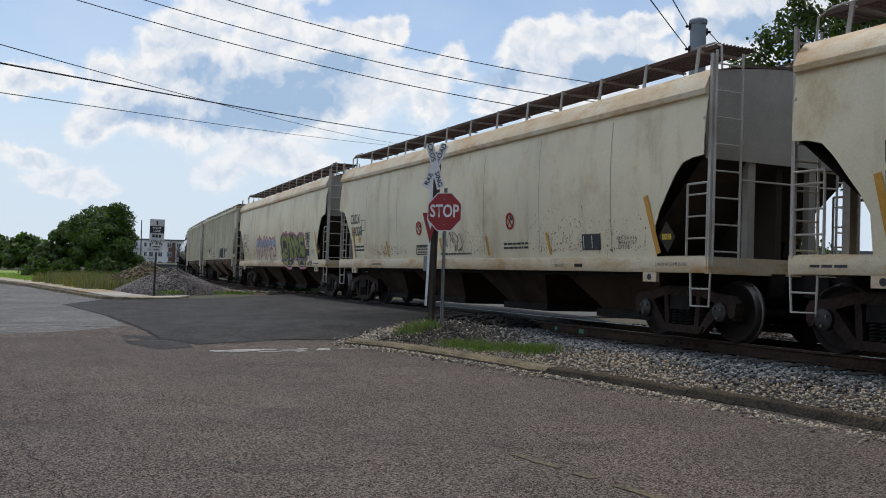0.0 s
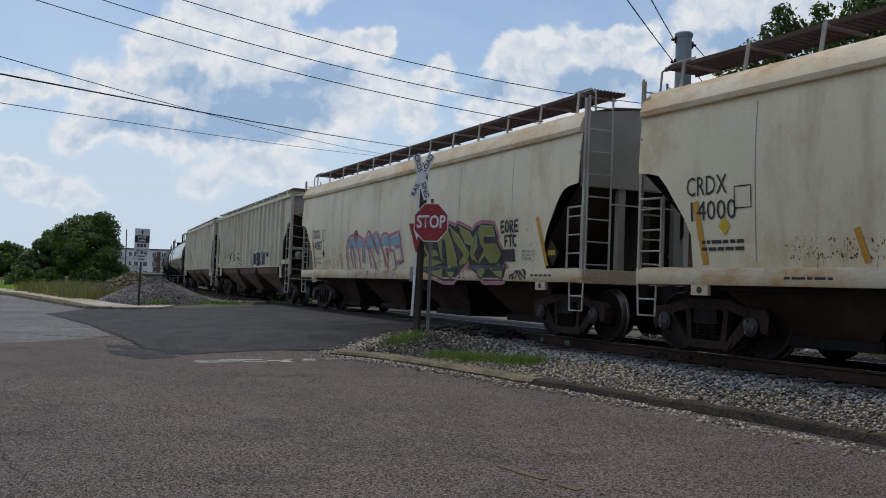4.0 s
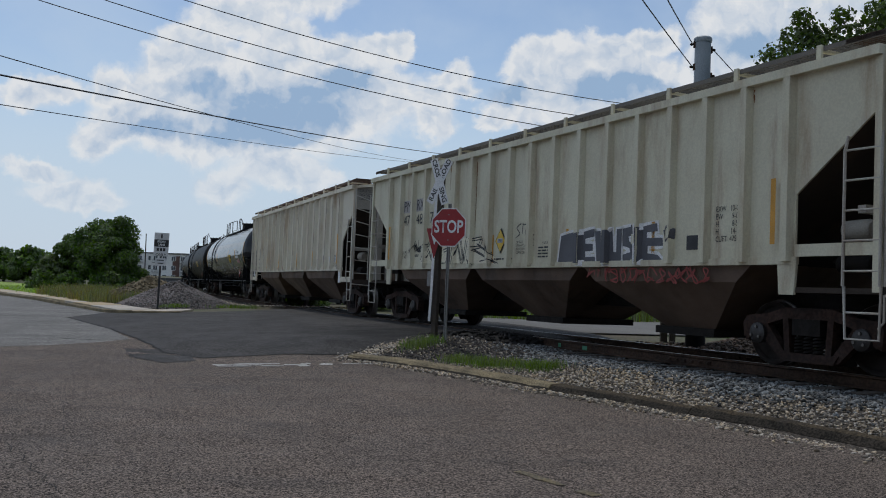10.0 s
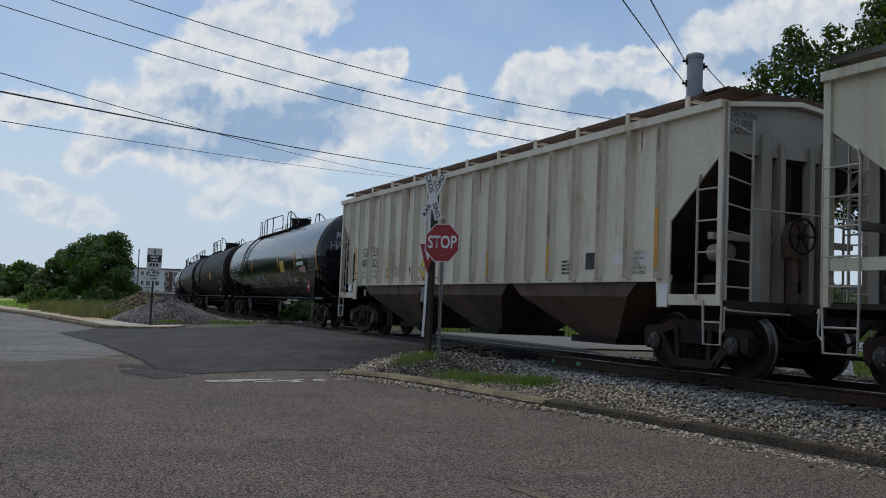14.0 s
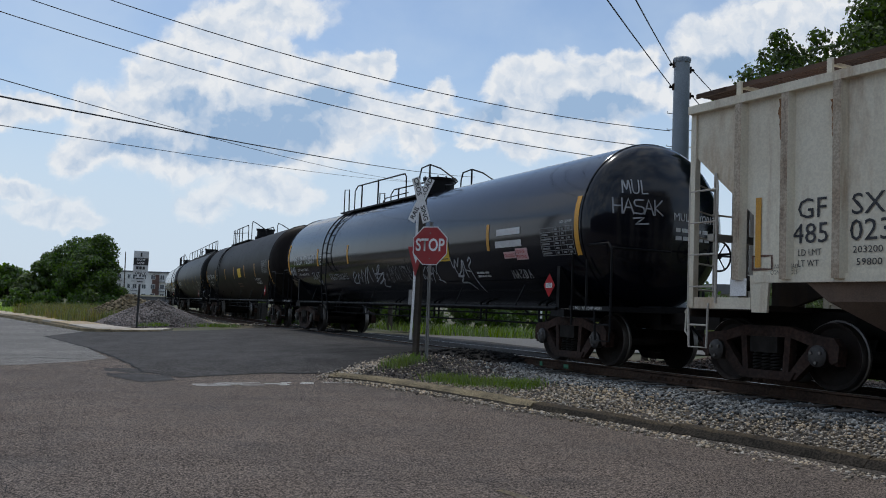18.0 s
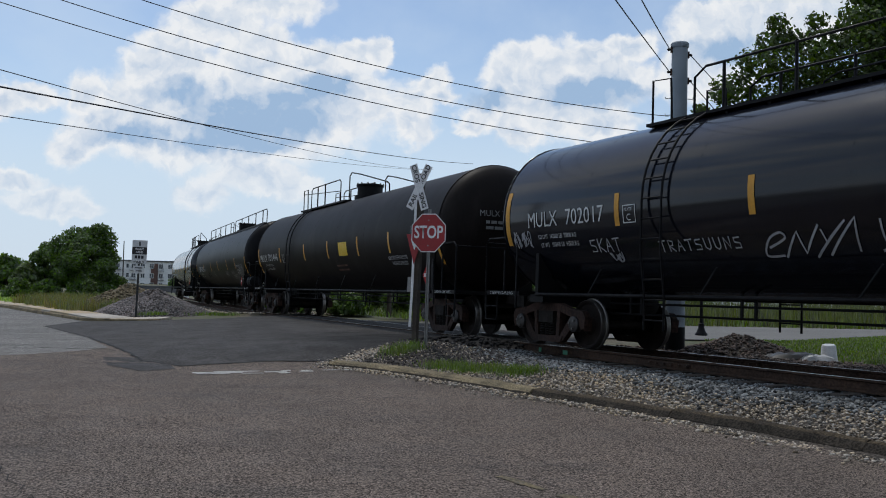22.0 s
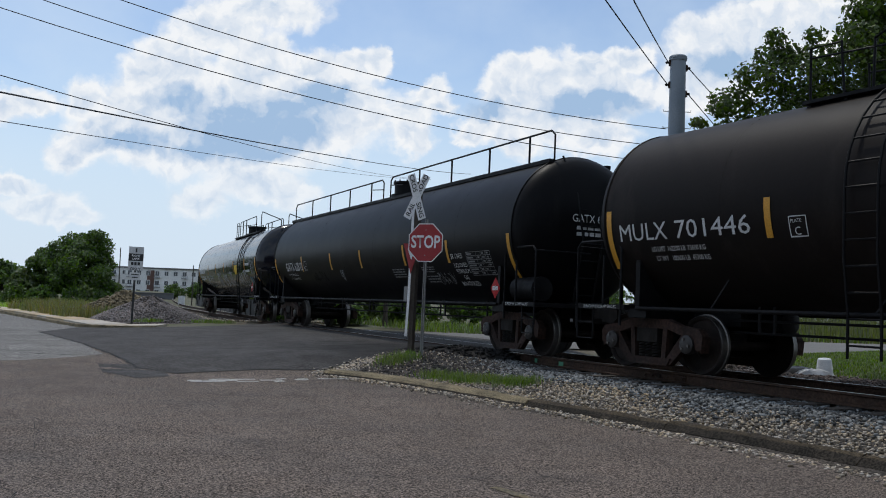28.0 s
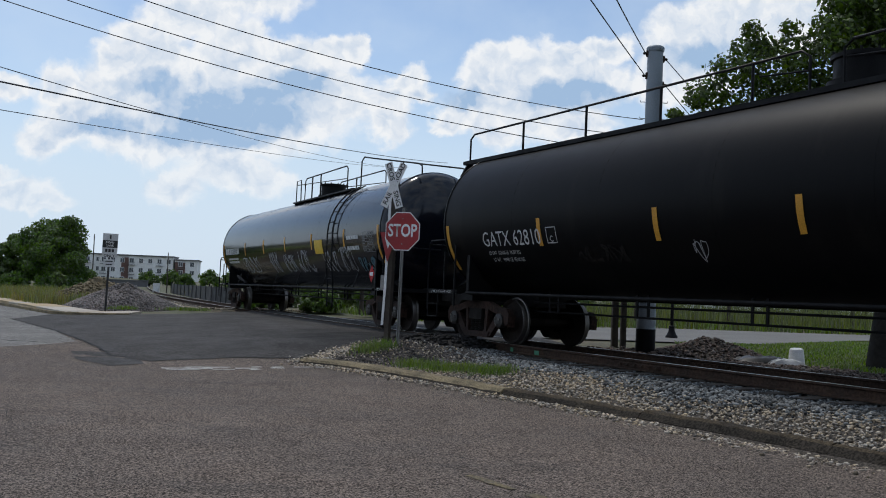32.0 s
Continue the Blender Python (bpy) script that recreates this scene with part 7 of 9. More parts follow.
def speckle(car, spans, n, seed, put):
    """Small rust spots and runs on the paint."""
    rnd = random.Random(seed)
    s = Shape()
    for x0, x1, z0, z1 in spans:
        for _ in range(n):
            x, z, r = rnd.uniform(x0, x1), rnd.triangular(z0, z1, z0), rnd.uniform(0.006, 0.020) * rnd.uniform(0.4, 1.0)
            s.add([put(x + r * rnd.uniform(0.6, 1.3) * math.cos(a), z + r * rnd.uniform(0.6, 1.5) * math.sin(a), 0.004) for a in (0, 1.05, 2.1, 3.14, 4.19, 5.24)], [(0, 1, 2, 3, 4, 5)])
            if rnd.random() < 0.06:
                L = rnd.uniform(0.05, 0.25)
                s.add([put(x - r * 0.4, z, 0.003), put(x + r * 0.4, z, 0.003), put(x + r * 0.2, z - L, 0.003), put(x - r * 0.2, z - L, 0.003)], [(0, 1, 2, 3)])
    tagged(part("rust_specks", s, RUST, car, "rust spots and runs in the paint"), kind="stuff")


def marks_a(car):
    p = acf_put
    speckle(car, ((-0.9, 1.6, 1.40, 2.1), (3.2, 5.2, 1.38, 2.25), (4.0, 7.0, 1.38, 2.0), (-5.5, -3.0, 1.38, 1.7)), 240, 201, p)
    hopper_common(car, p)
    no_hammer(car, 2.54, 2.02, p)
    no_hammer(car, -2.15, 2.03, p)
    lettering(car, "CRDX", -7.3, 2.32, 0.40, p, LETTER, width=0.80)
    lettering(car, "14000", -7.28, 1.96, 0.40, p, LETTER, width=0.88)
    bars(car, -7.0, -6.2, (1.52, 1.62), 0.05, p, LETTER, seed=3)
    diamond(car, -6.55, 1.86, 0.11, p, LABEL_YELLOW, LABEL_YELLOW, "", 1.2)
    s = Shape()
    panel(s, 5.15, 5.72, 1.40, 1.68, p, 0.010)
    sq = part("data_plate", s, LETTER, car, "black stencilled data panel")
    for x in (5.20, 5.46):
        k = Shape()
        panel(k, x, x + 0.02, 1.43, 1.65, p, 0.014)
        part("data_field", k, SPRAY_PALE, sq)
    words(car, ("EXW 10-8  H 9-6", "EW 10-6  H 15-5", "CUFT 5100"), 6.22, 1.56, 0.085, p, LETTER)
    bars(car, 2.25, 3.25, (1.46, 1.54), 0.04, p, LETTER, seed=6)
    bars(car, -0.9, 0.75, (1.36,), 0.04, p, LETTER, seed=7)
    bars(car, -5.5, -4.7, (1.12,), 0.035, p, LETTER, seed=8)
    words(car, ("A", "1800 CU-FT"), 4.25, 1.17, 0.075, p, LETTER)
    lettering(car, "2 INCH HF COMP SHOES", 7.25, 1.13, 0.075, p, LETTER, width=0.75)
    fr = [[(-2.35, 1.38), (-1.45, 1.38), (-1.45, 1.60), (-2.35, 1.60), (-2.35, 1.38)]]
    decal("caution_frame", car, LETTER, fr, p, 0.010, 0.03)
    bars(car, -2.28, -1.5, (1.42, 1.49, 1.55), 0.035, p, LETTER, seed=10)
    decal("spray_tag", car, SPRAY_BROWN, scrawl(-0.75, 0.35, 1.45, 1.85, 4, 12), p, 0.012, 0.020, "brown spray-painted scrawl")
    diamond(car, 7.52, 1.58, 0.20, p, SLOPE_DARK, LABEL_YELLOW, "1942", 1.2)
    sl = Shape()
    sl.box(4.95, 5.18, -1.56, -1.54, 1.10, 1.16)
    part("tag_slot", sl, SLOPE_DARK, car)
    box_ = [[(-6.35, 2.1), (-6.05, 2.1), (-6.05, 2.4), (-6.35, 2.4), (-6.35, 2.1)]]
    decal("plate_frame", car, LETTER, box_, p, 0.010, 0.02)


def marks_b(car):
    p = acf_put
    speckle(car, ((-7.0, -3.2, 1.40, 2.2), (-7.0, 7.0, 1.40, 2.3)), 260, 202, p)
    hopper_common(car, p)
    lettering(car, "CRDX", -7.13, 2.27, 0.40, p, LETTER, width=0.80)
    lettering(car, "14087", -7.10, 1.90, 0.40, p, LETTER, width=0.88)
    lettering(car, "LD LMT 221900", -6.98, 1.60, 0.105, p, LETTER)
    lettering(car, "LT WT   64100", -6.98, 1.46, 0.105, p, LETTER)
    back = [(1.4, 2.02), (1.56, 2.2), (1.85, 2.3), (2.27, 2.26), (2.41, 2.19), (2.99, 2.24), (3.2, 2.29), (3.53, 2.2), (3.62, 2.27), (4.34, 2.08), (4.5, 2.17), (4.8, 2.22), (5.31, 2.17), (5.46, 1.89), (5.43, 1.82), (5.61, 1.64), (5.71, 1.5), (5.66, 1.4), (5.77, 1.28), (5.69, 1.03), (4.88, 1.02), (4.38, 1.22), (3.92, 1.34), (3.4, 1.0), (2.91, 1.0), (1.53, 1.25), (1.64, 1.34), (1.44, 1.56), (1.6, 1.69), (1.42, 1.88)]
    big = [
        [(1.62, 1.96), (1.73, 2.16), (1.97, 2.23), (2.34, 2.19), (2.46, 2.01), (1.91, 2.02), (1.8, 1.91), (2.03, 1.66), (2.24, 1.76), (2.51, 1.71), (2.63, 1.57), (2.09, 1.54), (2.56, 1.49), (2.85, 1.42), (2.21, 1.32), (1.67, 1.32), (1.58, 1.51), (1.95, 1.61), (1.65, 1.83)],
        [(2.48, 2.15), (2.99, 2.21), (3.11, 2.18), (3.39, 1.8), (3.54, 1.47), (3.61, 1.31), (3.17, 1.29), (3.03, 1.35), (2.96, 1.9), (2.81, 1.95), (2.79, 1.66), (2.85, 1.4), (2.68, 1.53), (2.57, 1.83), (2.5, 1.98)],
        [(3.22, 2.22), (3.66, 2.02), (4.06, 1.7), (4.16, 1.58), (3.93, 1.38), (3.65, 1.32), (3.64, 1.45), (3.87, 1.58), (3.4, 1.91)],
        [(3.69, 2.21), (4.25, 2.05), (4.37, 1.9), (4.38, 1.76), (3.96, 1.85), (3.79, 2.01)],
        [(4.25, 1.79), (4.53, 2.04), (4.56, 1.75), (4.37, 1.57), (4.51, 1.41), (4.25, 1.46), (4.16, 1.61)],
        [(4.58, 2.02), (4.76, 2.17), (5.28, 2.13), (5.37, 1.93), (4.98, 1.95), (4.85, 1.9), (4.9, 1.81), (5.41, 1.81), (5.62, 1.57), (5.4, 1.38), (5.06, 1.37), (4.87, 1.53), (4.57, 1.35), (4.54, 1.45), (4.83, 1.67), (4.69, 1.79)]]
    low = [
        [(2.9, 1.3), (3.58, 1.29), (3.3, 1.05), (3.12, 1.13)],
        [(1.8, 1.23), (2.84, 1.28), (2.84, 1.04), (2.25, 1.14)],
        [(4.58, 1.28), (5.03, 1.3), (4.74, 1.06), (4.55, 1.15)],
        [(5.1, 1.28), (5.45, 1.41), (5.68, 1.25), (5.64, 1.07), (5.34, 1.14)]]
    decal("spray_halo", car, SPRAY_PINK, [back + back[:1]], p, 0.005, 0.16, "pinkish spray-paint halo")
    painted("spray_shadow", car, SPRAY_BLACK, [back], p, 0.009, "black spray-painted block shadow")
    painted("spray_letters", car, SPRAY_GREEN, big, p, 0.013, "olive green spray-painted block letters")
    painted("spray_feet", car, SPRAY_OLIVE, low, p, 0.013, "olive spray-painted arrow feet on the sill")
    decal("spray_shine", car, SPRAY_LIME, [[(x - 0.01, z + 0.005) for x, z in st[:5]] for st in big], p, 0.017, 0.025, "pale lime highlights on the letters")
    decal("spray_outline", car, SPRAY_BLACK, [st + st[:1] for st in big + low], p, 0.016, 0.035, "black outlines of the letters")
    decal("sill_tag", car, SPRAY_BLACK, glyphs("SZ", 3.60, 4.0, 1.08, 1.22, 0.7), p, 0.012, 0.025)
    blue = [
        [(-3.71, 1.91), (-3.6, 2.13), (-3.33, 2.23), (-3.08, 2.16), (-2.87, 1.88)],
        [(-2.87, 1.92), (-2.76, 2.17), (-2.43, 2.11), (-2.46, 1.88)],
        [(-2.28, 1.86), (-2.06, 2.17), (-1.9, 2.28), (-1.49, 1.83)],
        [(-1.55, 2.08), (-1.32, 2.22), (-1.06, 1.88), (-1.26, 1.76)],
        [(-1.06, 1.9), (-0.89, 2.14), (-0.65, 2.19), (-0.43, 2.07), (-0.39, 1.87)],
        [(-0.4, 1.89), (-0.4, 2.1), (0.22, 2.2), (0.31, 1.86)]]
    pink = [
        [(-3.75, 1.29), (-3.8, 1.74), (-3.67, 2.09), (-3.33, 2.25), (-3.07, 2.19), (-2.87, 1.92), (-2.73, 1.54), (-2.69, 1.33)],
        [(-3.25, 1.33), (-3.39, 1.64), (-3.39, 1.9), (-3.28, 1.94), (-3.16, 1.72), (-3.09, 1.33)],
        [(-2.89, 2.01), (-2.79, 2.2), (-2.46, 2.15), (-2.39, 2.07), (-2.49, 1.7), (-2.42, 1.49), (-2.32, 1.61), (-2.32, 1.94), (-2.18, 2.06), (-1.99, 1.85), (-1.84, 1.33)],
        [(-2.22, 2.08), (-2.06, 2.23), (-1.9, 2.32), (-1.73, 2.21), (-1.44, 1.86), (-1.25, 1.67), (-1.43, 1.94), (-1.57, 2.12), (-1.32, 2.26), (-0.95, 1.81), (-0.6, 1.32)],
        [(-1.86, 1.88), (-1.66, 1.6), (-1.47, 1.33)],
        [(-1.08, 1.96), (-0.93, 2.16), (-0.7, 2.22), (-0.47, 2.15), (-0.38, 1.96), (-0.42, 1.8), (-0.67, 1.81)],
        [(-0.67, 1.8), (-0.57, 1.56), (-0.56, 1.73), (-0.4, 1.77), (-0.19, 1.74), (-0.09, 1.56), (-0.02, 1.32)],
        [(-0.4, 2.14), (0.24, 2.23), (0.32, 2.09), (0.33, 1.86), (-0.04, 1.84)],
        [(0.33, 1.84), (0.4, 1.65), (0.43, 1.49), (0.07, 1.46)]]
    painted("spray_blue_letters", car, SPRAY_BLUE, blue, p, 0.007, "pale blue spray-painted letter tops")
    rnd = random.Random(77)
    dots = Shape()
    for _ in range(420):
        x, z, r = rnd.uniform(-3.7, 0.4), rnd.uniform(1.06, 1.95), rnd.uniform(0.010, 0.030)
        dots.add([p(x + r * math.cos(q), z + r * math.sin(q), 0.010) for q in (0.3, 1.5, 2.8, 4.1, 5.3)], [(0, 1, 2, 3, 4)])
    tagged(part("spray_dots", dots, SPRAY_DOT, car), "faint teal dots in the letters", kind="stuff")
    decal("spray_pink_outline", car, SPRAY_PINK, [curved(st) for st in pink[:-2]] + pink[-2:], p, 0.013, 0.085, "pink outline of faded letters")
    decal("spray_edge", car, SPRAY_PALE, [[(x + 0.05, z - 0.05) for x, z in curved(st)] for st in pink[:1] + pink[2:4] + pink[5:6] + pink[7:8]], p, 0.011, 0.03, "white inner edge of the letters")
    decal("spray_pink_sill", car, SPRAY_PINK, [
        [(-3.68, 1.29), (-3.63, 1.05)],
        [(-2.9, 1.27), (-3.02, 1.07)],
        [(-2.05, 1.24), (-2.15, 1.08)],
        [(-1.48, 1.29), (-1.43, 1.08)],
        [(-0.58, 1.27), (-0.64, 1.13)],
        [(-0.06, 1.26), (-0.22, 1.07)]], p, 0.012, 0.07)
    decal("spray_tag", car, SPRAY_BLACK, glyphs("EORE", 5.58, 6.32, 2.00, 2.22, 0.75) + glyphs("FTC", 5.72, 6.22, 1.72, 1.93, 0.75), p, 0.012, 0.05, "black spray-painted tag")
    decal("sill_tag", car, SPRAY_BLACK, scrawl(5.95, 6.55, 1.08, 1.24, 4, 23), p, 0.012, 0.03)
    q = Shape()
    panel(q, 5.62, 6.12, 1.42, 1.66, p, 0.010)
    part("data_plate", q, LETTER, car, "black stencilled data panel")
    words(car, ("EXW 10-8  H 9-6", "EW 10-6  H 15-5", "CUFT 5100"), 6.42, 1.58, 0.08, p, LETTER)
    bars(car, 6.75, 7.5, (1.13,), 0.035, p, LETTER, seed=16)
    diamond(car, 7.50, 1.56, 0.20, p, SLOPE_DARK, LABEL_YELLOW, "1942", 1.2)
    diamond(car, -6.0, 1.78, 0.11, p, LETTER, LETTER, "", 1.2)
    no_hammer(car, -2.95, 2.22, p)
    no_hammer(car, 2.45, 2.24, p)
    decal("plate_frame", car, LETTER, [[(-6.05, 2.2), (-5.8, 2.2), (-5.8, 2.5), (-6.05, 2.5), (-6.05, 2.2)]], p, 0.010, 0.02)


def marks_front(car):
    speckle(car, ((-7.0, 7.0, 1.40, 2.4),), 300, 203, acf_put)
    hopper_common(car, acf_put)
    bars(car, -6.9, -6.0, (1.46, 1.60), 0.09, acf_put, LETTER, seed=31)
    bars(car, -7.0, -6.2, (2.0, 2.35), 0.26, acf_put, LETTER, seed=32)
    bars(car, -8.1, -7.5, (1.12,), 0.035, acf_put, LETTER, seed=33)


# -- rib-sided hopper --
def rib_put(x, z, lift=0.01):
    return Vector((x, -(1.47 + lift), z))


def ribbed_put(ribs):
    """Lays paint over the sheet and over the ribs that stand out from it."""
    def put(x, z, lift=0.01):
        out = max(0.0, max(0.105 * min(1.0, (0.098 - abs(x - r)) / 0.04) for r in ribs))
        return Vector((x, -(1.47 + out + lift), z))
    return put


def rib_hopper(name, label, uc, paint, half, ribs, marks, tb, shelf=1.50):
    car = thing(name, label, "hopper car", "freight train")
    car["ribs"] = [float(x) for x in ribs]
    E1 = 7.28
    for s in (-1, 1):
        sh = Shape()
        poly = [(-half, 3.98), (-half, 3.33), (-E1, 2.32), (-E1, 1.42), (E1, 1.42), (E1, 2.32), (half, 3.33), (half, 3.98)]
        sh.prism(poly, s * 1.44, s * 1.47)
        part("side_sheet", sh, paint, car, "flat side sheet in weathered cream grey paint")
        tc_ = Shape()
        tc_.box(-half, half, min(s * 1.42, s * 1.58), max(s * 1.42, s * 1.58), 3.90, 4.02)
        part("top_chord", tc_, paint, car)
        bc = Shape()
        bc.box(-E1 - 0.02, E1 + 0.02, min(s * 1.42, s * 1.50), max(s * 1.42, s * 1.50), 1.40, 1.50)
        part("side_sill", bc, paint, car)
        for x in ribs:
            rb = Shape()
            z0, y = 1.44, s * 1.47
            rb.prism([(x - 0.095, y), (x - 0.058, y + s * 0.105), (x + 0.058, y + s * 0.105), (x + 0.095, y)], z0, 3.90, "xy")
            rb.mi[3] = 1       # this face is darker: rust, with a rib's side shade in the colour
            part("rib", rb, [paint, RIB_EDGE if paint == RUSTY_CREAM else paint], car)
        # shelf, plate and foot at each end
        for e in (-1, 1):
            fr = Shape()
            fr.box(min(e * 7.3, e * half), max(e * 7.3, e * half), s * 1.46 - 0.03, s * 1.46 + 0.03, shelf, shelf + 0.16)
            fr.prism([(e * 6.98, 1.50), (e * 7.32, 1.50), (e * 7.28, 1.0), (e * 7.02, 1.0)], s * 1.47 - 0.02, s * 1.47 + 0.02)
            part("end_sill_plate", fr, paint, car)
            po = Shape()
            po.box(min(e * (half - 0.10), e * half), max(e * (half - 0.10), e * half), s * 1.46 - 0.05, s * 1.46 + 0.05, 1.05, 4.0)
            part("corner_post", po, paint, car)
            lx = half - 0.54
            ladder(car, [(e * lx, s * 1.50, 1.12), (e * lx, s * 1.50, 2.80), (e * (lx + 0.04), s * 1.49, 2.98)], [(e * half, s * 1.50, 1.12), (e * half, s * 1.50, 2.80), (e * half, s * 1.49, 2.98)], 5 if shelf > 1.2 else 4, LADDER)
            ladder(car, [(e * (half + 0.03), s * 1.45, 1.12), (e * (half + 0.03), s * 1.45, 3.9)], [(e * (half + 0.03), s * 0.98, 1.12), (e * (half + 0.03), s * 0.98, 3.75)], 7, LADDER, "end_ladder")
            stirrup(car, min(e * 8.1, e * half), max(e * 8.1, e * half), s * 1.50, 1.12, 0.48, LADDER)
    roof = Shape()
    pr = [(-1.50, 4.0), (-0.9, 4.08), (0, 4.13), (0.9, 4.08), (1.50, 4.0), (0.9, 4.04), (0, 4.09), (-0.9, 4.04)]
    roof.loft([[Vector((x, a, b)) for a, b in pr] for x in (-half + 0.12, half - 0.12)])
    part("roof", roof, paint, car, smooth=30)
    for s in (-1, 1):
        grating("running_board", car, -half, half, s * 1.12 - 0.3, s * 1.12 + 0.3, 4.21, 0.12, GRATE_GREY if paint == GREY_CREAM else GRATE)
        for x in np.linspace(-7.6, 7.6, 11):
            st = Shape()
            st.box(x - 0.03, x + 0.03, min(s * 0.6, s * 1.44), max(s * 0.6, s * 1.44), 4.15, 4.19)
            st.box(x - 0.04, x + 0.04, s * 1.45 - 0.02, s * 1.45 + 0.02, 3.98, 4.24)
            part("bracket", st, paint, car)
    for e in (-1, 1):
        grating("end_running_board", car, min(e * (half - 0.62), e * (half - 0.02)), max(e * (half - 0.62), e * (half - 0.02)), -1.42, 1.42, 4.215, 0.1)
        ew = Shape()
        ew.prism([(-1.44, 3.30), (-1.44, 4.0), (0, 4.18), (1.44, 4.0), (1.44, 3.30)], e * (half - 0.16), e * (half - 0.12), "yz")
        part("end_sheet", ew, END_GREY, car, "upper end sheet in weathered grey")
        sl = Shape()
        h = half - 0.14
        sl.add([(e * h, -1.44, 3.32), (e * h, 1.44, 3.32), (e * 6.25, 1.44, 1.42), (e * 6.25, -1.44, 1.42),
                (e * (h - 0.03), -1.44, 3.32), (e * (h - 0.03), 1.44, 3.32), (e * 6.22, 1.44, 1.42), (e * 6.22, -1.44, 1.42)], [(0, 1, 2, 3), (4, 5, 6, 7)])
        part("slope_sheet", sl, SLOPE_DARK, car, "end slope sheet, grime and shade in its dark colour")
        lip = Shape()
        lip.prism([(-1.46, 4.0), (0, 4.18), (1.46, 4.0), (1.46, 3.93), (0, 4.11), (-1.46, 3.93)], e * (half - 0.14), e * (half - 0.02), "yz")
        part("end_lip", lip, paint, car)
        for y, w, z1 in ((-0.62, 0.10, 3.62), (-0.30, 0.05, 3.5), (0.30, 0.05, 3.5), (0.62, 0.10, 3.62)):
            po = Shape()
            x0, x1 = sorted((e * (half - 0.22), e * (half - 0.06)))
            po.box(x0, x1, y - w, y - w + 0.02, 1.05, z1).box(x0, x1, y + w - 0.02, y + w, 1.05, z1)
            po.box(*sorted((e * (half - 0.085), e * (half - 0.065))), y - w + 0.02, y + w - 0.02, 1.05, z1)
            part("end_post", po, END_GREY, car, "grey channel post at the car's end")
        hr = Shape()
        hr.tube([(e * (half + 0.06), -1.0, 2.46), (e * (half + 0.06), 1.0, 2.46)], 0.016, 6)
        part("end_rail", hr, LADDER, car, smooth=40)
        pl = Shape()
        pl.box(min(e * 7.1, e * half), max(e * 7.1, e * half), -1.46, 1.46, 1.03, 1.10)
        pl.box(*sorted((e * (half - 0.02), e * (half + 0.04))), -1.46, 1.46, 0.92, 1.12)
        part("end_platform", pl, SLOPE_DARK, car)
        ct = Shape()
        ct.box(*sorted((e * (half - 0.40), e * (half - 0.28))), -1.42, 1.42, 2.02, 2.12)
        part("cross_tie", ct, END_GREY, car)
        web = Shape()
        web.prism([(e * (half - 0.24), 3.2), (e * (half - 0.24), 1.10), (e * 7.9, 1.10), (e * 6.6, 1.5)], -0.05, 0.05)
        part("gusset", web, SLOPE_DARK, car)
        for y, z, r in ((-0.95, 1.42, 0.11), (0.95, 1.42, 0.11)):
            cy = Shape()
            cy.lathe([(min(e * 7.55, e * 8.1), 0.03), (min(e * 7.55, e * 8.1) + 0.02, r), (max(e * 7.55, e * 8.1) - 0.02, r), (max(e * 7.55, e * 8.1), 0.03)], 14, "x", (0, y, z))
            part("brake_cylinder", cy, DUSTY_BLACK, car, smooth=40)
        hose = Shape()
        hose.tube([(e * (half + 0.02), -0.55, 0.85), (e * (half + 0.28), -0.52, 0.62), (e * (half + 0.50), -0.40, 0.55), (e * (half + 0.72), -0.20, 0.66)], 0.024, 7)
        part("air_hose", hose, BLACK, car, smooth=50)
        lever = Shape()
        lever.tube([(e * (half + 0.05), -1.48, 1.02), (e * (half + 0.10), -1.46, 0.98), (e * (half + 0.12), -1.10, 0.96), (e * (half + 0.12), -0.30, 0.95)], 0.015, 6)
        lever.tube([(e * (half + 0.05), -1.48, 1.02), (e * (half + 0.06), -1.49, 0.70), (e * (half - 0.02), -1.49, 0.62)], 0.015, 6)
        part("uncoupling_lever", lever, LADDER, car, smooth=40)
        coupler(car, e * half)
    # three bays
    for x in (-4.35, 0.0, 4.35):
        b = Shape()
        w = 2.12
        top = [(-w, -1.43), (w, -1.43), (w, 1.43), (-w, 1.43)]
        mid = [(-w + 0.35, -1.40), (w - 0.35, -1.40), (w - 0.35, 1.40), (-w + 0.35, 1.40)]
        bot = [(-0.60, -0.72), (0.60, -0.72), (0.60, 0.72), (-0.60, 0.72)]
        b.loft([[Vector((x + p, q, 1.43)) for p, q in top], [Vector((x + p, q, 1.16)) for p, q in mid], [Vector((x + p, q, 0.44)) for p, q in bot]])
        bay = part("hopper_bay", b, RIB_BAY, car, "painted sloped outlet hopper, grime and under-car shade in its colour", 20)
        g = Shape()
        g.box(x - 0.72, x + 0.72, -0.85, 0.85, 0.32, 0.44)
        part("outlet_gate", g, DUSTY_BLACK, bay)
    sp = Shape()
    for s in (-1, 1):
        sp.box(-half - 0.1, half + 0.1, s * 0.30 - 0.02, s * 0.30 + 0.02, 0.72, 1.05)
    part("centre_sill", sp, DUSTY_BLACK, car)
    brake_wheel(car, (half + 0.16), -0.12, 2.12)
    gear = Shape()
    gear.prism([(-0.30, 1.80), (-0.02, 1.80), (0.06, 2.05), (0.0, 2.32), (-0.22, 2.34), (-0.34, 2.1)], half - 0.06, half + 0.10, "yz")
    gear.box(half - 0.04, half + 0.06, -0.22, -0.10, 1.12, 1.82)
    part("brake_gear", gear, RUST_GEAR, car, "rust-brown hand brake housing", 30)
    tk = Shape()
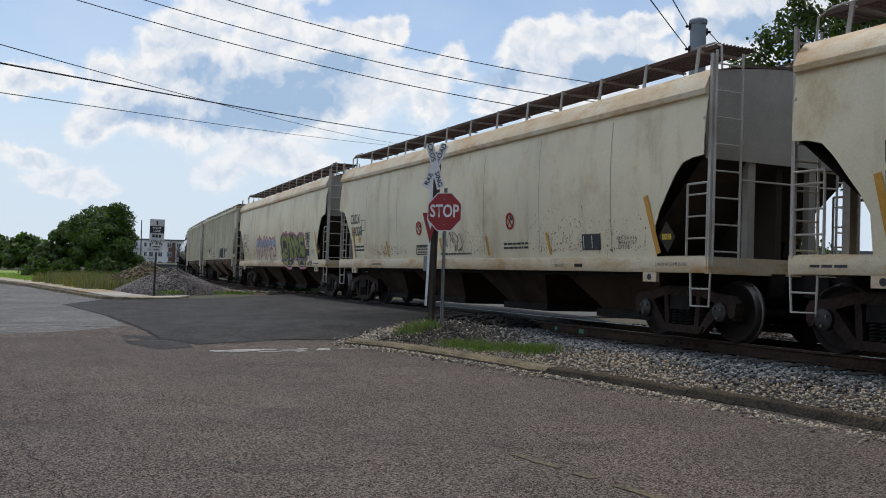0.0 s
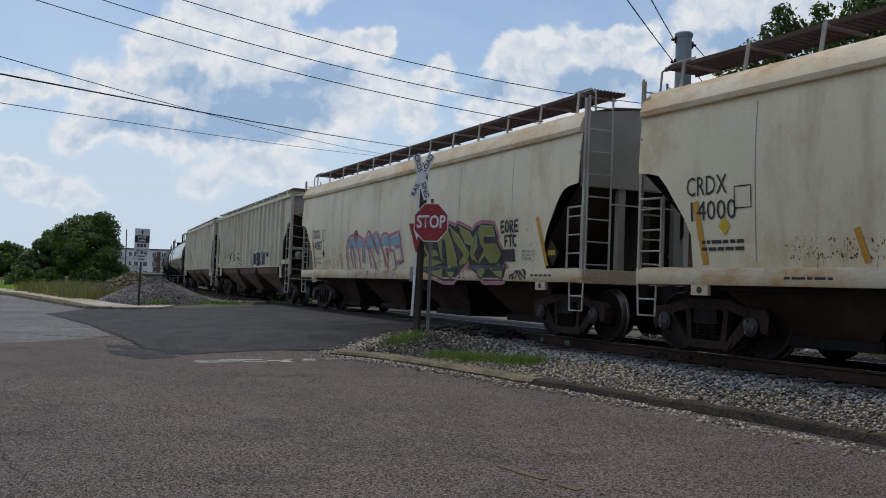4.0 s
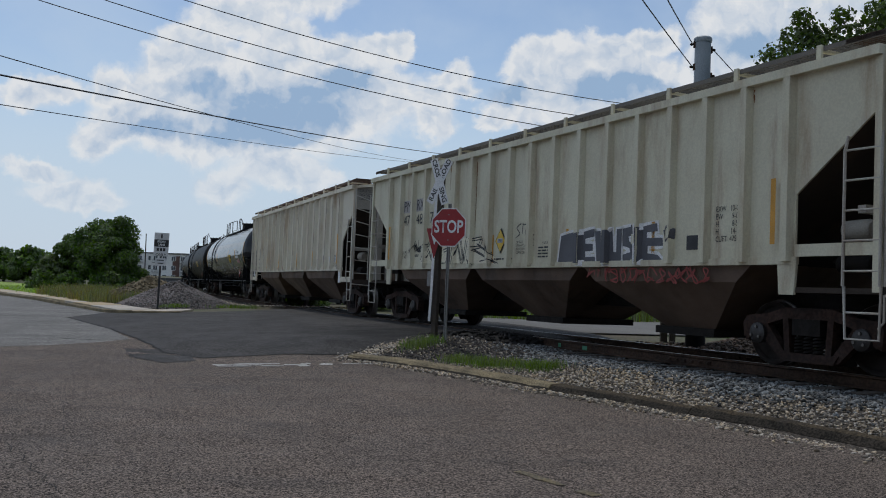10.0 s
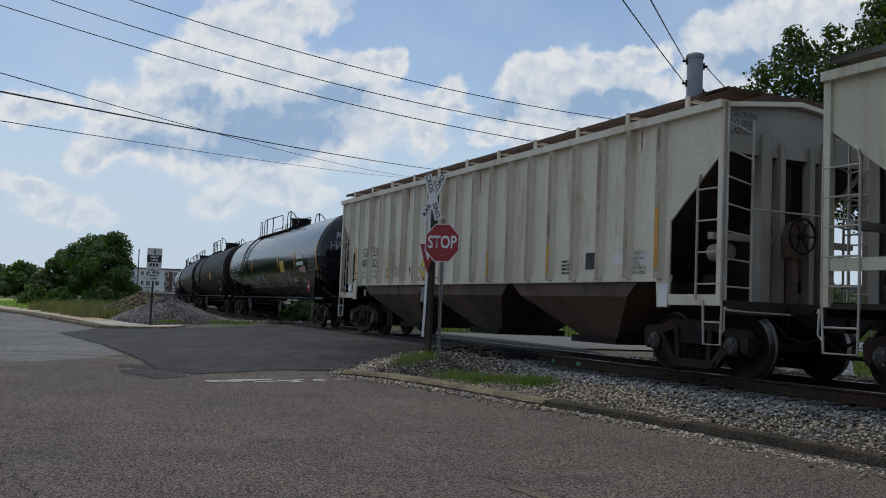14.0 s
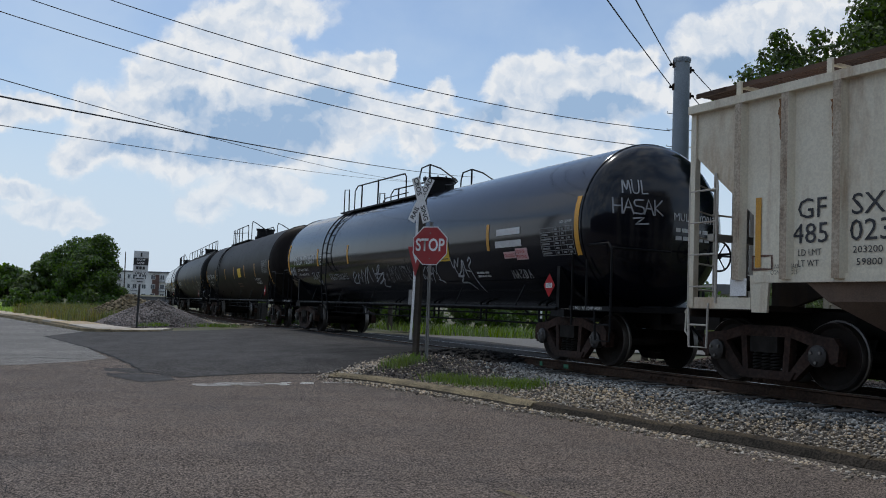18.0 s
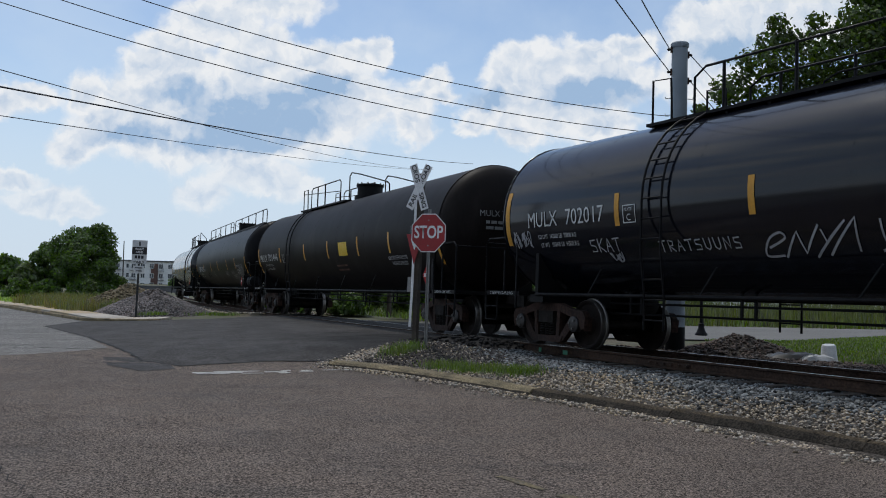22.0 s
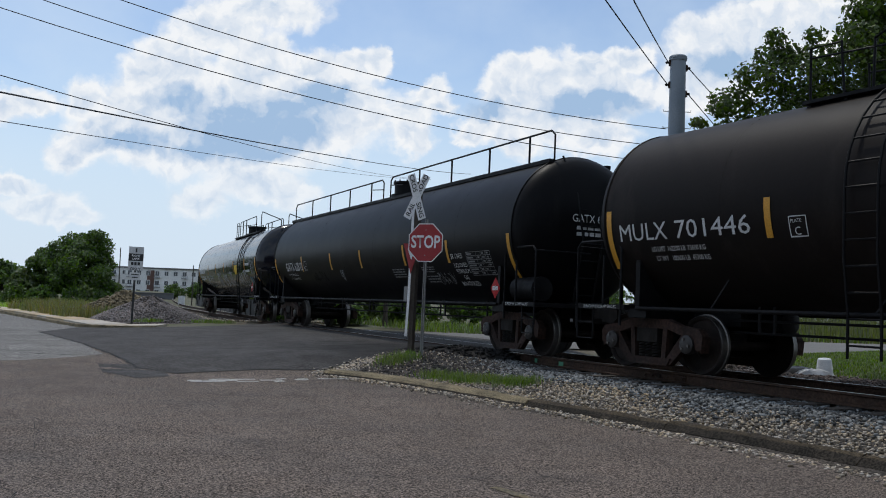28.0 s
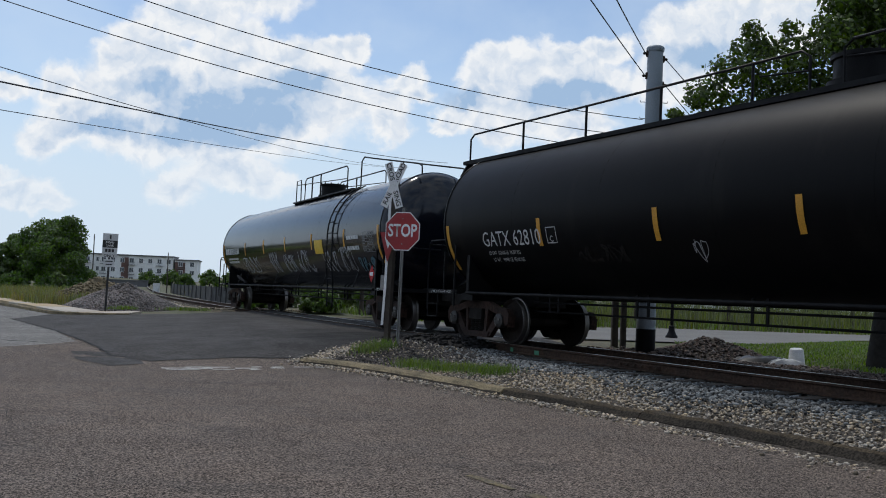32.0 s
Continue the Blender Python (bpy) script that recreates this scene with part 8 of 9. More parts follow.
    tk.lathe([(7.62, 0.03), (7.66, 0.13), (8.0, 0.14), (8.06, 0.10), (8.08, 0.02)], 16, "x", (0, -0.95, 1.86))
    part("air_reservoir", tk, END_GREY, car, smooth=40)
    for x in (-tb, tb):
        add_truck(car, x, uc)
    marks(car)
    return car


def streaks(car, put, runs, extra, seed):
    """Rust that has run down the sheets: ragged tapering stains."""
    rnd = random.Random(seed)
    runs = list(runs) + [(rnd.uniform(-7.0, 7.0), 3.86, 3.86 - rnd.uniform(0.15, 0.6), rnd.uniform(0.012, 0.032)) for _ in range(extra)]
    for x, za, zb, w in runs:
        s = Shape()
        n = max(4, int((za - zb) / 0.05))
        vs = []
        for i in range(n + 1):
            f = i / n
            ww = w * (1 - f) ** 0.6 * rnd.uniform(0.45, 1.1) + 0.003
            c = x + rnd.gauss(0, 0.006)
            z = za + (zb - za) * f
            vs += [put(c - ww, z, 0.0035), put(c + ww, z, 0.0035)]
        s.add(vs, [(2 * i, 2 * i + 1, 2 * i + 3, 2 * i + 2) for i in range(n)])
        part("rust_streak", s, RUST, car, "rust run down the side")


def marks_c(car):
    p = rib_put
    for x, t_ in ((-6.24, "PM"), (-5.40, "RX")):
        s = Shape()
        panel(s, x - 0.03, x + 0.52, 2.88, 3.2, p, 0.006)
        part("paint_patch", s, PATCH, car)
        lettering(car, t_, x, 2.92, 0.38, p, LETTER, width=0.43)
    for x, t_ in ((-6.22, "47"), (-5.40, "48"), (-4.55, "7")):
        lettering(car, t_, x, 2.55, 0.38, p, LETTER, width=0.2 * len(t_))
    lettering(car, "LD LMT", -6.28, 1.80, 0.12, p, LETTER, 0.9)
    lettering(car, "LT WT", -6.28, 1.68, 0.12, p, LETTER, 0.9)
    lettering(car, "207800", -5.42, 1.84, 0.11, p, LETTER, 0.9)
    lettering(car, "60200", -5.40, 1.71, 0.11, p, LETTER, 0.9)
    words(car, ("EXW   10-08", "EW       9-07", "H          8-5", "H         14-3", "CUFT  4750"), 5.76, 2.18, 0.12, p, LETTER, 1.22, 0.8)
    s = Shape()
    panel(s, 5.12, 5.50, 1.64, 1.86, p, 0.010)
    part("data_plate", s, LETTER, car, "black stencilled data panel")
    over = ribbed_put(car["ribs"])
    w = [
        [(1.46, 1.46), (1.55, 1.99), (2.02, 2.05), (2.14, 1.78), (2.03, 1.48)],
        [(2.1, 2.01), (2.62, 2.08), (2.65, 1.94), (2.36, 1.91), (2.37, 1.82), (2.6, 1.81), (2.61, 1.69), (2.37, 1.68), (2.38, 1.58), (2.68, 1.58), (2.69, 1.47), (2.13, 1.47)],
        [(2.66, 2.03), (2.83, 2.03), (2.89, 1.66), (2.99, 1.66), (3.01, 2.03), (3.18, 2.04), (3.23, 1.65), (3.31, 1.65), (3.31, 2.04), (3.45, 2.04), (3.45, 1.46), (2.73, 1.47)],
        [(3.48, 2.04), (3.88, 2.08), (3.9, 1.93), (3.65, 1.9), (3.68, 1.81), (3.9, 1.76), (3.9, 1.51), (3.5, 1.48), (3.5, 1.6), (3.71, 1.64), (3.68, 1.71), (3.49, 1.75)],
        [(3.93, 2.04), (4.39, 2.09), (4.42, 1.96), (4.14, 1.95), (4.14, 1.86), (4.54, 1.85), (4.56, 1.72), (4.17, 1.73), (4.17, 1.61), (4.43, 1.58), (4.57, 1.48), (3.95, 1.47)]]
    decal("spray_outline", car, SIGN_WHITE, [st + st[:1] for st in w], over, 0.006, 0.11, "pale spray-paint outline")
    painted("spray_letters", car, SPRAY_SLATE, w, over, 0.010, "slate grey spray-painted block letters", 0.035)
    decal("spray_loop", car, SPRAY_SLATE, [[(4.7, 1.94), (4.75, 2.01), (4.83, 1.97), (4.82, 1.83), (4.74, 1.79), (4.69, 1.86), (4.7, 1.94)]], over, 0.010, 0.045)
    painted("spray_tag_fill", car, SPRAY_CREAM, [[(-4.89, 1.55), (-4.61, 1.9), (-4.42, 2.17), (-4.11, 1.78), (-3.94, 2.06), (-3.31, 2.14), (-3.03, 1.75), (-2.8, 2.11), (-2.24, 2.11), (-1.76, 2.06), (-1.63, 1.87), (-1.13, 1.68), (-0.95, 1.5)]], over, 0.006, "silver fill of the wildstyle letters", 0.035)
    v = [
        [(-5.12, 1.97), (-4.61, 2.01), (-4.43, 2.19), (-4.31, 1.94), (-4.01, 1.62)],
        [(-4.89, 1.55), (-4.55, 1.9), (-4.39, 1.62), (-4.28, 1.99), (-4.14, 2.2), (-4.02, 1.77), (-3.87, 1.56)],
        [(-3.88, 1.77), (-3.9, 2.08), (-3.76, 2.13), (-3.4, 2.08), (-3.31, 2.21), (-3.22, 2.13)],
        [(-3.71, 1.85), (-3.39, 1.91), (-3.54, 1.54), (-3.76, 1.54)],
        [(-3.31, 2.11), (-3.11, 1.55), (-2.96, 2.04), (-2.72, 1.52), (-2.62, 1.74)],
        [(-2.8, 2.11), (-2.61, 1.59), (-2.48, 2.1), (-2.32, 2.15), (-2.38, 1.82), (-2.13, 1.51)],
        [(-2.27, 2.06), (-1.71, 2.1), (-1.85, 1.9), (-2.23, 1.87), (-2.07, 1.83), (-1.48, 1.66), (-0.92, 1.5)],
        [(-1.93, 1.95), (-1.41, 1.78), (-1.42, 1.99), (-1.32, 1.79), (-1.2, 1.73)],
        [(-1.76, 1.56), (-1.2, 1.61), (-1.06, 1.5)],
        [(-5.67, 2.09), (-5.55, 1.81), (-5.39, 2.13), (-5.22, 1.85), (-5.18, 2.14)]]
    decal("spray_tag", car, SPRAY_BLACK, v + [[(x + 0.07, z - 0.05) for x, z in st] for st in v[:8]], over, 0.011, 0.024, "black spray-painted wildstyle outline")
    diamond(car, -0.82, 1.98, 0.24, p, SPRAY_BLACK, SPRAY_BLACK, "", 1.15)
    diamond(car, -0.82, 1.98, 0.205, lambda x, z, l=0.01: rib_put(x, z, l + 0.012), LABEL_YELLOW, SIGN_GREY, "1942", 1.15)
    decal("small_tag", car, SPRAY_BLACK, scrawl(-5.6, -4.97, 1.86, 2.02, 5, 45), p, 0.012, 0.03)
    decal("spray_tag", car, LETTER, [curved([(0.02, 2.30), (-0.15, 2.22), (-0.02, 2.10), (-0.18, 2.02)]), [(0.10, 2.30), (0.08, 2.10)], [(0.26, 2.46), (0.20, 2.06)], [(0.12, 2.27), (0.32, 2.28)], curved([(0.36, 2.26), (0.50, 2.22), (0.42, 2.14), (0.36, 2.08), (0.55, 2.05)])] + glyphs("SZ", 0.34, 0.56, 1.84, 1.98, 0.8), p, 0.012, 0.022, "black spray-painted scrawl")
    words(car, ("CAUTION", "OPEN HATCH", "BEFORE UNLOADING", "COMPARTMENT"), -0.16, 1.90, 0.075, p, LETTER, 1.25, 0.8)
    words(car, ("WARNING",), 0.86, 1.86, 0.07, p, LETTER)
    bars(car, 0.72, 1.24, (1.60, 1.66, 1.72, 1.78), 0.03, p, LETTER, seed=50)
    bars(car, -1.1, -0.3, (1.58,), 0.03, p, LETTER, seed=49)
    for x in (-6.96, 6.98):
        decal("reflective_stripe", car, STRIPE, [[(x, 2.52), (x, 1.70)]], p, 0.112, 0.09, "yellow reflective stripe")
    for x in (-4.02, -1.19, 1.75, 4.3):
        decal("reflective_stripe", car, STRIPE, [[(x, 2.09), (x, 1.54)]], p, 0.006, 0.08, "yellow reflective stripe")
    streaks(car, p, [(-2.06, 3.8, 2.3, 0.016), (-7.1, 3.8, 2.2, 0.016)], 4, 301)
    decal("red_tag", car, SPRAY_RED, scrawl(2.4, 5.6, 1.16, 1.36, 13, 46), lambda x, z, l: Vector((x, -1.44 - l, z)), 0.01, 0.025, "red spray-painted scrawl on the hopper")


def marks_d(car):
    p = rib_put
    for x, z, t_, w in ((-6.55, 2.22, "GF", 0.44), (-5.74, 2.22, "SX", 0.46), (-6.62, 1.90, "485", 0.55), (-5.76, 1.90, "023", 0.56)):
        lettering(car, t_, x, z, 0.37, p, LETTER, width=w)
    lettering(car, "LD LMT", -6.53, 1.74, 0.12, p, LETTER, width=0.36)
    lettering(car, "LT WT", -6.53, 1.60, 0.12, p, LETTER, width=0.32)
    lettering(car, "203200", -5.71, 1.75, 0.12, p, LETTER, width=0.41)
    lettering(car, "59800", -5.66, 1.60, 0.12, p, LETTER, width=0.35)
    lettering(car, "LBS", -4.76, 1.75, 0.14, p, LETTER, width=0.22)
    lettering(car, "LBS", -4.76, 1.59, 0.14, p, LETTER, width=0.22)
    for i, w in enumerate(("CONSULT OWNER", "BEFORE", "REPAIRING", "HOPPER BODY")):
        n = 0.045 * len(w)
        lettering(car, w, -3.83 - n / 2, 1.84 - 0.075 * i, 0.085, p, LETTER, width=n)
    diamond(car, -2.12, 1.79, 0.30, p, SPRAY_BLACK, SPRAY_BLACK, "", 1.0)
    diamond(car, -2.12, 1.79, 0.24, lambda x, z, l=0.01: rib_put(x, z, l + 0.012), LABEL_YELLOW, SIGN_GREY, "1942", 1.0)
    sill = lambda x, z, l=0.01: Vector((x, -1.50 - l, z))
    lettering(car, "DO NOT", -2.40, 1.50, 0.14, lambda x, z, l=0.01: rib_put(x, z, 0.034), LETTER_R, width=0.55)
    lettering(car, "HAMMER", -1.55, 1.50, 0.14, lambda x, z, l=0.01: rib_put(x, z, 0.034), LETTER_R, width=0.60)
    decal("plate_frame", car, SPRAY_BROWN, [[(-7.28, 1.58), (-6.95, 1.58), (-6.95, 1.76), (-7.28, 1.76), (-7.28, 1.58)]], p, 0.010, 0.03)
    s = Shape()
    panel(s, -7.66, -7.36, 1.22, 1.46, sill, 0.006)
    part("notice_plate", s, SIGN_WHITE, car)
    decal("bay_tag", car, SPRAY_BLACK, [[(-4.16, 1.40), (-4.10, 1.33), (-3.95, 1.33)], [(-3.95, 1.40), (-3.72, 1.38)], [(-3.84, 1.39), (-3.80, 1.28)], [(-3.66, 1.38), (-3.62, 1.25), (-3.5, 1.27), (-3.6, 1.32), (-3.5, 1.36), (-3.66, 1.38)]], lambda x, z, l=0.01: Vector((x, -1.41 - l, z)), 0.03, 0.025)
    for x, l_ in ((-7.19, 0.012), (7.08, 0.112)):
        decal("reflective_stripe", car, STRIPE, [[(x, 2.52), (x, 1.64)]], p, l_, 0.10, "yellow reflective stripe")
    for x in (-4.26, 1.41, 3.84):
        decal("reflective_stripe", car, STRIPE, [[(x, 2.06), (x, 1.60)]], p, 0.112, 0.09, "yellow reflective stripe")
    decal("reflective_stripe", car, STRIPE, [[(-1.80, 2.06), (-1.80, 1.60)]], p, 0.112, 0.10, "yellow reflective stripe")
    streaks(car, p, [(-1.88, 3.86, 2.9, 0.11), (-1.80, 3.7, 2.75, 0.05), (-1.55, 3.86, 2.95, 0.07), (-6.84, 3.86, 3.3, 0.05), (-6.0, 3.7, 3.0, 0.05), (-3.27, 3.88, 3.3, 0.06), (-2.70, 3.88, 3.45, 0.05), (-3.05, 1.85, 1.6, 0.06), (-2.05, 3.6, 3.5, 0.06)], 14, 302)
    s = Shape()
    panel(s, 4.98, 5.36, 1.63, 1.92, p, 0.010)
    part("data_plate", s, LETTER, car, "black stencilled data panel")
    s = Shape()
    panel(s, 5.75, 6.75, 1.68, 1.86, p, 0.006)
    part("paint_patch", s, SPRAY_PALE, car, "pale bluish paint patch")
    bars(car, 4.2, 4.66, (1.56, 1.63, 1.70, 1.77), 0.035, p, LETTER, seed=53)
    words(car, ("EXW 10-8 H 9-7", "EW 8-2 H 14-6", "CUFT 4750"), 6.22, 1.84, 0.095, p, LETTER, 1.2, 0.72)
    words(car, ("2 INCH TREAD", "COND. SHOES"), 6.26, 1.60, 0.085, p, LETTER, 1.2, 0.8)
    words(car, ("CAUTION:", "NO SIDE", "LADDER"), -1.30, 3.82, 0.13, lambda y, z, l: Vector((8.48 - 0.12 + l, y, z)), LETTER, 1.25, 0.85)
    words(car, ("2 INCH TREAD", "COND. SHOES"), -6.95, 1.58, 0.085, lambda x, z, l: rib_put(x, z, 0.034), LETTER, 1.2, 0.8)
    s = Shape()
    panel(s, 7.05, 7.28, 1.02, 1.36, lambda x, z, l: Vector((x, -1.49 - l, z)), 0.006)
    part("notice_plate", s, SIGN_WHITE, car)


# -- tank cars --
TZ, TR = 2.50, 1.52


def tank_put(x, z, lift=0.01):
    d = max(0.0, TR * TR - (z - TZ) ** 2)
    r = (TR + lift) / TR
    return Vector((x, -math.sqrt(d) * r, TZ + (z - TZ) * r))


def tank_car(name, label, uc, paint, half, tb, rail, dome_x, marks, full_walk=False, ladder_x=None):
    car = thing(name, label, "tank car", "freight train")
    t = Shape()
    n = 56
    prof = [(-half - 0.62 * math.sin(a), TR * math.cos(a)) for a in np.linspace(1.5708, 0, 9)]
    prof = [(a, max(r, 0.004)) for a, r in prof]
    prof += [(x, TR) for x in np.linspace(-half + 0.05, half - 0.05, 9)] + [(-a, r) for a, r in prof[::-1]]
    t.lathe(prof, n, "x", (0, 0, TZ))
    part("tank", t, paint, car, smooth=50)
    for x in (-half, half):
        r_ = Shape()
        r_.tube([(x, (TR + 0.002) * math.sin(a), TZ + (TR + 0.002) * math.cos(a)) for a in np.linspace(0, 6.28319, 49)], 0.016, 5)
        part("weld_seam", r_, paint, car, smooth=50)
    for x in np.linspace(-half, half, 8)[1:-1]:
        r_ = Shape()
        r_.tube([(x, (TR - 0.004) * math.sin(a), TZ + (TR - 0.004) * math.cos(a)) for a in np.linspace(-2.6, 2.6, 41)], 0.008, 4)
        part("weld_seam", r_, paint, car, smooth=50)
    # sills, platforms and saddles
    for e in (-1, 1):
        s = Shape()
        s.box(min(e * (half - 1.9), e * (half + 0.75)), max(e * (half - 1.9), e * (half + 0.75)), -0.33, 0.33, 0.76, 1.08)
        s.prism([(e * (half - 1.9), 1.05), (e * (half + 0.1), 1.05), (e * (half - 0.1), 1.75), (e * (half - 1.6), 1.25)], -0.30, 0.30)
        part("stub_sill", s, BLACK, car, "black stub sill under the tank")
        b = Shape()
        b.box(e * tb - 0.22, e * tb + 0.22, -1.34, 1.34, 0.84, 0.98)
        b.prism([(-1.34, 0.98), (-1.34, 1.75), (-1.20, 1.85), (-1.02, 1.30), (-0.6, 1.02)], e * tb - 0.05, e * tb + 0.05, "yz")
        b.prism([(1.34, 0.98), (1.34, 1.75), (1.20, 1.85), (1.02, 1.30), (0.6, 1.02)], e * tb - 0.05, e * tb + 0.05, "yz")
        part("body_bolster", b, BLACK, car)
        pl = Shape()
        pl.box(min(e * (half - 0.45), e * (half + 0.85)), max(e * (half - 0.45), e * (half + 0.85)), -1.42, 1.42, 0.96, 1.04)
        part("end_platform", pl, BLACK, car)
        for sd in (-1, 1):
            y = sd * 1.42
            hr = Shape()
            x0, x1 = e * (half - 0.35), e * (half + 0.82)
            hr.tube([(x0, y, 0.70), (x0, y, 1.95), (x0 + e * 0.12, y, 2.10), (x1 - e * 0.1, y, 2.10), (x1, y, 2.0), (x1, y, 0.62)], 0.022, 6)
            hr.tube([(x0 + e * 0.45, y, 1.0), (x0 + e * 0.45, y, 1.85)], 0.022, 6)
            part("end_handrail", hr, BLACK, car, "black tubular end handrail", 40)
            stirrup(car, min(x1 - e * 0.02, x1 - e * 0.46), max(x1 - e * 0.02, x1 - e * 0.46), y, 1.0, 0.46, BLACK)
            for z_, k_ in ((0.99, 0.3), (2.02, 0.15)):
                g = Shape()
                g.tube([(x1, y, z_), (x1, y * k_, z_)], 0.019, 6)
                part("grab_rail", g, BLACK, car)
            if sd < 0:
                lettering(car, "2 INCH HF COMP SHOES", min(e * (half - 0.28), e * (half + 0.62)), 0.975, 0.075, lambda x, z, l: Vector((x, -1.42 - l, z)), LETTER_W, width=0.86)
        coupler(car, e * (half + 0.75))
    brake_wheel(car, half + 0.95, 0.75, 2.0, BLACK)
    if full_walk:
        rs = Shape()
        rs.lathe([(half - 0.35, 0.02), (half - 0.30, 0.24), (half + 0.55, 0.24), (half + 0.60, 0.02)], 16, "x", (0, -1.10, 1.30))
        part("air_reservoir", rs, BLACK, car, smooth=40)
    else:
        rs = Shape()
        rs.lathe([(-half + 1.35, 0.02), (-half + 1.4, 0.2), (-half + 2.3, 0.2), (-half + 2.35, 0.02)], 14, "x", (0, 0.3, 0.86))
        part("air_reservoir", rs, BLACK, car, smooth=40)
    # running pipe along the side with its braces
    for sd in (-1, 1):
        rp = Shape()
        rp.tube([(-tb, sd * 1.36, 0.985), (tb, sd * 1.36, 0.985)], 0.032, 8)
        part("side_rail", rp, BLACK, car, "black pipe rail along the bottom", 50)
        for x in ([] if full_walk else np.linspace(-tb + 1.6, tb - 1.6, 6)):
            br = Shape()
            br.box(-0.013, 0.013, -0.010, 0.010, 0, 0.55, m=Matrix.Translation((x, sd * 1.34, 0.98)) @ Matrix.Rotation(0.62 if x < 9 else -0.6, 4, "Y") @ Matrix.Rotation(sd * 0.08, 4, "X"))
            part("brace", br, BLACK, car)
    # brake rods under the belly
    rod = Shape()
    for z, y in ((0.86, -0.5), (0.68, -0.5)):
        rod.tube([(-tb + 1.2, y, z), (tb - 1.2, y, z)], 0.020, 6)
    part("brake_rod", rod, BLACK, car, smooth=40)
    hg = Shape()
    hg.box(-0.022, 0.022, -0.515, -0.485, 0.66, 1.16)
    hang = hg.mesh("rod_hanger", BLACK)
    for x in np.linspace(-tb + 1.9, tb - 1.9, 6):
        for d in (-0.14, 0.14):
            part("rod_hanger", hang, None, car, m=pose(x + d, 0, 0))
    # manway
    mw = Shape()
    zt = TZ + TR
    mw.lathe([(zt - 0.12, 0.50), (zt + 0.06, 0.50), (zt + 0.07, 0.41), (zt + 0.36, 0.41), (zt + 0.37, 0.45), (zt + 0.43, 0.45), (zt + 0.44, 0.39)], 26, "z", (dome_x, 0, 0))
    dome = part("manway_dome", mw, BLACK, car, "black round valve housing on top", 40)
    bl = Shape()
    for k in range(12):
        a = k * 0.5236
        bl.lathe([(zt + 0.40, 0.02), (zt + 0.47, 0.02)], 6, "z", (dome_x + 0.43 * math.cos(a), 0.43 * math.sin(a), 0))
    tagged(part("dome_bolts", bl, BLACK, dome), kind="stuff")
    # walkway and its rails
    for sd in (-1, 1):
        y = sd * 0.62
        r_ = Shape()
        zb = TZ + math.sqrt(TR * TR - 0.62 ** 2)
        if full_walk:
            x0, x1, zr, zf = -9.65, half + 0.05, 4.53, 3.90
            for xa, xb, posts in ((x0 + 0.1, -0.40, (-7.45, -5.38, -3.38, -1.42)), (0.15, x1, (2.2, 4.2, 6.2, 8.0))):
                r_.tube([(xa, y, zf), (xa, y, zr - 0.1), (xa + 0.14, y, zr), (xb - 0.14, y, zr), (xb, y, zr - 0.1), (xb, y, zf)], 0.021, 6)
                r_.tube([(xb - 0.9 if xb < 1 else xa, y, zr - 0.22), (xb if xb < 1 else xa + 0.9, y, zr - 0.30)], 0.014, 6)
                for x in posts:
                    r_.tube([(x, y, zf), (x, y, zr)], 0.024, 6)
            if sd < 0:
                part("walkway_rail", r_, BLACK, car, "black tubular walkway handrail", 40)
            w = Shape()
            w.box(x0, x1, min(y, y + sd * 0.12), max(y, y + sd * 0.12), zf - 0.05, zf + 0.03)
            part("walkway_edge", w, BLACK, car)
            for x in np.arange(-9.5, x1, 2.0):
                bk = Shape()
                bk.prism([(y + sd * 0.10, zf - 0.04), (y - sd * 0.05, zf - 0.04), (y + sd * 0.18, zf - 0.36), (y + sd * 0.26, zf - 0.34)], x - 0.03, x + 0.03, "yz")
                part("walkway_bracket", bk, BLACK, car)
        elif rail is None:
            zf, zr = zb + 0.05, zb + 0.83
            r_.tube([(-6.07, y, zf), (-6.07, y, zr), (-5.62, y, zr - 0.04), (-5.58, y, zf)], 0.020, 6)
            r_.tube([(-5.05, y, zf), (-5.05, y, zr - 0.14), (-4.80, y, zr), (-0.92, y, zr - 0.06), (-0.80, y, zr - 0.16), (-0.77, y, zf)], 0.021, 6)
            for x in (-4.40, -2.98):
                r_.tube([(x, y, zf), (x, y, zr)], 0.027, 6)
            r_.tube([(-2.51, y, zf), (-2.50, y, zf + 0.08), (-2.28, y, zf + 0.16), (-0.62, y, zf + 0.16)], 0.016, 6)
            r_.tube([(0.12, y, zf), (0.15, y, zr - 0.25), (0.26, y, zr - 0.05), (0.80, y, zr - 0.02), (1.46, y, zr - 0.20), (2.45, y, zr - 0.62), (2.50, y, zr - 0.66), (2.30, y, zr - 0.72), (1.84, y, zr - 0.68), (1.80, y, zf)], 0.021, 6)
            r_.tube([(0.80, y, zf), (0.80, y, zr - 0.02)], 0.026, 6)
            part("walkway_rail", r_, BLACK, car, "black tubular platform handrail", 40)
            w = Shape()
            w.box(-6.12, 0.95, min(y - sd * 0.15, y + sd * 0.1), max(y - sd * 0.15, y + sd * 0.1), zf - 0.03, zf + 0.02)
            for x in np.arange(-6.0, 1.0, 0.85):
                w.box(x - 0.03, x + 0.03, y - 0.03, y + 0.03, zb - 0.12, zf)
            part("walkway", w, BLACK, car)
        else:
            x0, x1 = rail
            zf, zr = zb + 0.05, zb + 0.82
            xm = x0 + (x1 - x0) * 0.48
            r_.tube([(x0, y, zf), (x0, y, zr), (x0 + 0.5, y, zr), (x0 + 0.56, y, zf)], 0.020, 6)
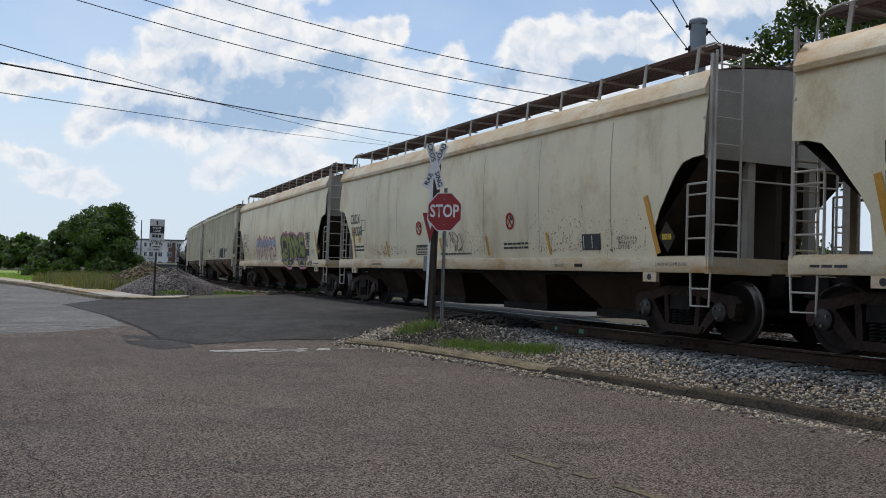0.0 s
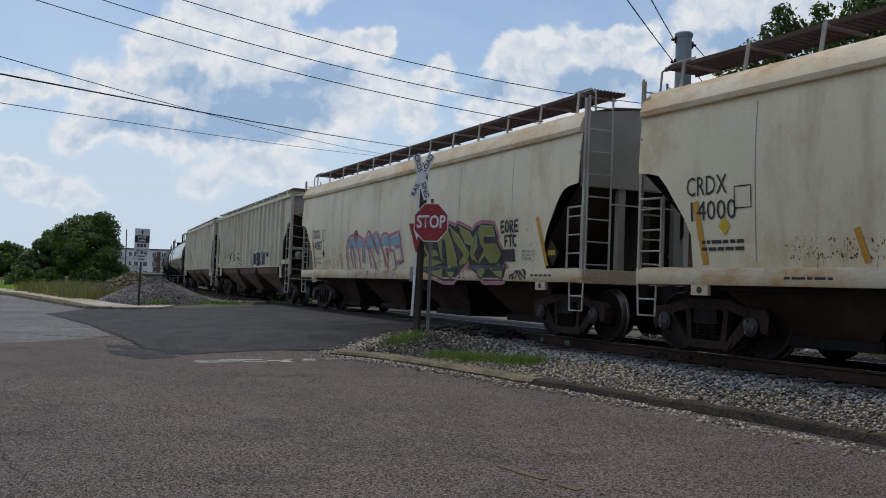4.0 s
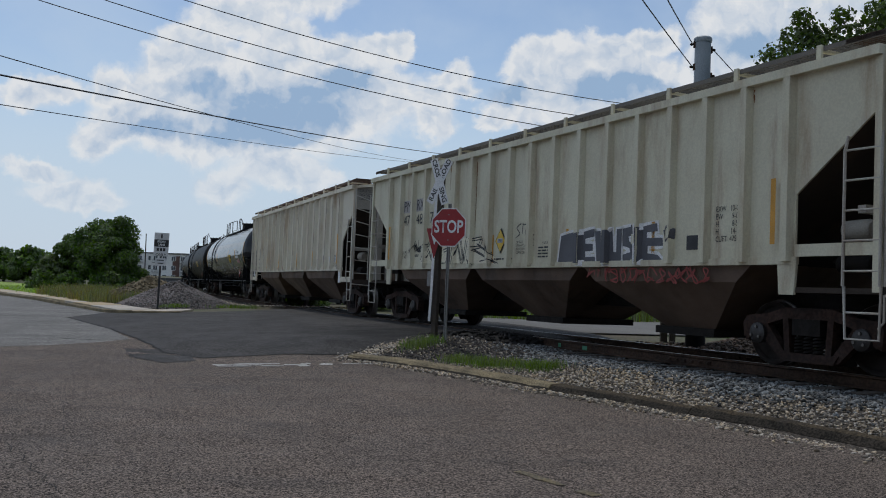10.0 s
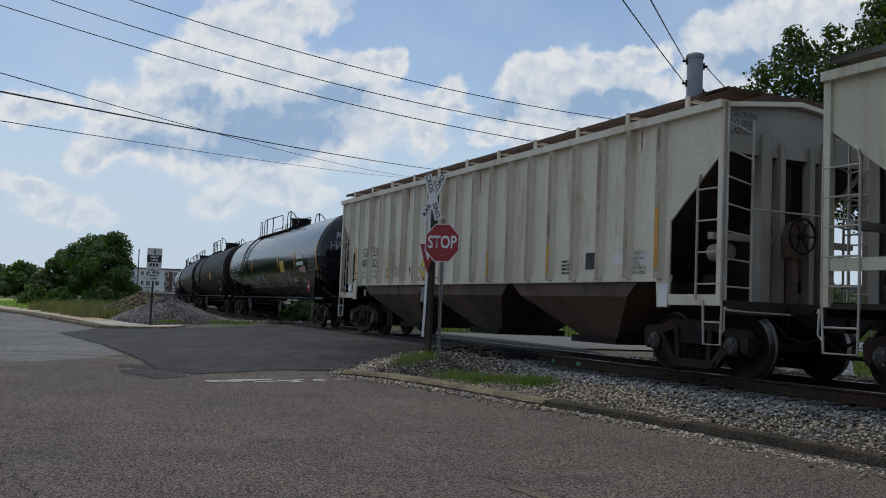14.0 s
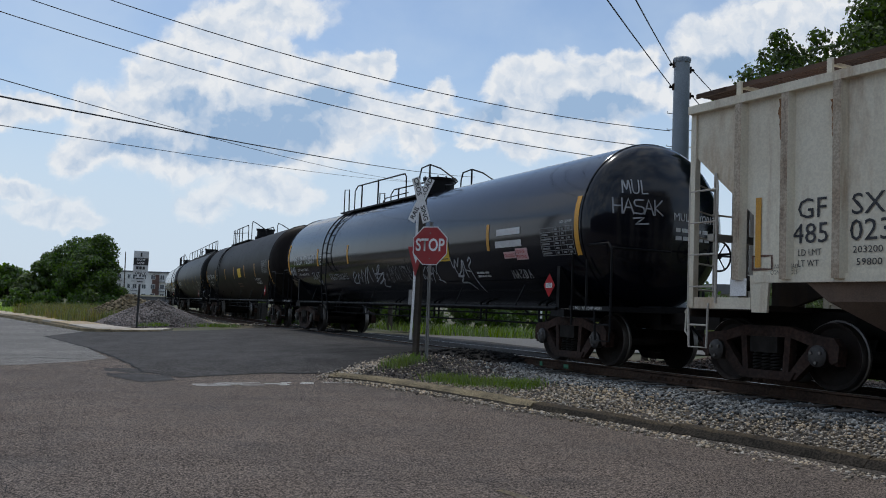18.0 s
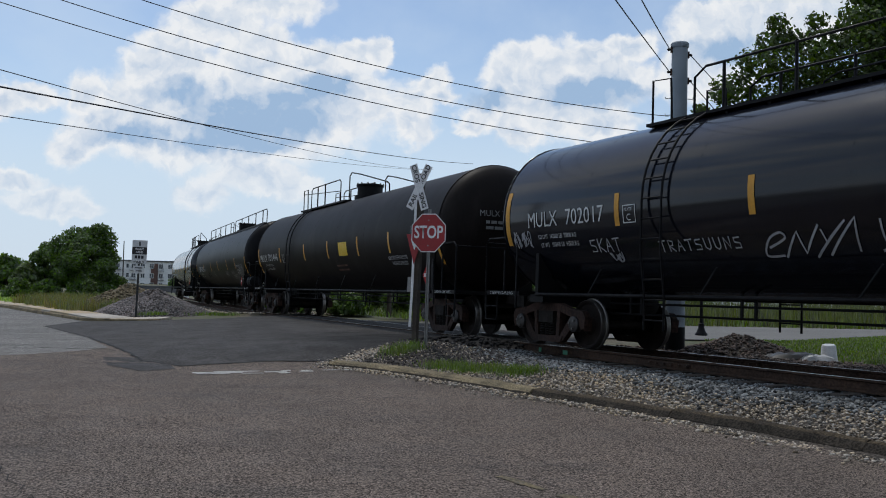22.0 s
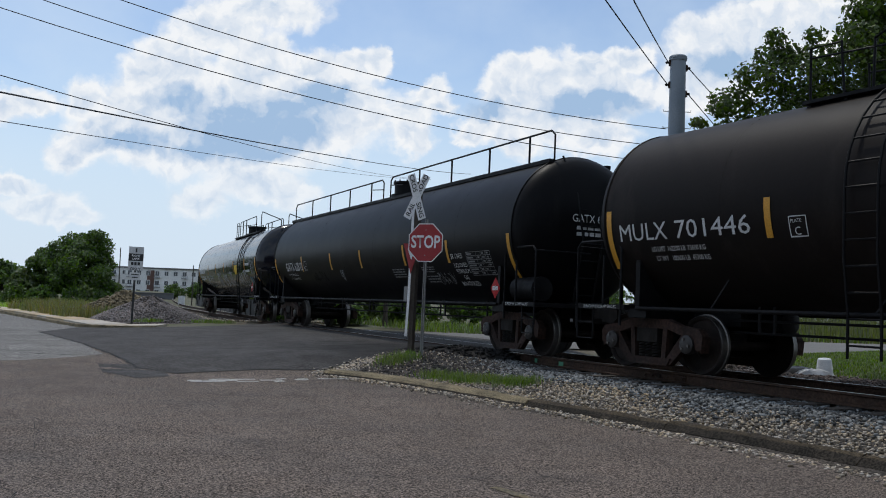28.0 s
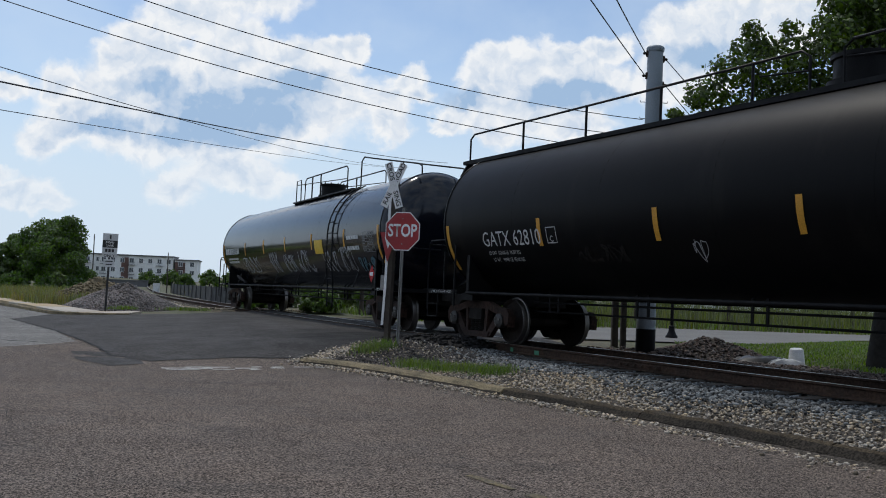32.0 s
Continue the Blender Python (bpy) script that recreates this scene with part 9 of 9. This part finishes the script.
            r_.tube([(x0 + 1.0, y, zf), (x0 + 1.02, y, zr - 0.08), (x0 + 1.2, y, zr), (xm, y, zr), (xm + 0.12, y, zr - 0.08), (xm + 0.14, y, zf)], 0.020, 6)
            xs_ = xm + (1.3 if x1 > 6 else 1.05)
            r_.tube([(xs_, y, zf), (xs_, y, zr), (xs_ + 0.2, y, zr + 0.10), (xs_ + 1.1, y, zr - 0.05), (x1 - 0.2, y, zr - 0.52), (x1, y, zr - 0.60), (x1 + 0.02, y, zf - 0.05)], 0.022, 6)
            for x in (x0 + 1.8, x0 + 2.7):
                r_.tube([(x, y, zf), (x, y, zr)], 0.026, 6)
            r_.tube([(x0, y, (zf + zr) / 2 + 0.25), (xm, y, (zf + zr) / 2)], 0.014, 6)
            part("walkway_rail", r_, BLACK, car, "black tubular platform handrail", 40)
            w = Shape()
            w.box(x0 - 0.05, xm + 0.9, min(y - sd * 0.15, y + sd * 0.1), max(y - sd * 0.15, y + sd * 0.1), zf - 0.03, zf + 0.02)
            for x in np.arange(x0, xm + 0.9, 0.6):
                w.box(x - 0.03, x + 0.03, y - 0.03, y + 0.03, zb - 0.12, zf)
            part("walkway", w, BLACK, car)
    # side ladder that follows the shell
    if ladder_x is not None:
        for sd in (-1, 1):
            def rim(x, k=None):
                up = [(x, sd * (TR + 0.07) * math.sin(a), TZ + (TR + 0.07) * math.cos(a)) for a in np.linspace(0.45, 1.5708, 8)]
                return up + [(x, sd * (TR + 0.07), 1.7), (x, sd * 1.50, 0.98), (x, sd * 1.50, 0.45)]
            ladder(car, rim(ladder_x), rim(ladder_x + 0.46), 12, BLACK, "side_ladder")
    else:
        ladder(car, [(half + 0.40, -0.30, 1.05), (half + 0.70, -0.30, 2.3), (half + 0.52, -0.35, 3.2), (half + 0.1, -0.45, 4.0)], [(half + 0.40, 0.15, 1.05), (half + 0.70, 0.15, 2.3), (half + 0.52, 0.1, 3.2), (half + 0.1, 0.0, 4.0)], 9, BLACK, "end_ladder")
    for x in (-tb, tb):
        add_truck(car, x, uc)
    marks(car)
    return car


def yellow(car, xs, z0, z1, w=0.13):
    for x in xs:
        decal("reflective_stripe", car, STRIPE, [[(x, z1), (x, z0)]], tank_put, 0.008, w, "yellow reflective stripe")


def chart(car, x0, x1, z0, z1, seed):
    s = Shape()
    for z in np.linspace(z0, z1, 7):
        panel(s, x0, x1, z - 0.006, z + 0.006, tank_put, 0.010, n=1)
    for f in (0.0, 0.42, 0.62, 0.81, 1.0):
        x = x0 + (x1 - x0) * f
        panel(s, x - 0.006, x + 0.006, z0, z1, tank_put, 0.010, n=5)
    c = part("inspection_chart", s, LETTER_FAINT, car, "white stencilled inspection table")
    b = Shape()
    rnd = random.Random(seed)
    dz = (z1 - z0) / 6
    for i in range(6):
        for f0, f1 in ((0.03, 0.36), (0.46, 0.58), (0.66, 0.77), (0.85, 0.96)):
            if rnd.random() < 0.85:
                panel(b, x0 + (x1 - x0) * f0, x0 + (x1 - x0) * (f0 + (f1 - f0) * rnd.uniform(0.6, 1)), z0 + dz * (i + 0.3), z0 + dz * (i + 0.7), tank_put, 0.010, n=1)
    tagged(part("chart_entries", b, LETTER_FAINT, c), kind="stuff")


def head_put(half, e):
    """Lays marks on a tank's end, across and up."""
    def put(y, z, lift=0.01):
        r = min(0.98, math.hypot(y, z - TZ) / TR)
        return Vector((e * (half + 0.62 * math.sqrt(1 - r * r) + lift), y * e, z))
    return put


def marks_e(car):
    p = tank_put
    yellow(car, (-9.27, 9.27), 1.98, 2.92, 0.14)
    yellow(car, (-5.87, -2.94, 2.9, 5.93), 2.18, 2.64, 0.12)
    lettering(car, "MULX", -8.56, 2.24, 0.40, p, LETTER_W, width=0.95)
    lettering(car, "702017", -7.34, 2.24, 0.40, p, LETTER_W, width=1.10)
    lettering(car, "LD LMT  162600 LB  73800 KG", -8.25, 2.02, 0.115, p, LETTER_W, 0.8)
    lettering(car, "LT WT   100400 LB  45500 KG", -8.22, 1.87, 0.115, p, LETTER_W, 0.8)
    decal("plate_frame", car, LETTER_W, [[(-5.70, 2.18), (-5.40, 2.18), (-5.40, 2.46), (-5.70, 2.46), (-5.70, 2.18)]], p, 0.010, 0.018)
    lettering(car, "C", -5.62, 2.21, 0.16, p, LETTER_W)
    lettering(car, "PLATE", -5.67, 2.37, 0.07, p, LETTER_W)
    s = Shape()
    panel(s, 3.28, 4.02, 2.0, 2.42, p, 0.010)
    y_ = part("notice_label", s, LABEL_YELLOW, car, "yellow notice with black print")
    b = Shape()
    for i in range(5):
        panel(b, 3.36, 3.94 - 0.1 * (i % 2), 2.04 + 0.075 * i, 2.058 + 0.075 * i, p, 0.014, n=1)
    part("label_print", b, LETTER, y_)
    for x0, x1, z in ((6.32, 7.28, 2.42), (6.25, 7.32, 2.18)):
        s = Shape()
        panel(s, x0, x1, z, z + 0.13, p, 0.010)
        part("white_tape", s, SIGN_GREY, car, "torn white tape over lettering")
    s = Shape()
    panel(s, 6.55, 7.02, 1.96, 2.09, p, 0.010)
    panel(s, 7.04, 7.50, 1.92, 2.14, p, 0.010)
    part("product_label", s, LABEL_PINK, car, "faded pink product label")
    lettering(car, "LIQUEFIED", 7.07, 2.05, 0.085, p, LETTER_R, 0.85, 0.016)
    lettering(car, "PETROLEUM GAS", 7.06, 1.95, 0.085, p, LETTER_R, 0.6, 0.016)
    lettering(car, "NON-ODORIZED", 6.57, 1.99, 0.085, p, LETTER_R, 0.66, 0.016)
    chart(car, 8.05, 9.15, 1.96, 2.46, 61)
    lettering(car, "DOT112J340W", 8.72, 2.52, 0.07, p, LETTER_W, 0.9)
    diamond(car, 8.42, 1.40, 0.20, lambda x, z, l: Vector((x, -1.50 - l, z)), LETTER_R, SIGN_WHITE, "1075", 1.1)
    decal("spray_tag", car, SPRAY_WHITE, glyphs("MAZDA", 6.60, 7.40, 1.58, 1.74, 0.7), p, 0.012, 0.025, "white spray-painted tag")
    for strokes, w in (([
        [(4.03, 2.07), (4.08, 1.84), (4.25, 2.02), (4.28, 1.86), (4.45, 2.05)],
        [(4.15, 1.88), (4.18, 1.7), (4.39, 1.77), (4.6, 2.0), (4.43, 1.68), (4.2, 1.68)],
        [(4.63, 1.97), (4.61, 1.61), (4.61, 1.79), (4.82, 1.75)],
        [(4.13, 1.66), (4.34, 1.63), (4.16, 1.53), (4.49, 1.51), (4.65, 1.38)],
        [(4.86, 1.97), (4.98, 2.04), (5.01, 1.96), (4.84, 1.85), (4.88, 1.75), (4.95, 1.33)]], 0.034),
                       ([
        [(2.31, 1.96), (2.22, 1.63)],
        [(2.54, 1.91), (2.25, 1.76), (2.43, 1.59)],
        [(2.83, 1.89), (2.62, 1.88), (2.62, 1.73), (2.83, 1.75), (2.62, 1.72), (2.59, 1.59)],
        [(2.72, 1.55), (2.95, 1.88), (3.02, 1.72), (3.2, 1.93)],
        [(3.08, 1.75), (3.09, 1.6), (3.01, 1.61), (3.27, 1.53)]], 0.030),
                       ([
        [(-2.79, 1.69), (-2.49, 1.8), (-2.55, 1.88), (-2.76, 1.8), (-2.9, 1.59), (-2.61, 1.58)],
        [(-2.57, 1.56), (-2.27, 1.88), (-2.22, 1.6), (-1.91, 1.94)],
        [(-1.88, 1.88), (-1.84, 1.73), (-1.49, 1.98), (-2.07, 1.55)],
        [(-1.85, 1.57), (-1.34, 2.01), (-1.4, 1.61)],
        [(-1.0, 1.96), (-0.97, 1.68), (-0.64, 1.97), (-0.45, 2.02), (-0.67, 1.85), (-0.95, 1.8), (-0.46, 1.8)],
        [(-1.08, 1.6), (-0.6, 1.75), (-0.29, 1.82), (-0.6, 1.63), (-0.97, 1.54), (-0.41, 1.67), (-0.67, 1.5), (-0.38, 1.46)]], 0.030)):
        decal("spray_tag", car, SPRAY_WHITE, [curved(st) if len(st) > 4 else st for st in strokes], p, 0.012, w, "white spray-painted tag")
    decal("spray_tag", car, SPRAY_WHITE, glyphs("TRATSUUNS", -5.0, -3.25, 1.70, 1.86, 0.72), p, 0.012, 0.022, "small white spray-painted letters")
    decal("spray_tag", car, SPRAY_WHITE, glyphs("SKAT", -6.75, -5.9, 1.74, 1.95, 0.8) + scrawl(-6.3, -5.95, 1.58, 1.7, 3, 66), p, 0.012, 0.022, "white spray-painted tag")
    decal("faint_tag", car, LETTER_FAINT, scrawl(-0.2, 1.6, 1.62, 1.95, 9, 67), p, 0.010, 0.012)
    decal("spray_tag", car, SPRAY_WHITE, scrawl(-9.1, -8.5, 1.9, 2.15, 5, 68), p, 0.012, 0.02)
    bars(car, 5.1, 5.7, (1.62, 1.69), 0.04, p, LETTER_W, seed=69)
    h = head_put(9.4, 1)
    decal("end_tag", car, SPRAY_WHITE, [curved(st) if len(st) > 3 else st for st in glyphs("MUL", -0.98, -0.48, 3.02, 3.26, 0.85) + glyphs("HASAK", -1.15, -0.22, 2.66, 2.92, 1.05)] + [[(-0.80, 2.58), (-0.60, 2.60), (-0.76, 2.48), (-0.52, 2.50)]], h, 0.014, 0.026, "white spray-painted tag on the tank end")
    lettering(car, "MULX 702017", 0.0, 2.6, 0.20, h, LETTER_W, 0.9)
    bars(car, 0.05, 0.9, (2.40, 2.26), 0.07, h, LETTER_W, seed=73)


def marks_f(car):
    p = tank_put
    yellow(car, (-8.9, 8.92), 1.68, 2.52, 0.12)
    yellow(car, (-5.57, -2.26, 0.42, 3.3, 5.8), 2.02, 2.48, 0.11)
    lettering(car, "MULX", -8.67, 2.06, 0.38, p, LETTER_W, width=1.10)
    lettering(car, "701446", -7.38, 2.06, 0.38, p, LETTER_W, width=1.47)
    lettering(car, "LD LMT  162200 LB  73600 KG", -7.95, 1.88, 0.105, p, LETTER_W, 0.85)
    lettering(car, "LT WT   100600 LB  45700 KG", -7.90, 1.74, 0.105, p, LETTER_W, 0.85)
    decal("plate_frame", car, LETTER_W, [[(-5.22, 1.98), (-4.95, 1.98), (-4.95, 2.24), (-5.22, 2.24), (-5.22, 1.98)]], p, 0.010, 0.016)
    lettering(car, "C", -5.15, 2.0, 0.15, p, LETTER_W)
    lettering(car, "PLATE", -5.20, 2.16, 0.065, p, LETTER_W)
    s = Shape()
    panel(s, 1.55, 2.35, 2.02, 2.42, p, 0.010)
    part("notice_label", s, LABEL_YELLOW, car, "yellow notice with faded print")
    chart(car, 7.35, 8.55, 2.10, 2.58, 81)
    lettering(car, "LIQUEFIED PETROLEUM GAS", 5.55, 1.82, 0.13, p, LETTER_W, width=1.32)
    lettering(car, "NON-ODORIZED", 5.72, 1.68, 0.13, p, LETTER_W, width=1.05)
    bars(car, 1.0, 2.0, (1.6, 1.72), 0.05, p, SPRAY_BROWN, seed=83)
    diamond(car, 8.40, 1.38, 0.20, lambda x, z, l: Vector((x, -1.50 - l, z)), LETTER_R, SIGN_WHITE, "1075", 1.1)
    h = head_put(9.05, 1)
    lettering(car, "MULX 701446", -0.75, 2.75, 0.20, h, LETTER_FAINT, 0.9)
    bars(car, -0.6, 0.3, (2.45, 2.58), 0.07, h, LETTER_FAINT, seed=84)
    lettering(car, "JACK", -8.62, 1.18, 0.09, lambda x, z, l: Vector((x, -1.36 - l, z)), LETTER_W)
    lettering(car, "HERE", -8.62, 1.08, 0.09, lambda x, z, l: Vector((x, -1.36 - l, z)), LETTER_W)


def marks_g(car):
    p = tank_put
    yellow(car, (-8.84, 8.80), 1.52, 2.34, 0.12)
    yellow(car, (-5.52, -2.45, 0.22, 3.39, 5.94), 1.92, 2.34, 0.11)
    lettering(car, "GATX 62810", -7.49, 1.92, 0.40, p, LETTER_W, width=1.97)
    lettering(car, "LD LMT  163600 LB  74200 KG", -7.38, 1.76, 0.10, p, LETTER_W, 0.85)
    lettering(car, "LT WT    99400 LB  45100 KG", -7.30, 1.63, 0.10, p, LETTER_W, 0.85)
    decal("plate_frame", car, LETTER_W, [[(-5.30, 1.93), (-5.02, 1.93), (-5.02, 2.2), (-5.30, 2.2), (-5.30, 1.93)]], p, 0.010, 0.016)
    lettering(car, "C", -5.22, 1.95, 0.15, p, LETTER_W)
    chart(car, 6.86, 7.96, 1.60, 2.08, 91)
    lettering(car, "SR 13450", 6.08, 1.96, 0.16, p, LETTER_W, width=0.58)
    for i, w in enumerate(("LIQUEFIED", "PETROLEUM", "GAS", "NON-ODORIZED")):
        lettering(car, w, 6.46 - 0.0355 * len(w), 1.78 - 0.13 * i, 0.125, p, LETTER_W, width=0.071 * len(w))
    bars(car, 2.40, 3.20, (1.60, 1.66, 1.72, 1.78), 0.028, p, LETTER_FAINT, seed=92)
    bars(car, 4.28, 5.0, (1.70, 1.75, 1.80), 0.025, p, LETTER_FAINT, seed=97)
    bars(car, 4.38, 5.02, (1.47, 1.53, 1.59), 0.028, p, LETTER_FAINT, seed=98)
    decal("faint_tag", car, LETTER_FAINT, scrawl(5.0, 5.9, 1.45, 1.66, 6, 93), p, 0.010, 0.010)
    diamond(car, 8.38, 1.30, 0.20, lambda x, z, l: Vector((x, -1.50 - l, z)), LETTER_R, SIGN_WHITE, "1075", 1.1)
    h = head_put(8.95, 1)
    lettering(car, "GATX 62810", -0.5, 2.65, 0.22, h, LETTER_W, 0.85)
    bars(car, -0.4, 0.4, (2.38, 2.50), 0.07, h, LETTER_W, seed=94)
    decal("faint_tag", car, DUSTY_BLACK, scrawl(-4.6, -3.2, 1.6, 1.85, 6, 95), p, 0.010, 0.03)
    decal("faint_tag", car, SPRAY_WHITE, scrawl(-1.75, -1.5, 1.6, 1.85, 2, 96), p, 0.010, 0.012)


def marks_h(car):
    p = tank_put
    yellow(car, (-8.7, 8.7), 1.7, 2.55, 0.12)
    yellow(car, (-5.05, -2.33, 0.38, 3.26, 6.17), 2.15, 2.55, 0.11)
    bars(car, -8.3, -6.0, (2.18,), 0.24, p, LETTER_W, gap=0.04, seed=101)
    bars(car, -8.0, -6.3, (1.85, 1.97), 0.07, p, LETTER_W, seed=102)
    s = Shape()
    panel(s, 3.55, 4.3, 1.98, 2.38, p, 0.010)
    part("notice_label", s, LABEL_YELLOW, car, "yellow notice with faded print")
    for i, (a, b) in enumerate(((-5.6, -3.4), (-1.8, -0.6), (0.0, 1.2), (1.5, 3.1), (4.0, 5.4), (5.6, 6.6))):
        decal("spray_tag", car, SPRAY_WHITE, scrawl(a, b, 1.5, 2.0 + 0.1 * (i % 2), 4, 110 + i), p, 0.012, 0.03, "white spray-painted tag")
    decal("spray_tag", car, SPRAY_TEAL, scrawl(7.0, 8.2, 1.5, 1.8, 5, 120), p, 0.012, 0.05, "teal spray-painted tag")
    chart(car, 7.6, 8.4, 1.95, 2.45, 121)
    bars(car, 6.4, 7.3, (2.30, 2.02), 0.10, p, LETTER_W, seed=122)
    diamond(car, 8.42, 1.37, 0.20, lambda x, z, l: Vector((x, -1.50 - l, z)), LETTER_R, SIGN_WHITE, "", 1.1)


TRAIN = [
    (smooth_hopper("hopper_car", "smooth cream covered hopper car on the rails, leading", 64.25, marks_front), 64.25, 7.35),
    (smooth_hopper("hopper_car", "smooth cream covered hopper car with rust streaks and speckles", 45.92, marks_a), 45.92, 7.35),
    (smooth_hopper("hopper_car", "smooth cream covered hopper car with green and blue graffiti", 27.60, marks_b), 27.60, 7.35),
    (rib_hopper("hopper_car", "rib-sided pale grey covered hopper car with silver graffiti", 8.75, GREY_CREAM, 8.62, [s * x for s in (-1, 1) for x in (0.43, 1.30, 2.17, 3.04, 3.90, 4.74, 5.55, 6.36, 7.16)], marks_c, 7.15), 8.75, 7.15),
    (rib_hopper("hopper_car", "rib-sided cream covered hopper car with heavy rust streaks", -10.05, RUSTY_CREAM, 8.48, [-7.50 + 0.81 * i for i in range(19)], marks_d, 7.4, 1.04), -10.05, 7.4),
    (tank_car("tank_car", "glossy black tank car with white graffiti and yellow stripes", -30.60, TANK_GLOSS, 9.40, 8.45, None, 0.07, marks_e, ladder_x=-5.15), -30.60, 8.45),
    (tank_car("tank_car", "faded brownish black tank car with yellow stripes", -52.0, TANK_BROWN, 9.02, 8.35, (-5.65, 3.4), 0.0, marks_f, ladder_x=-4.3), -52.0, 8.35),
    (tank_car("tank_car", "satin black tank car with a full-length top walkway", -72.90, TANK_MATT, 8.95, 8.2, None, 0.0, marks_g, full_walk=True), -72.90, 8.2),
    (tank_car("tank_car", "glossy black tank car with graffiti, last of the train", -94.1, TANK_GLOSS, 8.85, 8.2, (-1.6, 9.2), 0.6, marks_h, ladder_x=5.0), -94.1, 8.2),
]
RUN = [(0, -52.09), (2, -44.43), (5.5, -30.65), (8, -20.54), (10.5, -10.25), (13, 0.0), (14.5, 6.2), (16.5, 14.49), (19, 24.71), (21, 32.74), (23, 40.84), (27.5, 59.17), (30, 69.2), (32, 77.21)]


def run(t):
    """Metres that the train has gone along the line at t."""
    return float(np.interp(t, [r[0] for r in RUN], [r[1] for r in RUN]))


def car_pose(u, b):
    p, q = beside(u - b, 0), beside(u + b, 0)
    d = (q - p).normalized()
    y = Vector((0, 0, 1)).cross(d).normalized()
    m = Matrix((d, y, d.cross(y))).transposed().to_4x4()
    m.translation = (p + q) / 2
    return m @ pose(0, 0, 0, -math.degrees(LEAN))


def motions():
    for car, uc, b in TRAIN:
        walk(car, [(t, car_pose(uc + run(t), b)) for t in [0.5 * i for i in range(65)]])
    # wheels roll without slipping
    steps = [i * 32.0 / 240 for i in range(241)]
    for w, dx, uc in spinners:
        walk(w, [(t, pose(dx, 0, 0.457) @ Matrix.Rotation((run(t) - run(0)) / 0.457, 4, "Y")) for t in steps])


motions()
